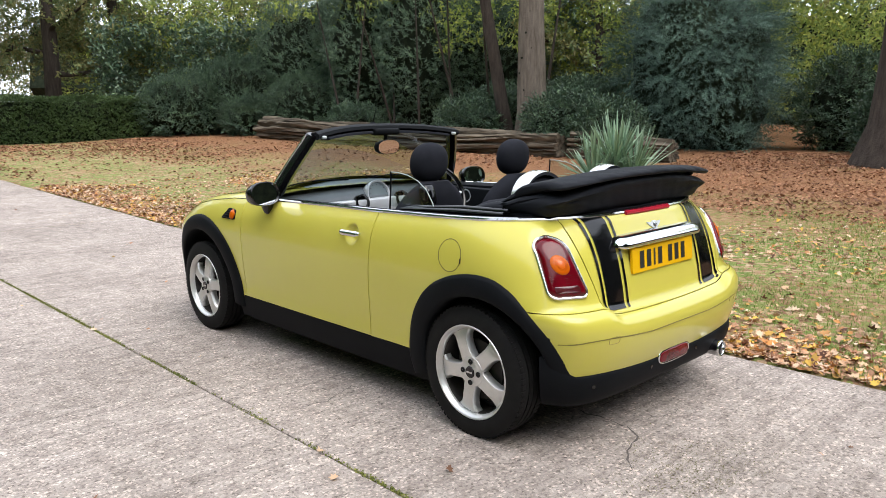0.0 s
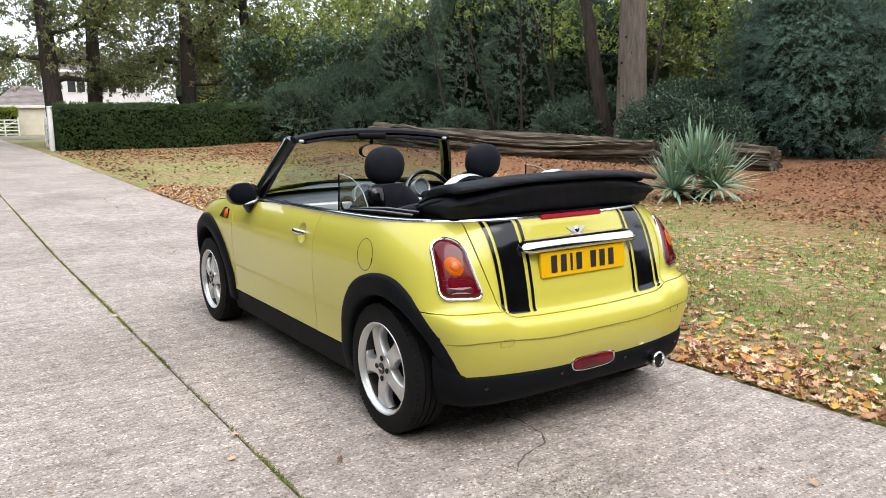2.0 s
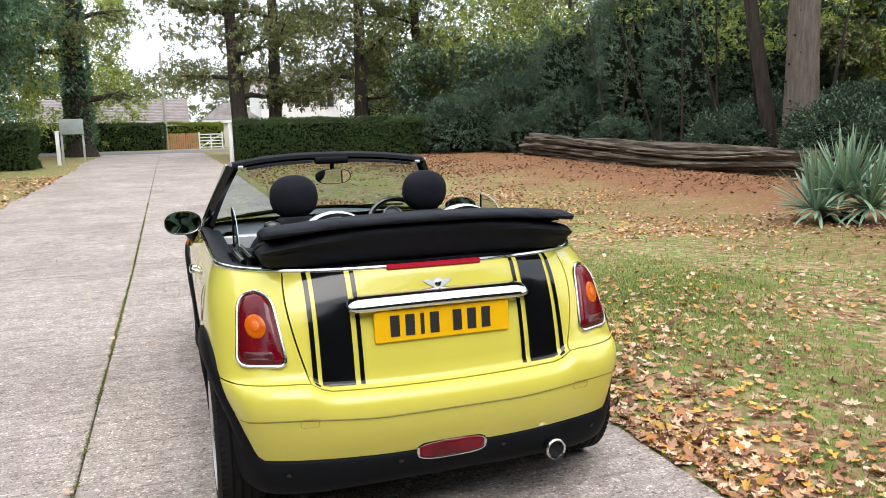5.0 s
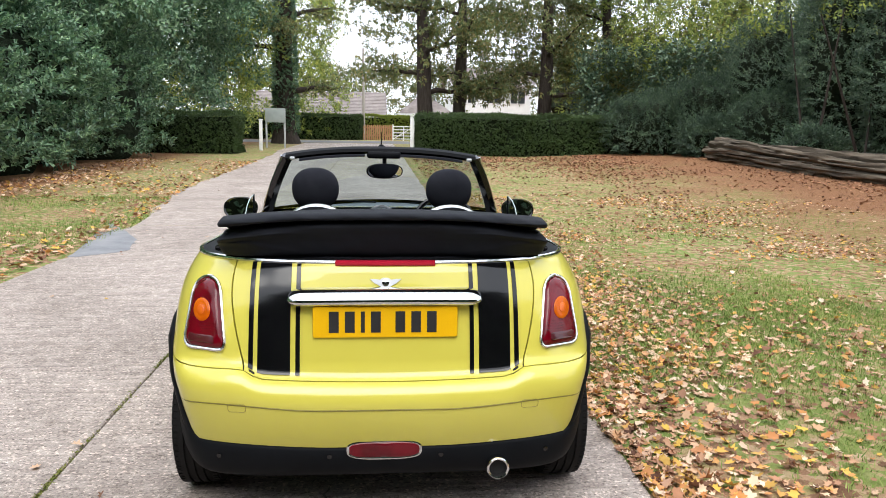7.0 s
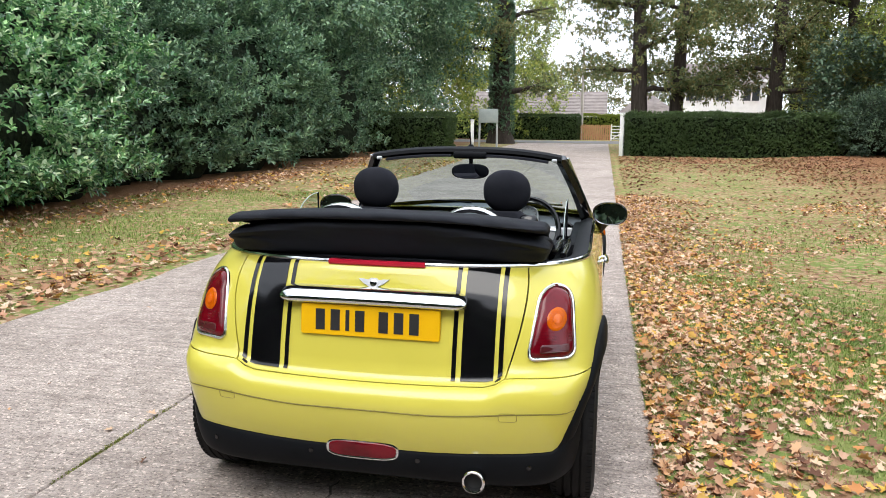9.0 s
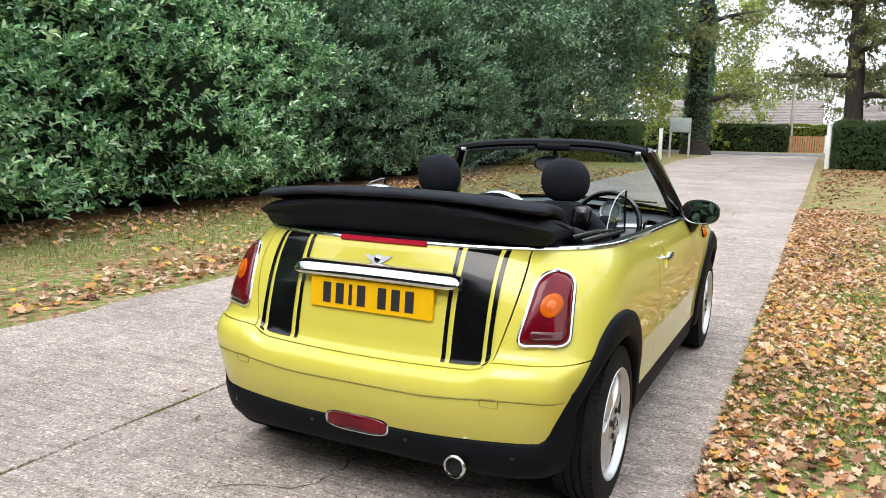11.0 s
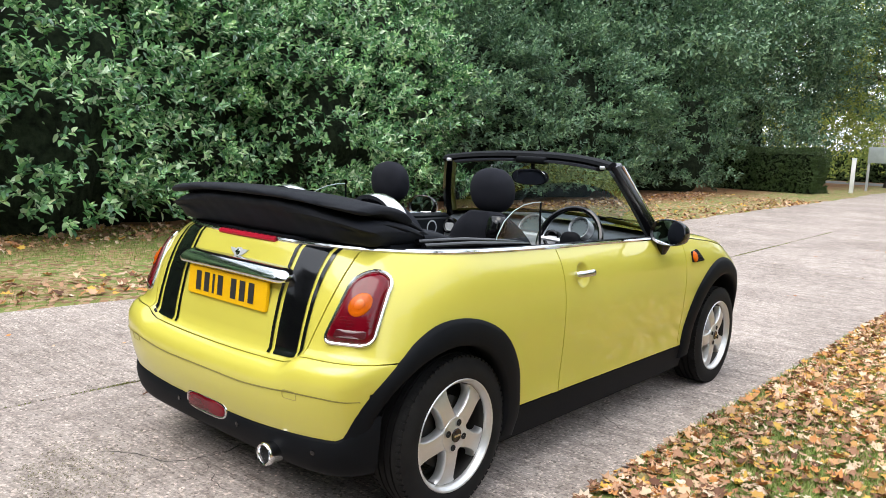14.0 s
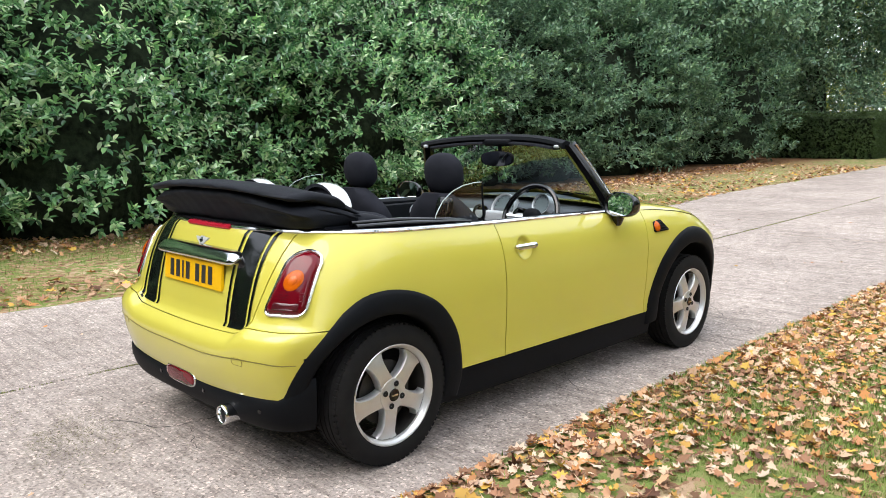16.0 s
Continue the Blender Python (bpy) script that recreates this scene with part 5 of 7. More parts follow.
# dashboard with centre dial, vents, silver panel, wheel
bm = bmesh.new()
rows = []
for x in np.linspace(-0.66, 0.66, 23):
    q = 1 - (x / 0.66) ** 2
    rows.append([(x, 1.62, 0.60), (x, 1.56, 0.70), (x, 1.545, 0.80), (x, 1.56, 0.858 + 0.012 * q), (x, 1.60, 0.884 + 0.020 * q), (x, 1.64 + 0.06 * q, 0.897 + 0.030 * q), (x, 1.655 + 0.15 * q, 0.908 + 0.044 * q), (x, 1.665 + 0.235 * q, 0.900 + 0.050 * q), (x, 1.70 + 0.22 * q, 0.70)])
add_grid(bm, rows, wrap=True, caps=True)
bmesh.ops.recalc_face_normals(bm, faces=bm.faces)
dash = car_part("dashboard", bm, DASH, None, "dark dashboard with a large round centre dial")
bm = bmesh.new()
rows = []
for q in np.linspace(-1, 1, 25):
    low_edge = cowl_point(q * 0.98) + Vector((0, 0.0, -0.010))
    x = low_edge.x
    near_y = 1.66 + 0.22 * max(0.0, 1 - (x / 0.66) ** 2)
    rows.append([Vector((x, near_y - 0.03, 0.892 + 0.045 * max(0.0, 1 - (x / 0.66) ** 2))), Vector((x, (near_y + low_edge.y) / 2, (low_edge.z + 0.90 + 0.045 * max(0.0, 1 - (x / 0.66) ** 2)) / 2)), low_edge])
add_grid(bm, rows)
car_part("scuttle_tray", bm, TRIM, dash)
bm = bmesh.new()
add_box(bm, (-0.64, 1.522, 0.740), (0.64, 1.575, 0.858), 0.012, 3)
car_part("dash_panel", bm, SILVER, dash, "silver dash panel")


def gauge(name, c, r, parent, depth=0.05, tilt=-0.35):
    gm = flat_map(c, (1, 0, 0), (0, -tilt, 1), (0, -1, -tilt))
    bm = bmesh.new()
    rows = [[gm(rr * math.cos(a), rr * math.sin(a), o) for a in np.linspace(0, 2 * math.pi, 36, endpoint=False)] for rr, o in ((r * 1.02, -depth), (r * 1.06, 0.0), (r * 1.02, 0.010), (r * 0.93, 0.006), (r * 0.90, -0.004))]
    add_grid(bm, rows, wrap=True)
    bmesh.ops.recalc_face_normals(bm, faces=bm.faces)
    g = car_part(name, bm, SILVER, parent, "round dial in a silver ring")
    bm = bmesh.new()
    bm.faces.new([bm.verts.new(gm(r * 0.92 * math.cos(a), r * 0.92 * math.sin(a), -0.003)) for a in np.linspace(0, 2 * math.pi, 36, endpoint=False)])
    car_part("dial_face", bm, DIAL, g, smooth=False)
    for k in range(11):
        a = radians(220 - 26 * k)
        bm = bmesh.new()
        d, n = Vector((math.cos(a), math.sin(a))), Vector((-math.sin(a), math.cos(a)))
        bm.faces.new([bm.verts.new(gm(*(d * rr + n * w), 0.0)) for rr, w in ((r * 0.70, -0.003), (r * 0.82, -0.003), (r * 0.82, 0.003), (r * 0.70, 0.003))])
        car_part("dial_mark", bm, INK, g, smooth=False)
    return g


gauge("speedometer", (0.0, 1.560, 0.875), 0.088, dash)
gauge("rev_counter", (0.365, 1.46, 0.925), 0.058, dash)
for x in (-0.58, -0.16, 0.16, 0.58):
    gm = flat_map((x, 1.518, 0.842), (1, 0, 0), (0, 0.2, 1), (0, -1, 0.2))
    bm = bmesh.new()
    rows = [[gm(rr * math.cos(a), rr * math.sin(a), o) for a in np.linspace(0, 2 * math.pi, 24, endpoint=False)] for rr, o in ((0.050, -0.03), (0.050, 0.006), (0.040, 0.008), (0.036, -0.01), (0.001, -0.012))]
    add_grid(bm, rows, wrap=True)
    bmesh.ops.recalc_face_normals(bm, faces=bm.faces)
    car_part("air_vent", bm, GLOSS_BLACK, dash, "round black air vent")
sm = flat_map((0.365, 1.36, 0.862), (1, 0, 0), (0, 0.42, 1), (0, -1, 0.42))
bm = bmesh.new()
ringpts = [sm(0.180 * math.cos(a), 0.180 * math.sin(a), 0) for a in np.linspace(0, 2 * math.pi, 41)]
add_tube(bm, ringpts, 0.015, 8, caps=False)
wheel_ob = car_part("steering_wheel", bm, GLOSS_BLACK, None, "black leather steering wheel with silver spokes")
bm = bmesh.new()
for a in (radians(0), radians(180), radians(255), radians(285)):
    add_tube(bm, [sm(0.05 * math.cos(a), 0.05 * math.sin(a), -0.02), sm(0.17 * math.cos(a), 0.17 * math.sin(a), -0.004)], 0.012, 6)
car_part("spoke", bm, SILVER, wheel_ob)
bm = bmesh.new()
superellipsoid(bm, sm(0, 0, -0.02), (0.062, 0.03, 0.055), 0.8, 0.9)
add_tube(bm, [sm(0, 0, -0.02), (0.365, 1.60, 0.76)], 0.045, 12)
car_part("airbag_cover", bm, TRIM, wheel_ob)
# wipers, aerial
for x0 in (-0.45, 0.12):
    bm = bmesh.new()
    add_tube(bm, [(x0, 1.90, 0.940), (x0 + 0.20, 1.86, 0.962), (x0 + 0.42, 1.83, 0.957)], 0.006, 6)
    car_part("wiper", bm, TRIM)
bm = bmesh.new()
add_tube(bm, [(0.0, 1.60, 1.312), (0.0, 1.60, 1.325)], [0.022, 0.010], 8)
add_tube(bm, [(0.0, 1.60, 1.322), (0.0, 1.565, 1.40)], [0.004, 0.002], 6)
car_part("aerial", bm, TRIM, None, "short roof aerial")
# ---- hedges, shrubs, trees ----
# the palest laurel tone paints the white sky gloss onto some leaves
LAUREL = leaf_mat("laurel_leaf", [(0.048, 0.135, 0.066), (0.105, 0.255, 0.112), (0.200, 0.420, 0.180), (0.37, 0.62, 0.30), (0.70, 0.83, 0.60)], 0.12, 1.0, 0.30, 1.0)
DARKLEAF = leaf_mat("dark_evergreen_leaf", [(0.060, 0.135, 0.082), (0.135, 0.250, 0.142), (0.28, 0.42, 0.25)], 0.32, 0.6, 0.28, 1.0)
# WOODLEAF: evergreen tones lowered, the wood's shade put into the colour
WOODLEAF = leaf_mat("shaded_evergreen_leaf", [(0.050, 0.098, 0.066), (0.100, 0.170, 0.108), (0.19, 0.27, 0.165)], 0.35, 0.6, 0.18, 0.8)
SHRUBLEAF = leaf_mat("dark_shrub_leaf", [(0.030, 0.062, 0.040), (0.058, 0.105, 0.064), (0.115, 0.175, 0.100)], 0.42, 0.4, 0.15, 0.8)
YEWLEAF = leaf_mat("yew_needles", [(0.036, 0.080, 0.066), (0.075, 0.142, 0.115), (0.15, 0.235, 0.19)], 0.45, 0.4, 0.12, 0.8)
PRIVET = leaf_mat("clipped_hedge_leaf", [(0.040, 0.075, 0.026), (0.068, 0.115, 0.038), (0.10, 0.155, 0.05)], 0.45, 0.4, 0.2)
OAKLEAF = leaf_mat("oak_leaf", [(0.10, 0.145, 0.062), (0.145, 0.185, 0.075), (0.20, 0.215, 0.08), (0.26, 0.22, 0.09)], 0.5, 0.35, 0.3)
LIMELEAF = leaf_mat("yellowing_leaf", [(0.19, 0.27, 0.075), (0.31, 0.39, 0.105), (0.50, 0.52, 0.135)], 0.5, 0.3, 0.46, 0.7)
# CORE and SHADE put the gloom inside foliage into their near-black colour
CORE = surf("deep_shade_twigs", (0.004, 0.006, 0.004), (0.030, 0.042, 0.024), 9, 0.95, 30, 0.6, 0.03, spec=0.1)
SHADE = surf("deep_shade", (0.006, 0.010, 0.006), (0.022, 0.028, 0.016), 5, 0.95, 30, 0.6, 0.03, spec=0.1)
BARK = surf("grey_bark", (0.085, 0.070, 0.056), (0.185, 0.155, 0.128), 3, 0.9, 30, 0.7, 0.03, spec=0.2, stretch=(4, 4, 0.7))
DARKBARK = surf("dark_bark", (0.030, 0.024, 0.020), (0.075, 0.06, 0.05), 3, 0.9, 30, 0.7, 0.03, spec=0.2, stretch=(4, 4, 0.7))


def blob_core(centre, radii, seed, material, name, parent, steps=14):
    """Uneven inner mass of twigs that fills a bush, its shade painted near-black."""
    bm = bmesh.new()
    bmesh.ops.create_icosphere(bm, subdivisions=3, radius=1)
    p = np.array([v.co[:] for v in bm.verts])
    r = 1 + 0.16 * lumps(p, seed, 2.0)
    for v, f in zip(bm.verts, r):
        v.co = Vector(centre) + Vector((v.co.x * radii[0] * f, v.co.y * radii[1] * f, v.co.z * radii[2] * f))
    return part(name, bm, material, parent)


def bush(name, label, category, centre, radii, seed, leafmat, count, leaf=0.12, width=0.045, twig=0.35, leaves=9, group="", floor_cut=0.05, up=0.35, core=0.80, boughs=0):
    """A shrub: inner twigs darkened as shade, and leafy sprigs over an uneven surface."""
    rng = np.random.default_rng(seed)
    root = new(name)
    root.location = (centre[0], centre[1], float(ground_z(centre[0], centre[1])))
    tagged(root, label, category, group)
    c = np.array([0, 0, centre[2]])
    d = rng.normal(size=(count, 3))
    d /= np.linalg.norm(d, axis=1, keepdims=True)
    f = (1 + 0.10 * lumps(d, seed, 2.4, 2) + 0.10 * lumps(d, seed + 1, 6.0, 2)) * (1 - 0.16 * rng.random(count) ** 2)
    p = c + d * np.array(radii) * f[:, None]
    if boughs:
        # leaves sit in flat sprays on level boughs, with dark gaps between them
        inner = rng.random(count) < 0.34
        spread_p, spread_d = c + (p - c) * rng.uniform(0.76, 0.96, count)[:, None], d
        pick = rng.integers(0, boughs, count)
        out = d[:boughs].copy()
        out[:, 2] *= 0.25
        out /= np.linalg.norm(out, axis=1, keepdims=True)
        tang = np.stack([-out[:, 1], out[:, 0], out[:, 0] * 0], 1)
        reach = rng.uniform(-0.50, 0.42, count)
        wide = rng.normal(scale=0.30, size=count) * (1.0 - 0.8 * np.clip(reach, 0, 1))
        p = p[:boughs][pick] + out[pick] * reach[:, None] + tang[pick] * wide[:, None]
        p[:, 2] += rng.normal(scale=0.055, size=count) - 0.22 * np.clip(reach, 0, 1) - 0.25 * wide ** 2
        d = out[pick] * 0.8 + np.array([0, 0, 0.45])
        p, d = np.where(inner[:, None], spread_p, p), np.where(inner[:, None], spread_d, d)
    keep = p[:, 2] > floor_cut
    p, d = p[keep], d[keep]
    outs = d / np.array(radii) * np.mean(radii) + np.array([0, 0, up]) + rng.normal(scale=0.35, size=p.shape)
    v, q = sprigs(p, outs, rng, leaves, twig, leaf, width)
    link_arrays("foliage", v, q, leafmat, root)
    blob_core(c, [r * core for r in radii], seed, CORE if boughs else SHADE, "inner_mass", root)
    return root


def box_hedge(name, label, x0, x1, y0, y1, h, seed, leafmat, count, leaf=0.045, width=0.022):
    """A clipped hedge: flat-sided, a little uneven."""
    rng = np.random.default_rng(seed)
    root = new(name)
    cx, cy = (x0 + x1) / 2, (y0 + y1) / 2
    gz = float(ground_z(cx, cy))
    root.location = (cx, cy, gz)
    tagged(root, label, "hedge")
    w, d = (x1 - x0) / 2, (y1 - y0) / 2
    areas = np.array([2 * w * h, 2 * w * h * 0.3, 2 * d * h, 2 * d * h, 4 * w * d])
    side = rng.choice(5, size=count, p=areas / areas.sum())
    a, b = rng.uniform(-1, 1, count), rng.uniform(0, 1, count)
    p = np.zeros((count, 3))
    n = np.zeros((count, 3))
    for k, (axis, sign) in enumerate(((1, -1), (1, 1), (0, -1), (0, 1), (2, 1))):
        m = side == k
        if axis == 1:
            p[m] = np.stack([a[m] * w, np.full(m.sum(), sign * d), b[m] * h], 1)
        elif axis == 0:
            p[m] = np.stack([np.full(m.sum(), sign * w), a[m] * d, b[m] * h], 1)
        else:
            p[m] = np.stack([a[m] * w, (b[m] * 2 - 1) * d, np.full(m.sum(), h)], 1)
        n[m, axis] = sign
    off = 0.07 * lumps(p, seed, 1.6, 3) - 0.10 * rng.random(count) ** 2
    p += n * off[:, None]
    outs = n + rng.normal(scale=0.5, size=p.shape) + np.array([0, 0, 0.3])
    v, q = sprigs(p, outs, rng, 7, 0.12, leaf, width)
    link_arrays("foliage", v, q, leafmat, root)
    # inner box carries the hedge's inner shade as near-black colour
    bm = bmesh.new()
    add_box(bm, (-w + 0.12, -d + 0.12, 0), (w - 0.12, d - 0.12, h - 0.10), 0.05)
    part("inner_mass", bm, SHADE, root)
    return root


def limb(bm, start, end, r0, r1, rng, bends=6, wander=0.06, sides=9):
    a, b = np.array(start, dtype=float), np.array(end, dtype=float)
    L = np.linalg.norm(b - a)
    pts = [a + (b - a) * t for t in np.linspace(0, 1, bends + 1)]
    for p in pts[1:-1]:
        p += rng.normal(scale=wander * L / bends * 1.5, size=3)
    rad = [r0 + (r1 - r0) * t for t in np.linspace(0, 1, bends + 1)]
    add_tube(bm, pts, rad, sides)
    return pts


def tree(name, label, x, y, height, r, seed, barkmat, leafmat, lean=(0, 0), crown=(3.0, 5.0, 9.0), leaves=9000, leaf=0.11, clumps=26, branches=9, first=2.6, group="", flare=1.5, low=None):
    """A tree: tapered trunk with root flare, limbs, and a crown of many leafy clumps with gaps. crown: spread, from, to."""
    rng = np.random.default_rng(seed)
    root = new(name)
    root.location = (x, y, float(ground_z(x, y)) - 0.05)
    tagged(root, label, "tree", group)
    bm = bmesh.new()
    ts = np.linspace(0, 1, 15)
    path, rad = [], []
    for t in ts:
        path.append((lean[0] * t + 0.10 * r * math.sin(5 * t + seed) * 2, lean[1] * t + 0.10 * r * math.cos(4 * t + seed) * 2, height * t))
        rad.append(r * ((1 - 0.62 * t) + (flare - 1) * math.exp(-t * height / 0.35)))
    add_tube(bm, path, rad, 16)
    for v in bm.verts:
        a = math.atan2(v.co.y, v.co.x)
        v.co.x += 0.05 * r * math.sin(5 * a + v.co.z * 0.8)
        v.co.y += 0.05 * r * math.cos(4 * a + v.co.z * 1.1)
    part("trunk", bm, barkmat, root)
    spread, z0, z1 = crown
    tips = []
    for k in range(branches):
        t = first / height + (0.92 - first / height) * (k / max(1, branches - 1))
        i = min(int(t * 14), 13)
        base = np.array(path[i])
        ang = k * 2.4 + rng.uniform(-0.5, 0.5)
        reach = spread * rng.uniform(0.6, 1.0) * (1.1 - 0.55 * t)
        end = base + np.array([math.cos(ang) * reach, math.sin(ang) * reach, rng.uniform(0.1, 1.3)])
        bm = bmesh.new()
        pts = limb(bm, base, end, rad[i] * 0.42, 0.015, rng)
        bough = part("limb", bm, barkmat, root)
        tips += pts[2:]
        for _ in range(2):
            bm = bmesh.new()
            s = pts[rng.integers(2, 5)]
            e2 = s + np.array([math.cos(ang + rng.uniform(-1.2, 1.2)), math.sin(ang + rng.uniform(-1.2, 1.2)), rng.uniform(-0.3, 0.5)]) * reach * 0.45
            tips += limb(bm, s, e2, 0.03, 0.008, rng, 4, sides=5)[1:]
            part("branch", bm, barkmat, bough)
    if leaves:
        tips = np.array(tips)
        extra = np.stack([rng.uniform(-spread, spread, clumps), rng.uniform(-spread, spread, clumps), rng.uniform(z0, z1, clumps)], 1) + np.array([lean[0] * 0.6, lean[1] * 0.6, 0])
        cs = np.concatenate([tips, extra])
        if low is not None:
            cs = cs[cs[:, 2] > low]
        which = rng.integers(0, len(cs), leaves // 7)
        p = cs[which] + rng.normal(scale=(0.42, 0.42, 0.24), size=(len(which), 3)) * rng.uniform(0.5, 1.4, len(which))[:, None]
        outs = rng.normal(size=p.shape) + np.array([0, 0, -0.15])
        v, q = sprigs(p, outs, rng, 7, 0.28, leaf, leaf * 0.5)
        link_arrays("crown", v, q, leafmat, root)
    return root
# ---- planting ----
def leaf_wall(name, label, path, z0, z1, depth, n, seed, mat_, leaf, gaps=0.0, kind="stuff", core=None, category="trees"):
    """A far stand of leafy growth along a line of the plan: many clumps with gaps."""
    rng = np.random.default_rng(seed)
    P = np.array(path, dtype=float)
    seg = np.linalg.norm(np.diff(P, axis=0), axis=1)
    cum = np.concatenate([[0], np.cumsum(seg)])
    L = cum[-1]

    def along(s):
        return np.stack([np.interp(s, cum, P[:, 0]), np.interp(s, cum, P[:, 1])], 1)
    m = n * 2
    s = rng.uniform(0, L, m)
    h = z0 + (z1 - z0) * rng.random(m) ** 0.9
    xy = along(s)
    t = (along(np.minimum(s + 0.5, L)) - along(np.maximum(s - 0.5, 0)))
    t /= np.linalg.norm(t, axis=1, keepdims=True) + 1e-9
    nrm = np.stack([-t[:, 1], t[:, 0]], 1)
    key = np.stack([s, h * 1.3], 1)
    off = depth * 0.5 * lumps(key, seed, 0.55, 3) + rng.normal(scale=depth * 0.18, size=m)
    dens = lumps(key, seed + 7, 0.8, 3)
    keep = dens > gaps * 1.2 - 1.0 + rng.normal(scale=0.25, size=m)
    idx = np.flatnonzero(keep)[:n]
    p = np.stack([xy[idx, 0] + nrm[idx, 0] * off[idx], xy[idx, 1] + nrm[idx, 1] * off[idx], h[idx]], 1)
    p[:, 2] += ground_z(p[:, 0], p[:, 1])
    outs = rng.normal(size=p.shape) + np.array([0, 0, -0.1])
    v, q = sprigs(p, outs, rng, 6, leaf * 2.4, leaf, leaf * 0.48)
    ob = link_arrays(name, v, q, mat_)
    tagged(ob, label, category, kind=kind)
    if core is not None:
        # near-black sheet paints the shade behind the leaves
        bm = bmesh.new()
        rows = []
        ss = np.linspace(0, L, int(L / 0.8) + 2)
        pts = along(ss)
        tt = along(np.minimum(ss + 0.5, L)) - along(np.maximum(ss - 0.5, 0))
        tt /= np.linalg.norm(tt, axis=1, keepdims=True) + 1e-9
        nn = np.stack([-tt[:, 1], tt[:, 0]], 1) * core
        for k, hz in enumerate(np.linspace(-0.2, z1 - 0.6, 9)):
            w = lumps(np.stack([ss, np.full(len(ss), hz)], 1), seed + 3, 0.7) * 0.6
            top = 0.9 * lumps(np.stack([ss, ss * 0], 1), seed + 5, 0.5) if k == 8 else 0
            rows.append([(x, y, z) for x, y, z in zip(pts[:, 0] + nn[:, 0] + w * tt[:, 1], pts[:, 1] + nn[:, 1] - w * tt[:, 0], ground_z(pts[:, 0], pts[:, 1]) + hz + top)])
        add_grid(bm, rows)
        inner = part("inner_shade", bm, SHADE, ob)
    return ob


# laurels along one side of the drive
for k, y in enumerate(np.arange(-5.5, 25, 2.5)):
    near = y < 15
    bush("laurel" if y < 11 else "rhododendron", "tall glossy green cherry laurel beside the drive" if y < 11 else "tall dark green rhododendron beside the drive", "shrub", (-10.6 - 0.4 * math.sin(k * 1.9) + 1.05 * float(1 - smoothstep(y, 4.0, 10.5)), y + 0.4 * math.sin(k * 3.1), 1.75), (2.55 + 0.25 * math.sin(k * 2.7), 2.5, 3.6 + 0.5 * math.sin(k * 2.3)), 40 + k, LAUREL if y < 11 else DARKLEAF, 4100 if near else 2600, 0.128 if near else 0.16, 0.060 if near else 0.070, 0.22 if near else 0.30, 8, "laurel row", floor_cut=0.22, core=0.70, boughs=430 if y < 11 else 230)
# clipped hedges by the gateway
box_hedge("clipped_hedge", "dark clipped evergreen hedge by the gateway", 1.75, 10.5, 28.6, 30.4, 1.62, 5, PRIVET, 11000, 0.065, 0.032)
box_hedge("clipped_hedge", "dark clipped hedge at the end of the laurels", -9.5, -5.6, 28.2, 30.0, 1.55, 6, PRIVET, 5000, 0.065, 0.032)
# shrubs from the hedge to behind the log
SHRUBS = ((11.6, 28.2, 2.3, 1.9), (13.6, 27.4, 2.9, 2.1), (15.8, 25.8, 5.4, 2.3), (12.8, 25.4, 1.3, 1.2), (14.2, 23.6, 2.2, 1.6), (16.4, 22.0, 7.4, 2.4), (17.1, 19.2, 6.6, 2.2), (17.8, 17.0, 4.9, 2.0), (18.6, 24.5, 8.0, 2.4), (13.3, 19.4, 1.0, 0.8), (14.6, 13.6, 1.5, 1.2), (13.0, 13.4, 1.2, 0.9), (13.2, 10.0, 1.35, 1.0), (14.8, 11.0, 1.7, 1.2), (12.9, 8.6, 1.1, 0.8), (19.5, 1.4, 3.2, 1.6), (18.8, -1.6, 3.0, 1.8), (16.3, 3.0, 1.5, 1.0), (18.0, 4.6, 2.3, 1.3))
for k, (x, y, h, r) in enumerate(SHRUBS):
    big = h > 2
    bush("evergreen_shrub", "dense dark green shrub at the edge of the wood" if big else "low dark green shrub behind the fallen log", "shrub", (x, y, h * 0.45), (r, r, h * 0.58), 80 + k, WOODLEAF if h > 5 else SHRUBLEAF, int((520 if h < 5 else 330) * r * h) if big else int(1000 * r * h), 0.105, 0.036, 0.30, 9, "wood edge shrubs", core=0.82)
bush("yew", "broad dark feathery yew standing behind the yucca", "tree", (16.45, 8.15, 1.75), (2.05, 2.1, 3.1), 140, YEWLEAF, 8000, 0.080, 0.016, 0.40, 15, core=0.84, up=-0.5, boughs=460)
# trees
bigtree = tree("tree", "tall straight grey trunk marked with dark knots", 13.3, 11.5, 15, 0.42, 21, BARK, LIMELEAF, (0.25, 0.1), (4.0, 5.5, 13), 6000, first=7.0, flare=1.25)
for k, (z, a) in enumerate(((1.65, 2.3), (1.95, 3.1), (2.5, 2.1), (3.0, 3.3), (3.15, 2.4), (3.7, 2.75), (2.1, 1.9), (2.75, 2.85), (3.4, 3.05), (1.3, 2.7))):
    bm = bmesh.new()
    rr = 0.40 * (1 - 0.62 * z / 15)
    m = Matrix.Rotation(a + 1.2, 4, "Z") @ Matrix.Translation((rr, 0, z))
    bmesh.ops.create_icosphere(bm, subdivisions=2, radius=1, matrix=m @ Matrix.Diagonal((0.022, 0.022 + 0.006 * (k % 3), 0.030 + 0.008 * (k % 2), 1)))
    part("knot", bm, CORE, bigtree)
tree("tree", "slim leaning trunk beside the large one", 13.62, 12.42, 9, 0.21, 25, DARKBARK, LIMELEAF, (-1.6, 0.8), (2.0, 4.5, 9), 1500, first=4.5, flare=1.1)
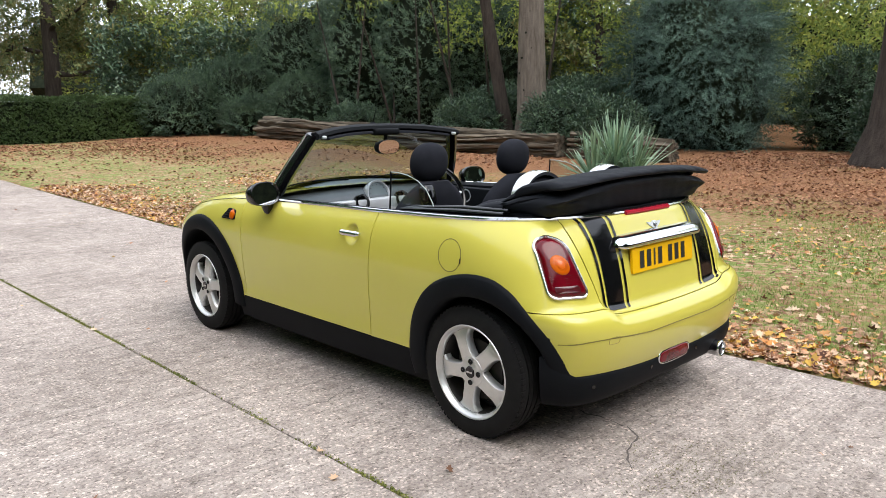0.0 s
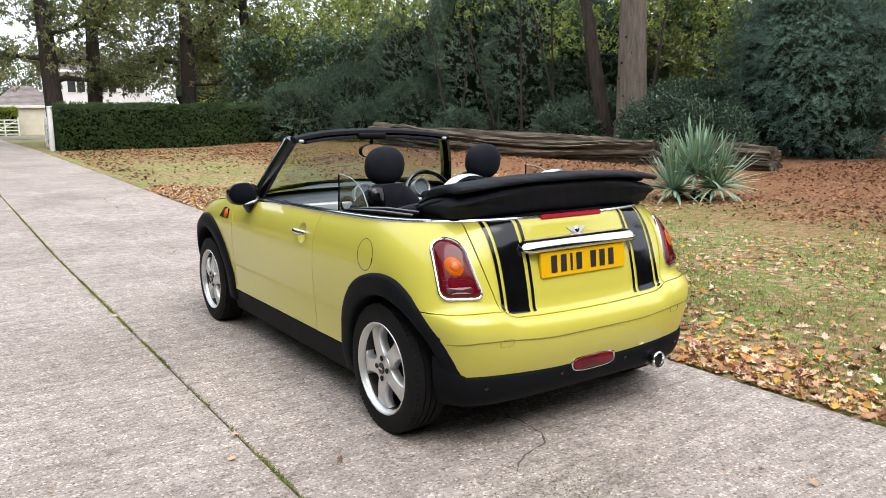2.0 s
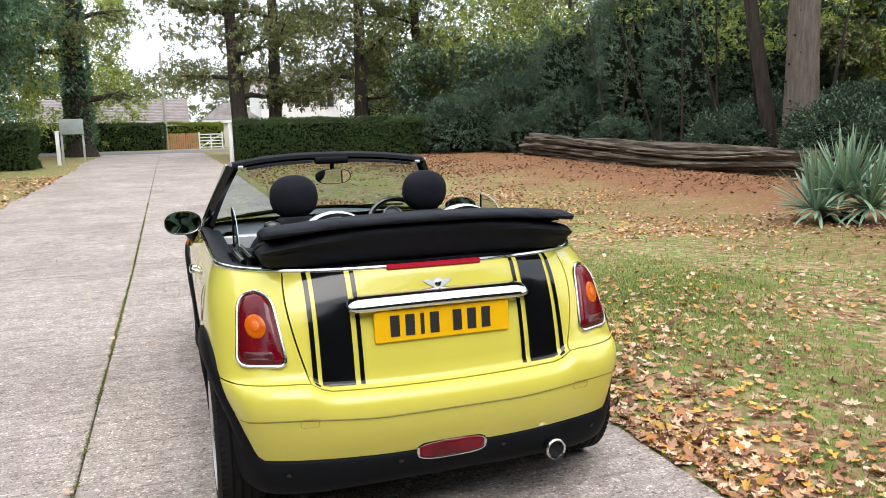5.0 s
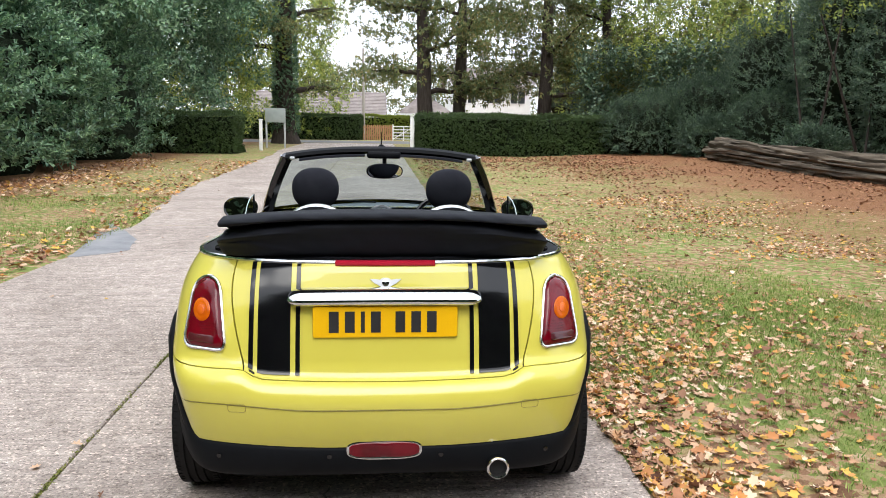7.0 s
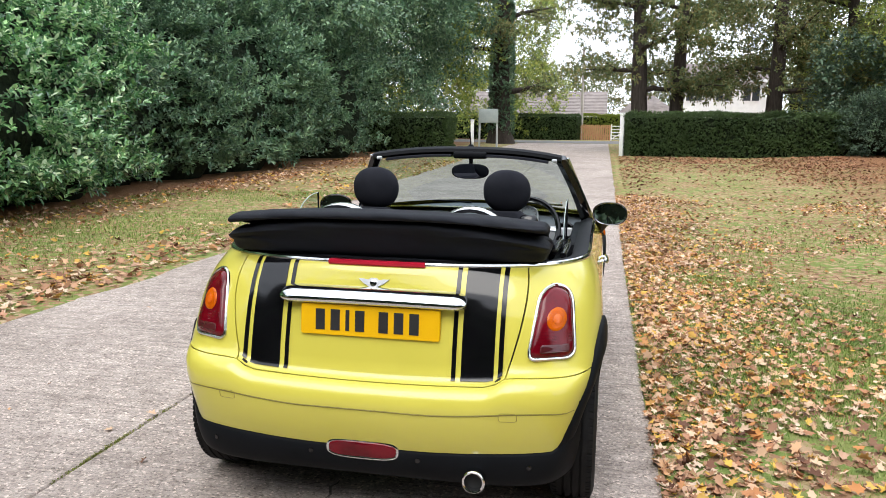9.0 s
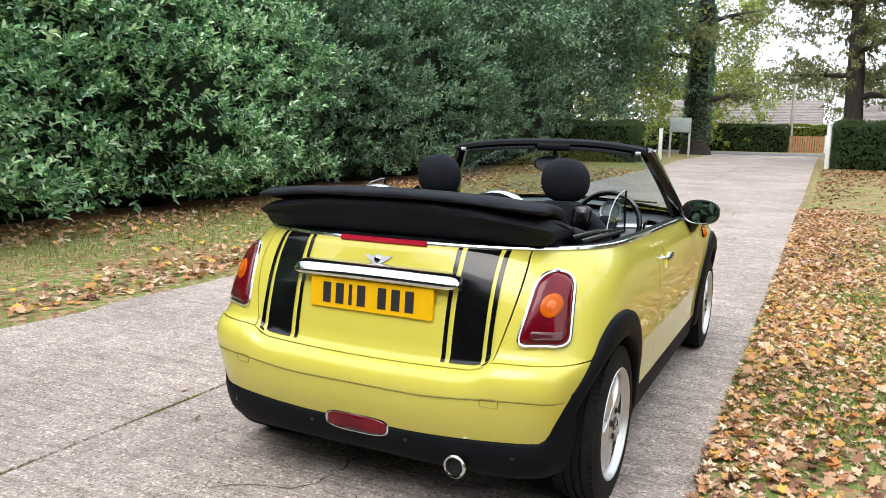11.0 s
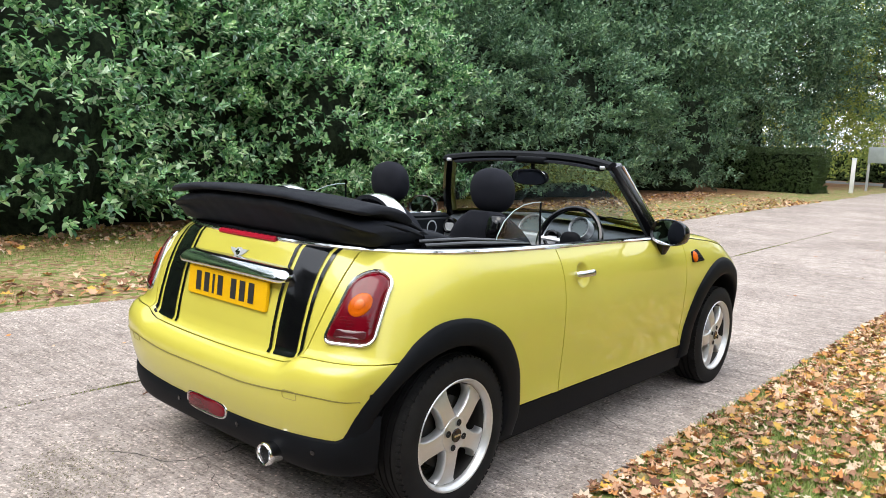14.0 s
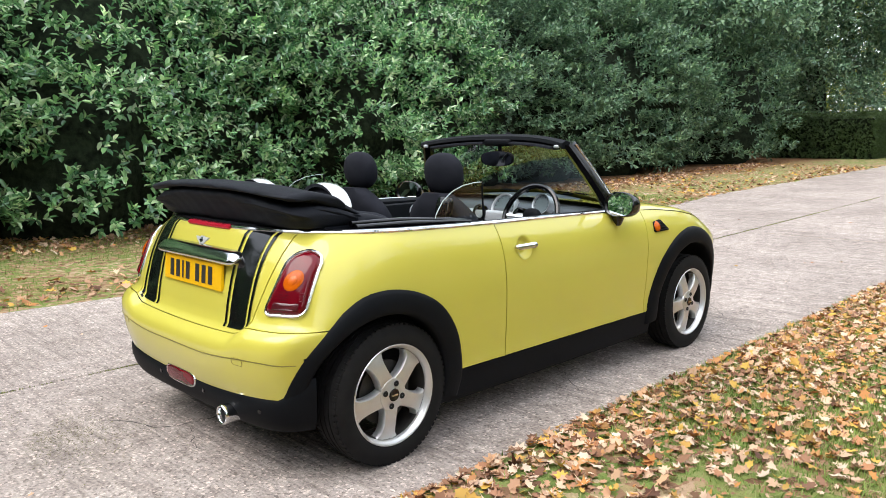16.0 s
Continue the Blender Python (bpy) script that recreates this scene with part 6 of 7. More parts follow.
tree("tree", "broad brown trunk with spreading roots", 13.6, 2.5, 12, 0.47, 26, DARKBARK, OAKLEAF, (0.2, 0), (4.5, 3.2, 10), 3500, first=3.0, flare=1.6)
ivy_tree = tree("tree", "large ivy-clad oak by the gateway", -5.4, 44, 15, 0.62, 22, DARKBARK, OAKLEAF, (0.2, 0), (5.5, 4.6, 13), 8000, leaf=0.16, first=4.2)
_r = np.random.default_rng(5)
_n = 1500
_a, _z = _r.uniform(0, 6.283, _n), _r.uniform(0.6, 8.5, _n)
_p = np.stack([np.cos(_a) * (0.66 - 0.02 * _z), np.sin(_a) * (0.66 - 0.02 * _z), _z], 1)
_v, _q = sprigs(_p, np.stack([np.cos(_a), np.sin(_a), _a * 0 + 0.2], 1), _r, 6, 0.18, 0.11, 0.09)
link_arrays("ivy", _v, _q, DARKLEAF, ivy_tree)
for k, (x, y, r, lx) in enumerate(((2.55, 34, 0.40, -0.9), (3.95, 34, 0.33, 0.2), (8.4, 35.5, 0.38, 0.3), (12.2, 37, 0.34, -0.3))):
    tree("tree", "oak with thinning brownish green leaves behind the clipped hedge", x, y, 13, r, 30 + k, DARKBARK, OAKLEAF, (lx, 0), (5.0, 2.8, 12), 17000, leaf=0.16, first=2.8, group="oaks behind the hedge", clumps=60)
for k, (x, y, h) in enumerate(((17.5, 30, 10), (22, 24, 11), (24, 17, 12), (23, 11, 12), (25, 3, 12), (21, 36, 12), (19.5, 13.5, 10))):
    tree("tree", "slender woodland tree with yellowing leaves", x, y, h, 0.16 + 0.03 * (k % 3), 50 + k, DARKBARK, LIMELEAF if k % 2 else OAKLEAF, (0.5 * math.sin(k * 2.0), 0), (3.6, 1.6, 10), 9000, leaf=0.16, first=2.0, group="woodland trees", clumps=40)
_r = np.random.default_rng(8)
for k in range(9):
    y = 12.8 + 1.05 * k + _r.uniform(-0.2, 0.2)
    tree("sapling", "thin bare stem in the shade of the wood", 14.3 + _r.uniform(-0.5, 1.0), y, _r.uniform(4, 6), _r.uniform(0.035, 0.07), 70 + k, DARKBARK, OAKLEAF, (_r.uniform(-2.2, 1.0), _r.uniform(-2.0, 2.2)), (1.0, 3, 5), 0, branches=0, first=2.2, group="bare stems", flare=1.1)
# stands of wood all round
leaf_wall("overhanging_foliage", "dark boughs hanging over the far shrubs", [(-12.0, 9), (-11.0, 18), (-9.5, 27), (-8.0, 36), (-6.6, 43)], 3.6, 11.0, 3.0, 7000, 9, DARKLEAF, 0.22)
leaf_wall("overhanging_foliage", "light green sprays hanging at the edge of the wood", [(11.0, 31), (13.0, 28), (14.6, 23), (15.0, 18)], 4.2, 9.0, 2.4, 1500, 10, LIMELEAF, 0.15, 0.5)
leaf_wall("overhanging_foliage", "brownish green oak foliage closing the view behind the hedge", [(5.5, 41), (12, 39), (18, 34)], 2.6, 12.5, 3.0, 4200, 15, OAKLEAF, 0.2, 0.1)
leaf_wall("overhanging_foliage", "dark green boughs near the ivy-clad oak", [(-8.6, 32), (-7.6, 37)], 2.0, 12.0, 2.0, 1900, 12, DARKLEAF, 0.2, 0.1)
leaf_wall("overhanging_foliage", "yellowing boughs beside the ivy-clad oak", [(-7.4, 38), (-6.0, 42.5)], 3.0, 12.0, 2.0, 650, 13, LIMELEAF, 0.2, 0.3)
leaf_wall("overhanging_foliage", "yellow-green sprays lit from behind beside the grey trunk", [(19.0, 15.5), (20.0, 9.5), (19.5, 4.0)], 2.0, 9.5, 2.4, 2600, 16, LIMELEAF, 0.16, 0.3)
leaf_wall("overhanging_foliage", "light yellow-green sprays among the bare stems", [(15.4, 17.2), (15.6, 14.6), (15.2, 12.4)], 2.8, 8.5, 1.6, 620, 18, LIMELEAF, 0.13, 0.55)
leaf_wall("overhanging_foliage", "light green sprays between the grey trunk and the yew", [(15.2, 11.0), (15.6, 9.6)], 1.9, 7.0, 1.2, 300, 19, LIMELEAF, 0.12, 0.45)
leaf_wall("overhanging_foliage", "green sprays hanging past the yew", [(18.2, 5.6), (18.6, 3.2), (18.6, 0.5)], 2.2, 7.0, 1.6, 620, 20, LIMELEAF, 0.14, 0.45)
leaf_wall("wood", "dark evergreen trees standing behind the laurels", [(-14.5, -14), (-14.2, 12), (-13.5, 28), (-12.0, 46)], 0.2, 12, 3.0, 9000, 1, DARKLEAF, 0.24, core=1.6)
leaf_wall("wood", "yellow-green trees beyond the gateway oak", [(-15, 47), (-10, 50), (-7.0, 55), (-3.5, 60)], 0.5, 12, 3.0, 4600, 2, LIMELEAF, 0.24, 0.15)
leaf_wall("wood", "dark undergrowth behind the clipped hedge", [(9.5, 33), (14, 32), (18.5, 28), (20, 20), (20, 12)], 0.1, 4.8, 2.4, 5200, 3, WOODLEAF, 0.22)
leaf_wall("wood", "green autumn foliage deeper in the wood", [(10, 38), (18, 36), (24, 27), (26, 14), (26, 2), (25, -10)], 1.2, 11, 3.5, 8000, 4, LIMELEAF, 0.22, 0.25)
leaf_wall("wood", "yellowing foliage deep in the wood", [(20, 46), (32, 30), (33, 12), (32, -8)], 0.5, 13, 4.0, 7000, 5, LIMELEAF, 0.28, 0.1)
# the run of this wood at negative y is unseen, added to block low sky
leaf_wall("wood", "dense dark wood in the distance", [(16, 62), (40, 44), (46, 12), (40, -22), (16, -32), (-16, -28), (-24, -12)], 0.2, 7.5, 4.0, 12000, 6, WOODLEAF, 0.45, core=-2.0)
# unseen stand behind the viewpoint, added to darken the car's reflections
leaf_wall("wood", "unseen dark trees behind the lawn, added for dark reflections", [(13, -12), (6, -17), (-4, -18), (-12, -14)], 0.2, 11.0, 3.5, 5200, 14, WOODLEAF, 0.42, core=-1.8)
leaf_wall("far_trees", "pale distant trees behind the bungalow", [(-30, 92), (-10, 96), (6, 94), (26, 84)], 0.5, 9.0, 6.0, 5200, 7, OAKLEAF, 0.40, 0.2)
# ---- gateway, lane and houses beyond ----
WHITE = surf("white_paint", (0.70, 0.70, 0.68), (0.80, 0.80, 0.78), 3, 0.5, 60, 0.15, 0.003)
TIMBER = surf("orange_timber", (0.34, 0.17, 0.08), (0.45, 0.25, 0.13), 4, 0.75, 40, 0.3, 0.004, stretch=(2, 2, 0.4))
ROOFTILE = surf("brown_roof_tile", (0.16, 0.135, 0.125), (0.26, 0.225, 0.21), 2, 0.85, 20, 0.4, 0.02)
BRICK = surf("red_brick", (0.32, 0.15, 0.10), (0.42, 0.21, 0.14), 5, 0.85, 30, 0.4, 0.01)
RENDERED = surf("cream_render", (0.62, 0.57, 0.47), (0.72, 0.67, 0.57), 2, 0.85, 40, 0.2, 0.005)
WINDOW = surf("dark_window_pane", (0.03, 0.035, 0.04), (0.06, 0.065, 0.07), 2, 0.08, 50, 0.0)
LIMEHEDGE = leaf_mat("lime_hedge_leaf", [(0.14, 0.20, 0.03), (0.22, 0.28, 0.04), (0.30, 0.33, 0.06)], 0.5, 0.3, 0.3)


def post(x, y, h, w, label):
    bm = bmesh.new()
    z = float(ground_z(x, y))
    add_box(bm, (x - w / 2, y - w / 2, z - 0.1), (x + w / 2, y + w / 2, z + h), 0.012)
    add_box(bm, (x - w * 0.62, y - w * 0.62, z + h), (x + w * 0.62, y + w * 0.62, z + h + 0.05), 0.015)
    return tagged(part("gate_post", bm, WHITE, None), label, "gate post", "gate posts")


post(1.50, 28.9, 1.60, 0.16, "white painted gate post against the hedge")
post(-5.15, 32.0, 1.35, 0.14, "white painted gate post on the grass verge")


def five_bar(x0, x1, y0, y1, h, material, label, bars=5, name="field_gate"):
    root = new(name)
    z = float(ground_z(x0, y0))
    tagged(root, label, "gate")
    a, b = Vector((x0, y0, z)), Vector((x1, y1, z))
    for k in range(bars):
        bm = bmesh.new()
        up = Vector((0, 0, 0.12 + (h - 0.15) * k / (bars - 1)))
        add_tube(bm, [a + up, b + up], 0.035, 4)
        part("bar", bm, material, root, smooth=False)
    for t in (0.0, 0.5, 1.0):
        bm = bmesh.new()
        p = a.lerp(b, t)
        add_tube(bm, [p, p + Vector((0, 0, h + (0.15 if t != 0.5 else 0)))], 0.05, 4)
        part("stile", bm, material, root, smooth=False)
    bm = bmesh.new()
    add_tube(bm, [a + Vector((0, 0, 0.1)), b + Vector((0, 0, h))], 0.03, 4)
    part("brace", bm, material, root, smooth=False)
    return root


five_bar(1.58, 1.72, 29.1, 32.2, 1.25, WHITE, "white five-bar gate swung open along the hedge")
five_bar(1.35, 3.0, 57.0, 57.0, 1.1, WHITE, "white five-bar gate across the lane")
# pale timber palings beside it
fence = new("paling_fence")
tagged(fence, "low orange timber paling fence across the lane", "fence")
for k in range(15):
    bm = bmesh.new()
    x = -1.0 + 0.155 * k
    z = float(ground_z(x, 57))
    add_box(bm, (x, 56.98, z), (x + 0.11, 57.01, z + 1.15 + 0.02 * (k % 3)))
    part("paling", bm, TIMBER, fence, smooth=False)
for hz in (0.35, 0.95):
    bm = bmesh.new()
    add_box(bm, (-1.05, 57.015, float(ground_z(0, 57)) + hz), (1.3, 57.06, float(ground_z(0, 57)) + hz + 0.08))
    part("rail", bm, TIMBER, fence, smooth=False)
# notice board on two posts
board = new("notice_board")
tagged(board, "blank grey-green notice board on two pale posts", "sign")
zb = float(ground_z(-5.2, 36))
for x in (-5.45, -4.55):
    bm = bmesh.new()
    add_box(bm, (x - 0.045, 35.95, zb - 0.1), (x + 0.045, 36.05, zb + 1.95), 0.01)
    part("post", bm, surf("weathered_paint", (0.35, 0.36, 0.36), (0.46, 0.47, 0.47), 3, 0.6, 60, 0.1), board)
bm = bmesh.new()
add_box(bm, (-5.50, 35.90, zb + 1.25), (-4.50, 35.95, zb + 1.95), 0.015)
part("panel", bm, surf("pale_green_board", (0.26, 0.30, 0.28), (0.34, 0.38, 0.36), 3, 0.6, 60, 0.1), board)
box_hedge("lane_hedge", "green clipped hedge across the lane", -12.5, -1.1, 56.5, 58.0, 1.85, 15, PRIVET, 5000, 0.10, 0.05)
box_hedge("garden_hedge", "bright lime green hedge by the bungalow", -1.0, 3.2, 60.5, 61.8, 1.9, 16, LIMEHEDGE, 2200, 0.11, 0.06)


def house(name, label, x0, x1, y0, y1, eave, ridge, wallmat, roofmat, hip=0.0, axis="x", windows=(), door=None, over=0.4):
    """A small house: walls, a tiled roof with courses, windows with frames."""
    root = new(name)
    g = float(ground_z((x0 + x1) / 2, y0))
    tagged(root, label, "house")
    bm = bmesh.new()
    add_box(bm, (x0, y0, g - 0.3), (x1, y1, g + eave))
    if axis == "x" and hip == 0:
        for x in (x0, x1):
            add_grid(bm, [[(x, y0, g + eave), (x, y1, g + eave)], [(x, (y0 + y1) / 2 - 0.01, g + ridge - 0.15), (x, (y0 + y1) / 2 + 0.01, g + ridge - 0.15)]])
    part("wall", bm, wallmat, root, smooth=False)
    bm = bmesh.new()
    ym = (y0 + y1) / 2
    n = 16
    for s in (-1, 1):
        rows = []
        for k in range(n + 1):
            t = k / n
            y = (y0 - over if s < 0 else y1 + over) * (1 - t) + ym * t
            z = g + eave - 0.12 + (ridge - eave + 0.12) * t
            ins = hip * t
            rows.append([(x0 - over + ins * (x1 - x0), y, z), (x1 + over - ins * (x1 - x0), y, z)])
            if k < n:
                rows.append([(x0 - over + ins * (x1 - x0), y, z + 0.03), (x1 + over - ins * (x1 - x0), y, z + 0.03)])
        add_grid(bm, rows)
    if hip:
        for sx in (-1, 1):
            xa = x0 - over if sx < 0 else x1 + over
            xb = x0 - over + hip * (x1 - x0) if sx < 0 else x1 + over - hip * (x1 - x0)
            v = [bm.verts.new(p) for p in ((xa, y0 - over, g + eave - 0.12), (xa, y1 + over, g + eave - 0.12), (xb, ym, g + ridge))]
            bm.faces.new(v)
    part("roof", bm, roofmat, root, smooth=False)
    bm = bmesh.new()
    add_box(bm, (x0 - over, y0 - over - 0.03, g + eave - 0.30), (x1 + over, y0 - over, g + eave - 0.10))
    part("fascia", bm, WHITE, root, smooth=False)
    for wx, wz, ww, wh in windows:
        bm = bmesh.new()
        add_box(bm, (wx - ww / 2, y0 - 0.05, g + wz), (wx + ww / 2, y0 + 0.03, g + wz + wh))
        win = part("window", bm, WHITE, root, smooth=False)
        for k in (0, 1):
            bm = bmesh.new()
            xa = wx - ww / 2 + 0.06 + k * ww / 2
            add_box(bm, (xa, y0 - 0.065, g + wz + 0.06), (xa + ww / 2 - 0.12, y0 - 0.04, g + wz + wh - 0.06))
            part("pane", bm, WINDOW, win, smooth=False)
    if door:
        bm = bmesh.new()
        add_box(bm, (door[0], y0 - 0.06, g), (door[1], y0 + 0.02, g + door[2]), 0.02)
        part("garage_door", bm, RENDERED, root, smooth=False)
    return root


house("bungalow", "brick bungalow with a brown tiled roof", -11.0, 0.6, 66, 74, 2.2, 4.3, BRICK, ROOFTILE, windows=((-8.5, 0.9, 2.0, 1.2), (-4.0, 0.9, 2.0, 1.2), (-1.2, 0.9, 1.2, 1.2)))
house("garage", "cream garage with a hipped tiled roof", 2.1, 6.4, 62, 68, 2.3, 3.7, RENDERED, ROOFTILE, hip=0.42, door=(2.5, 5.6, 2.0), over=0.25)
house("white_house", "white rendered house seen between the oaks", 7.0, 14.0, 66, 75, 5.0, 6.6, WHITE, ROOFTILE, windows=((8.2, 3.1, 1.4, 1.3), (10.6, 3.1, 1.4, 1.3), (12.8, 3.1, 1.4, 1.3), (8.2, 0.9, 1.4, 1.3), (10.6, 0.9, 1.4, 1.3)))
bm = bmesh.new()
zp = float(ground_z(-0.9, 59))
add_tube(bm, [(-0.95, 59, zp - 0.3), (-0.98, 59, zp + 7.2)], [0.13, 0.09], 10)
pole = part("telegraph_pole", bm, surf("pale_pole", (0.32, 0.29, 0.26), (0.42, 0.39, 0.35), 3, 0.8, 40, 0.3), None)
tagged(pole, "pale wooden telegraph pole by the lane", "pole")
# ---- fallen log, yucca ----
LOGWOOD = surf("weathered_log", (0.022, 0.018, 0.014), (0.22, 0.18, 0.135), 2.2, 0.9, 45, 0.7, 0.03, spec=0.2, stretch=(3.0, 0.35, 5.0))


def fallen_log(path, radius, seed, label):
    """A weathered trunk lying on the ground, with deep splits along the grain."""
    rng = np.random.default_rng(seed)
    P = np.array(path, dtype=float)
    cum = np.concatenate([[0], np.cumsum(np.linalg.norm(np.diff(P, axis=0), axis=1))])
    n, sides = int(cum[-1] / 0.09), 72
    s = np.linspace(0, cum[-1], n)
    ph = rng.uniform(0, 6.28, 6)
    rows = []
    for sv in s:
        x, y = np.interp(sv, cum, P[:, 0]), np.interp(sv, cum, P[:, 1])
        r = radius * (1 - 0.22 * sv / cum[-1])
        z = float(ground_z(x, y)) + r * 0.80
        ring = []
        for k in range(sides):
            a = 2 * math.pi * k / sides
            w = a + 0.25 * math.sin(sv * 0.45 + ph[0])
            split = 0.24 * max(0, math.sin(7 * w + 0.6 * math.sin(sv * 0.9 + ph[1]))) ** 4 + 0.18 * max(0, math.sin(13 * w + 0.9 * math.sin(sv * 0.6 + ph[2]))) ** 6
            lump = 0.07 * math.sin(3 * w + sv * 0.7 + ph[3]) + 0.05 * math.sin(2 * w - sv * 1.3 + ph[4]) + 0.035 * math.sin(19 * w + sv * 2.1) + 0.04 * math.sin(sv * 3.1 + 5 * w) * math.sin(sv * 1.7) + 0.03 * math.sin(31 * w + sv * 4.3) * math.sin(sv * 2.3 + 3 * w) - 0.10 * max(0.0, math.sin(sv * 1.1 + 2 * w + ph[5])) ** 8
            q = r * (1 + lump - split * 1.6)
            ring.append((x + q * math.cos(a), y, z + q * math.sin(a)))
        rows.append(ring)
    bm = bmesh.new()
    vs = add_grid(bm, rows, wrap=True)
    for end in (vs[0], vs[-1]):
        c = sum((v.co for v in end), Vector()) / len(end)
        m = bm.verts.new(c + Vector((0, 0.06, 0)))
        for k in range(sides):
            bm.faces.new((end[k], end[(k + 1) % sides], m))
    bmesh.ops.recalc_face_normals(bm, faces=bm.faces)
    return tagged(part("fallen_log", bm, LOGWOOD, None, angle=50), label, "log")


fallen_log([(12.1, 23.4), (11.75, 18.5), (11.7, 14.0), (12.1, 9.4)], 0.43, 3, "long weathered fallen trunk with deep splits")
fallen_log([(12.2, 9.1), (12.4, 7.6), (12.5, 6.6)], 0.36, 5, "short weathered log end beyond the yucca")

YUCCA = leaf_mat("yucca_blade", [(0.12, 0.21, 0.14), (0.25, 0.37, 0.26), (0.50, 0.60, 0.45)], 0.4, 0.5, 0.15)
yucca = new("yucca")
yucca.location = (8.0, 5.15, float(ground_z(8.0, 5.15)))
tagged(yucca, "large spiky grey-green yucca on the lawn", "plant")


def yucca_blade(k, rng, base, out, rise, length, width):
    """One stiff sword leaf, folded along its midrib."""
    bm = bmesh.new()
    side = Vector((-out.y, out.x, 0))
    d = (out * (1 - rise) + Vector((0, 0, rise))).normalized()
    rows = []
    for t in np.linspace(0, 1, 6):
        c = base + d * length * t + Vector((0, 0, -0.20 * length * t ** 3 * (1 - rise) ** 1.5))
        w = width * (0.5 + 0.9 * t) * (1 - t) ** 0.6 if t < 1 else 0.001
        up = side.cross(d)
        rows.append([c - side * w + up * w * 0.4, c, c + side * w + up * w * 0.4])
    add_grid(bm, rows)
    return part("blade", bm, YUCCA, yucca)


_r = np.random.default_rng(17)
for k in range(300):  # most blades stand up and out, the lowest droop to the ground
    a = _r.uniform(0, 6.283)
    head = Vector([(0.03, 0.0, 0.44), (0.24, -0.22, 0.22), (-0.26, 0.20, 0.18)][k % 3])
    tilt = _r.uniform(-0.25, 1.42)
    rise = math.sin(tilt) / (abs(math.sin(tilt)) + math.cos(tilt))
    out = Vector((math.cos(a), math.sin(a), 0))
    yucca_blade(k, _r, head + out * 0.05, out, rise, _r.uniform(0.74, 1.02) * (0.66 + 0.36 * max(0.0, math.sin(tilt))), _r.uniform(0.034, 0.050))
bm = bmesh.new()
for _h in ((0.03, 0.0), (0.20, -0.20), (-0.22, 0.18)):
    add_tube(bm, [(_h[0] * 0.5, _h[1] * 0.5, -0.05), (_h[0], _h[1], 0.18)], [0.075, 0.05], 10)
part("stem", bm, DARKBARK, yucca)

# ---- grass blades, fallen leaves, moss ----
LITTER = leaf_mat("fallen_leaf", [(0.09, 0.040, 0.026), (0.32, 0.165, 0.100), (0.52, 0.32, 0.205), (0.68, 0.50, 0.37), (0.54, 0.235, 0.07), (0.38, 0.185, 0.110), (0.72, 0.58, 0.46), (0.50, 0.29, 0.18), (0.18, 0.080, 0.050), (0.66, 0.42, 0.08), (0.44, 0.21, 0.10)], 0.7, 0.25, 0.12)
# darker and redder than the litter along the drive
WOODLITTER = leaf_mat("dark_reddish_leaf", [(0.10, 0.046, 0.030), (0.21, 0.098, 0.058), (0.31, 0.155, 0.092), (0.40, 0.22, 0.135), (0.26, 0.12, 0.065)], 0.75, 0.2, 0.08)
BLADES = leaf_mat("grass_blade", [(0.10, 0.175, 0.03), (0.17, 0.265, 0.055), (0.26, 0.34, 0.09), (0.38, 0.35, 0.16)], 0.6, 0.25, 0.25)
MOSS = leaf_mat("joint_moss", [(0.09, 0.11, 0.03), (0.17, 0.19, 0.055), (0.26, 0.26, 0.09)], 0.9, 0.1, 0.0)


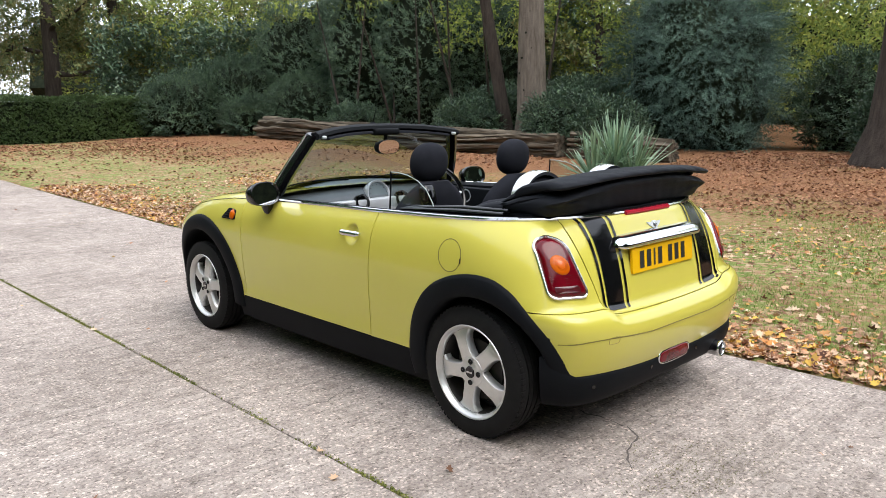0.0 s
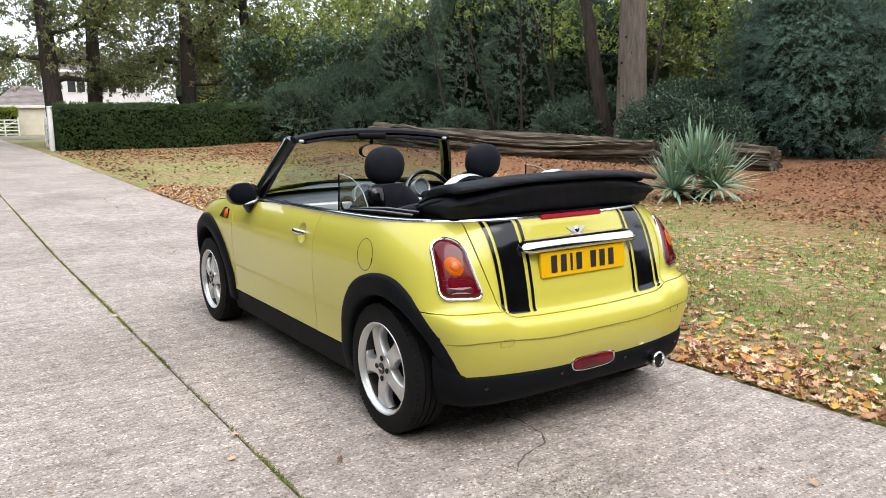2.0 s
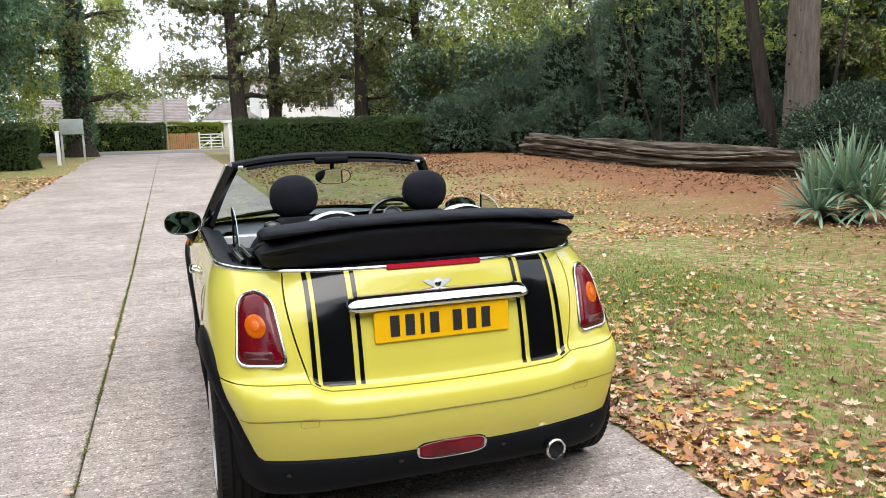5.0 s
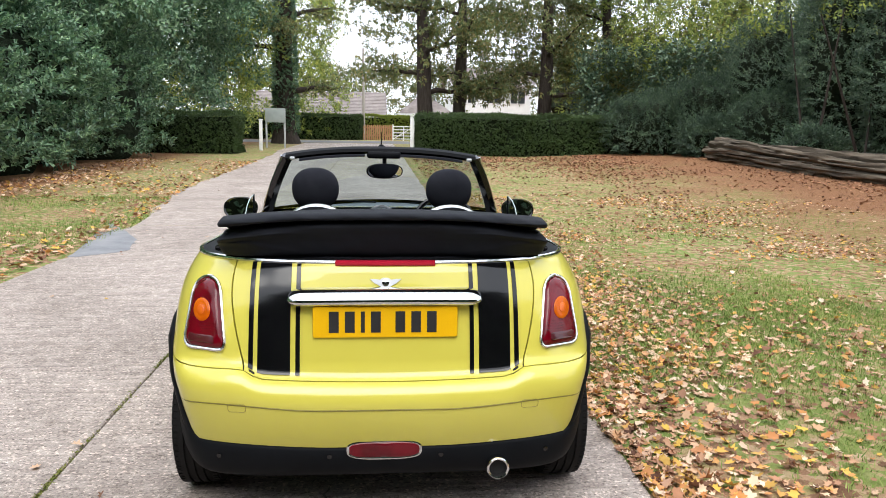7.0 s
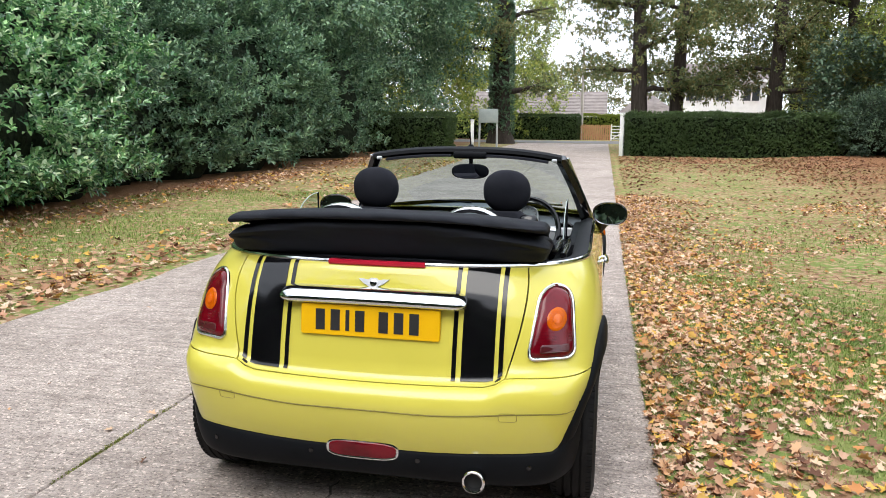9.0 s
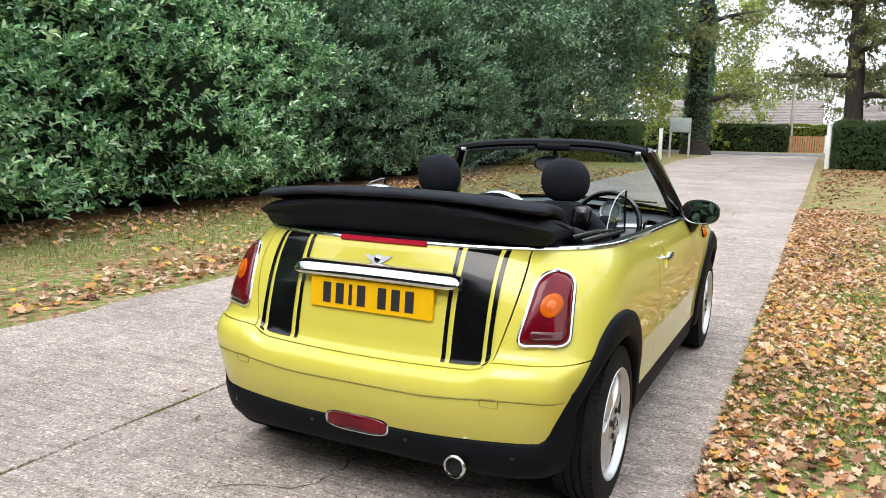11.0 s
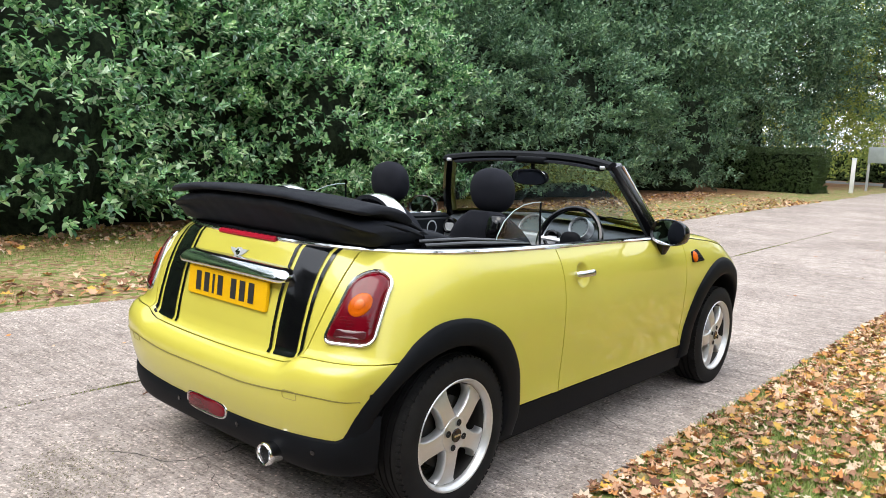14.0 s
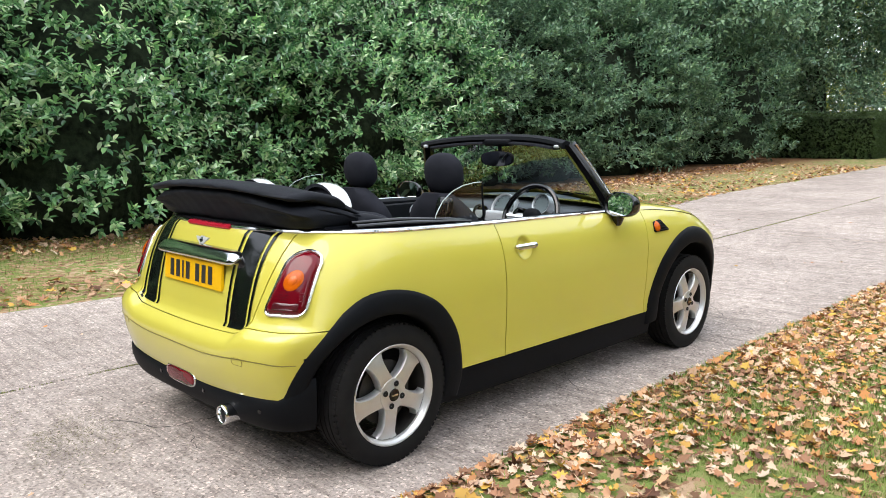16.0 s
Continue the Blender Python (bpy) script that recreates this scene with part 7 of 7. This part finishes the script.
def lobed_leaves(name, label, xy, size, seed, material, lift=0.007, curl=0.6):
    """Dry lobed leaves lying at all angles."""
    rng = np.random.default_rng(seed)
    n = len(xy)
    k = 14
    ang = np.linspace(0, 2 * np.pi, k, endpoint=False)
    shape = np.array([1.08, 0.70, 0.98, 0.58, 1.0, 0.60, 0.86, 0.62, 0.86, 0.60, 1.0, 0.58, 0.98, 0.70])
    rad = shape[None, :] * size[:, None] * rng.uniform(0.84, 1.12, (n, k))
    u = np.cos(ang)[None, :] * rad
    v = np.sin(ang)[None, :] * rad * rng.uniform(0.55, 0.95, n)[:, None]
    bend = rng.uniform(-0.6, 1.4, n)[:, None] * curl
    w = bend * (v ** 2) / size[:, None] * 1.6 + rng.uniform(-0.1, 0.5, n)[:, None] * curl * u ** 2 / size[:, None]
    loc = np.stack([np.concatenate([np.zeros((n, 1)), u], 1), np.concatenate([np.zeros((n, 1)), v], 1), np.concatenate([np.zeros((n, 1)), w], 1)], 2)
    yaw, tip, rol = rng.uniform(0, 6.283, n), rng.normal(scale=0.28, size=n), rng.normal(scale=0.30, size=n)
    cy, sy, ct, st, cr, sr = np.cos(yaw), np.sin(yaw), np.cos(tip), np.sin(tip), np.cos(rol), np.sin(rol)
    x, y, z = loc[..., 0], loc[..., 1], loc[..., 2]
    y, z = y * cr[:, None] - z * sr[:, None], y * sr[:, None] + z * cr[:, None]
    x, z = x * ct[:, None] + z * st[:, None], -x * st[:, None] + z * ct[:, None]
    X, Y = x * cy[:, None] - y * sy[:, None], x * sy[:, None] + y * cy[:, None]
    low = z.min(axis=1)
    gz = ground_z(xy[:, 0], xy[:, 1]) + lift + rng.uniform(0, 0.012, n)
    V = np.stack([X + xy[:, 0:1], Y + xy[:, 1:2], z - low[:, None] * 0.8 + gz[:, None]], 2).reshape(-1, 3)
    i = np.arange(n)[:, None] * (k + 1)
    F = np.concatenate([np.stack([i[:, 0], i[:, 0] + 1 + j, i[:, 0] + 1 + (j + 1) % k], 1) for j in range(k)], 0)
    return tagged(link_arrays(name, V, F, material), label, "fallen leaves", kind="stuff")


def scatter(n, box, seed, weight):
    rng = np.random.default_rng(seed)
    p = np.stack([rng.uniform(box[0], box[1], n), rng.uniform(box[2], box[3], n)], 1)
    return p[rng.random(n) < weight(p)]


def verge(p):
    """Leaves lie thickest along the drive's edge and in drifts."""
    d = p[:, 0] - EDGE_X
    drift = np.clip(0.32 + 1.15 * lumps(p, 21, 0.9, 3), 0.03, 1)
    return np.clip(np.exp(-d / 0.45) * (1.0 + 0.8 * drift) + (0.20 + 0.34 * smoothstep(p[:, 1], 1.5, 6)) * drift * np.exp(-d / 5.0), 0, 1) * (0.35 + 0.65 * np.clip(1.2 - 0.03 * p[:, 1], 0.3, 1))


_p = scatter(190000, (EDGE_X - 0.012, 8.5, -4.5, 13), 1, verge)
_s = np.random.default_rng(2).uniform(0.014, 0.041, len(_p)) * (0.9 + 0.2 * np.random.default_rng(3).random(len(_p)) ** 3)
lobed_leaves("fallen_leaf_litter", "dry brown and orange fallen leaves drifted along the drive", _p, _s, 3, LITTER)
_p = scatter(42000, (1.3, 15, 5, 28), 4, lambda p: np.clip(0.35 + 0.6 * lumps(p, 23, 0.5, 3), 0.05, 1) * smoothstep(p[:, 1], 5, 13))
lobed_leaves("fallen_leaf_litter", "scattered fallen leaves on the lawn by the wood", _p, np.random.default_rng(5).uniform(0.022, 0.045, len(_p)) * (1 + 0.015 * _p[:, 1]), 6, WOODLITTER)
_p = scatter(26000, (6.8, 15.5, -3.5, 6.5), 20, lambda p: np.clip(0.1 + 0.16 * (p[:, 0] - 7) + 0.4 * lumps(p, 27, 0.6, 3), 0.05, 1))
lobed_leaves("fallen_leaf_litter", "reddish brown leaf litter under the wood", _p, np.random.default_rng(21).uniform(0.016, 0.042, len(_p)), 22, WOODLITTER)
_p = scatter(22000, (-8.4, -3.6, -4.5, 24), 7, lambda p: np.clip(0.16 + 0.5 * np.exp(-(np.abs(p[:, 0] + 3.8)) / 0.35) + 0.45 * lumps(p, 25, 0.7, 3) + 0.5 * np.clip((-6.0 - p[:, 0]) / 2, 0, 1), 0.01, 1) * 0.8)
_p = _p[_p[:, 0] < left_edge(_p[:, 1]) + 0.12]
lobed_leaves("fallen_leaf_litter", "fallen leaves on the grass beside the laurels", _p, np.random.default_rng(8).uniform(0.03, 0.065, len(_p)), 9, LITTER)
_p = scatter(160, (-3.4, 1.0, -2.5, 14), 10, lambda p: np.where(np.abs(p[:, 0]) < 0.95, np.where((p[:, 1] > -0.6) & (p[:, 1] < 3.3), 0.0, 0.5), 0.5))
lobed_leaves("stray_leaf_litter", "a few stray leaves and crumbs on the concrete", _p, np.random.default_rng(11).uniform(0.012, 0.03, len(_p)), 12, LITTER, 0.002)


def grass(name, label, xy, seed, tall):
    rng = np.random.default_rng(seed)
    n = len(xy)
    a = rng.uniform(0, 6.283, n)
    h = tall * rng.uniform(0.4, 1.2, n)
    lean = rng.uniform(0.2, 1.3, n) * h
    w = rng.uniform(0.0022, 0.0045, n) * (1 + 0.10 * np.clip(xy[:, 1] - 2, 0, 12))
    b = np.stack([xy[:, 0], xy[:, 1], ground_z(xy[:, 0], xy[:, 1]) - 0.004], 1)
    s = np.stack([np.cos(a) * w, np.sin(a) * w, a * 0], 1)
    t = b + np.stack([-np.sin(a) * lean, np.cos(a) * lean, h], 1)
    V = np.stack([b - s, b + s, t], 1).reshape(-1, 3)
    F = np.arange(3 * n).reshape(-1, 3)
    return tagged(link_arrays(name, V, F, BLADES), label, "grass", kind="stuff")


def sward(p):
    return np.clip(0.62 + 0.75 * lumps(p, 31, 0.8, 3), 0.06, 1)


_p = scatter(190000, (EDGE_X - 0.02, 7.5, -4.0, 11), 13, lambda p: sward(p) * np.clip(1.25 - 0.11 * np.hypot(p[:, 0] - 2, p[:, 1]), 0.12, 1))
grass("lawn_grass", "short patchy green lawn grass", _p, 14, 0.042)
_p = scatter(170000, (EDGE_X - 0.02, 4.2, -3.2, 5.0), 17, sward)
grass("lawn_grass", "short bright green lawn grass near the drive", _p, 18, 0.036)
_p = scatter(80000, (-8.2, -3.5, -4.0, 12), 15, sward)
_p = _p[_p[:, 0] < left_edge(_p[:, 1]) + 0.06]
grass("verge_grass", "rough verge grass beside the laurels", _p, 16, 0.048)
# moss tufts in the long joint
_r = np.random.default_rng(19)
_y = _r.uniform(-4, 14, 11000)
_y = _y[_r.random(len(_y)) < np.clip(0.62 + 0.9 * lumps(_y[:, None], 33, 3.0, 3), 0.10, 1)]
_x = JOINT_X + _r.normal(scale=0.008, size=len(_y)) * (1 + 0.9 * np.clip(lumps(_y[:, None], 35, 2.0, 2), 0, 1))
_b = np.stack([_x, _y, ground_z(_x, _y) - 0.004], 1)
_v, _q = leaf_cloud(_b, _r.normal(size=_b.shape) * np.array([0.8, 0.8, 0.5]) + np.array([0, 0, 0.5]), _r.normal(size=_b.shape), 0.011, 0.008)
tagged(link_arrays("joint_moss", _v, _q, MOSS), "green moss growing in the concrete joint", "moss", kind="stuff")
# cracks and worn lines in the slabs
CRACK = surf("crack_shadow", (0.06, 0.052, 0.046), (0.14, 0.12, 0.105), 22, 0.95, 80, 0.2)


def crack(points, width, seed):
    rng = np.random.default_rng(seed)
    bm = bmesh.new()
    pts = []
    for a, b in zip(points, points[1:]):
        n = max(2, int(math.dist(a, b) / 0.04))
        pts += [(a[0] + (b[0] - a[0]) * k / n + rng.normal(scale=0.008), a[1] + (b[1] - a[1]) * k / n + rng.normal(scale=0.008)) for k in range(n)]
    rows = []
    for k, (x, y) in enumerate(pts):
        d = Vector((pts[min(k + 1, len(pts) - 1)][0] - pts[max(k - 1, 0)][0], pts[min(k + 1, len(pts) - 1)][1] - pts[max(k - 1, 0)][1], 0)).normalized()
        s = Vector((-d.y, d.x, 0)) * width * rng.uniform(0.15, 1.0) * min(1, k / 3, (len(pts) - 1 - k) / 3 + 0.05)
        c = Vector((x, y, float(ground_z(0, y)) + 0.0015))
        rows.append([c - s, c + s])
    add_grid(bm, rows)
    return part("crack", bm, CRACK, driveway, smooth=False)


crack([(-0.62, -0.70), (-0.45, -0.58), (-0.29, -0.53), (-0.22, -0.40), (-0.24, -0.23), (-0.2, -0.05)], 0.006, 1)
crack([(-0.22, -0.40), (0.02, -0.50), (0.20, -0.47)], 0.003, 5)
crack([(-1.37, 6.10), (-2.2, 6.0), (-2.9, 6.15), (-3.4, 6.0)], 0.010, 2)
crack([(-1.37, 2.55), (-2.0, 2.45), (-2.6, 2.5), (-3.3, 2.35)], 0.004, 6)
crack([(-1.37, 0.85), (-1.0, 0.80), (-0.7, 0.92)], 0.003, 7)
crack([(-1.37, 8.75), (-2.3, 8.8), (-3.4, 8.7)], 0.007, 8)
crack([(0.2, 3.9), (0.7, 3.3), (1.08, 3.1)], 0.003, 3)
crack([(0.4, 1.6), (0.8, 1.3), (1.08, 1.35)], 0.003, 4)
# worn spot behind the car where moss and grit gather
_r = np.random.default_rng(41)
_q = _r.normal(size=(4200, 2)) * np.array([0.26, 0.17])
_q = _q[lumps(_q, 43, 7.0, 3) > 0.05]
_b = np.stack([-0.52 + _q[:, 0] * 0.9 - _q[:, 1] * 0.4, -0.94 + _q[:, 1] * 0.9 + _q[:, 0] * 0.4, np.full(len(_q), 0.0005)], 1)
_v, _f = leaf_cloud(_b, _r.normal(size=_b.shape) * np.array([1.0, 1.0, 0.3]) + np.array([0, 0, 0.2]), _r.normal(size=_b.shape), _r.uniform(0.003, 0.010, len(_b)), _r.uniform(0.002, 0.006, len(_b)))
tagged(link_arrays("moss_crumbs", _v, _f, leaf_mat("grit_and_moss", [(0.10, 0.085, 0.07), (0.20, 0.18, 0.11), (0.34, 0.30, 0.26), (0.16, 0.165, 0.06)], 0.9, 0.1, 0.0)), "thin moss and grit on worn concrete", "moss", kind="stuff")


def tar_patch(corners, label):
    """A thin poured repair with a ragged edge, lying on the slab's margin."""
    outline = rounded_outline(corners, 0.18, 7)
    rng = np.random.default_rng(47)
    outline = [p + Vector((rng.normal(scale=0.018), rng.normal(scale=0.018))) for p in outline]
    bm = bmesh.new()
    rows = []
    for inset, lift in ((0.0, -0.02), (0.0, 0.004), (0.03, 0.009), (0.25, 0.011)):
        rows.append([(p.x, p.y, float(ground_z(p.x, p.y)) + lift) for p in shrink(outline, inset)])
    vs = add_grid(bm, rows, wrap=True)
    bm.faces.new(vs[-1])
    bmesh.ops.recalc_face_normals(bm, faces=bm.faces)
    return tagged(part("repair_patch", bm, surf("grey_repair_tar", (0.16, 0.165, 0.18), (0.26, 0.26, 0.27), 3, 0.8, 90, 0.4, 0.004), None, smooth=False), label, "repair patch")


tar_patch([(-3.42, 5.55), (-2.95, 6.1), (-3.05, 6.75), (-3.45, 7.6), (-3.95, 8.5), (-3.72, 6.9)], "smooth grey repair patch at the edge of the concrete")
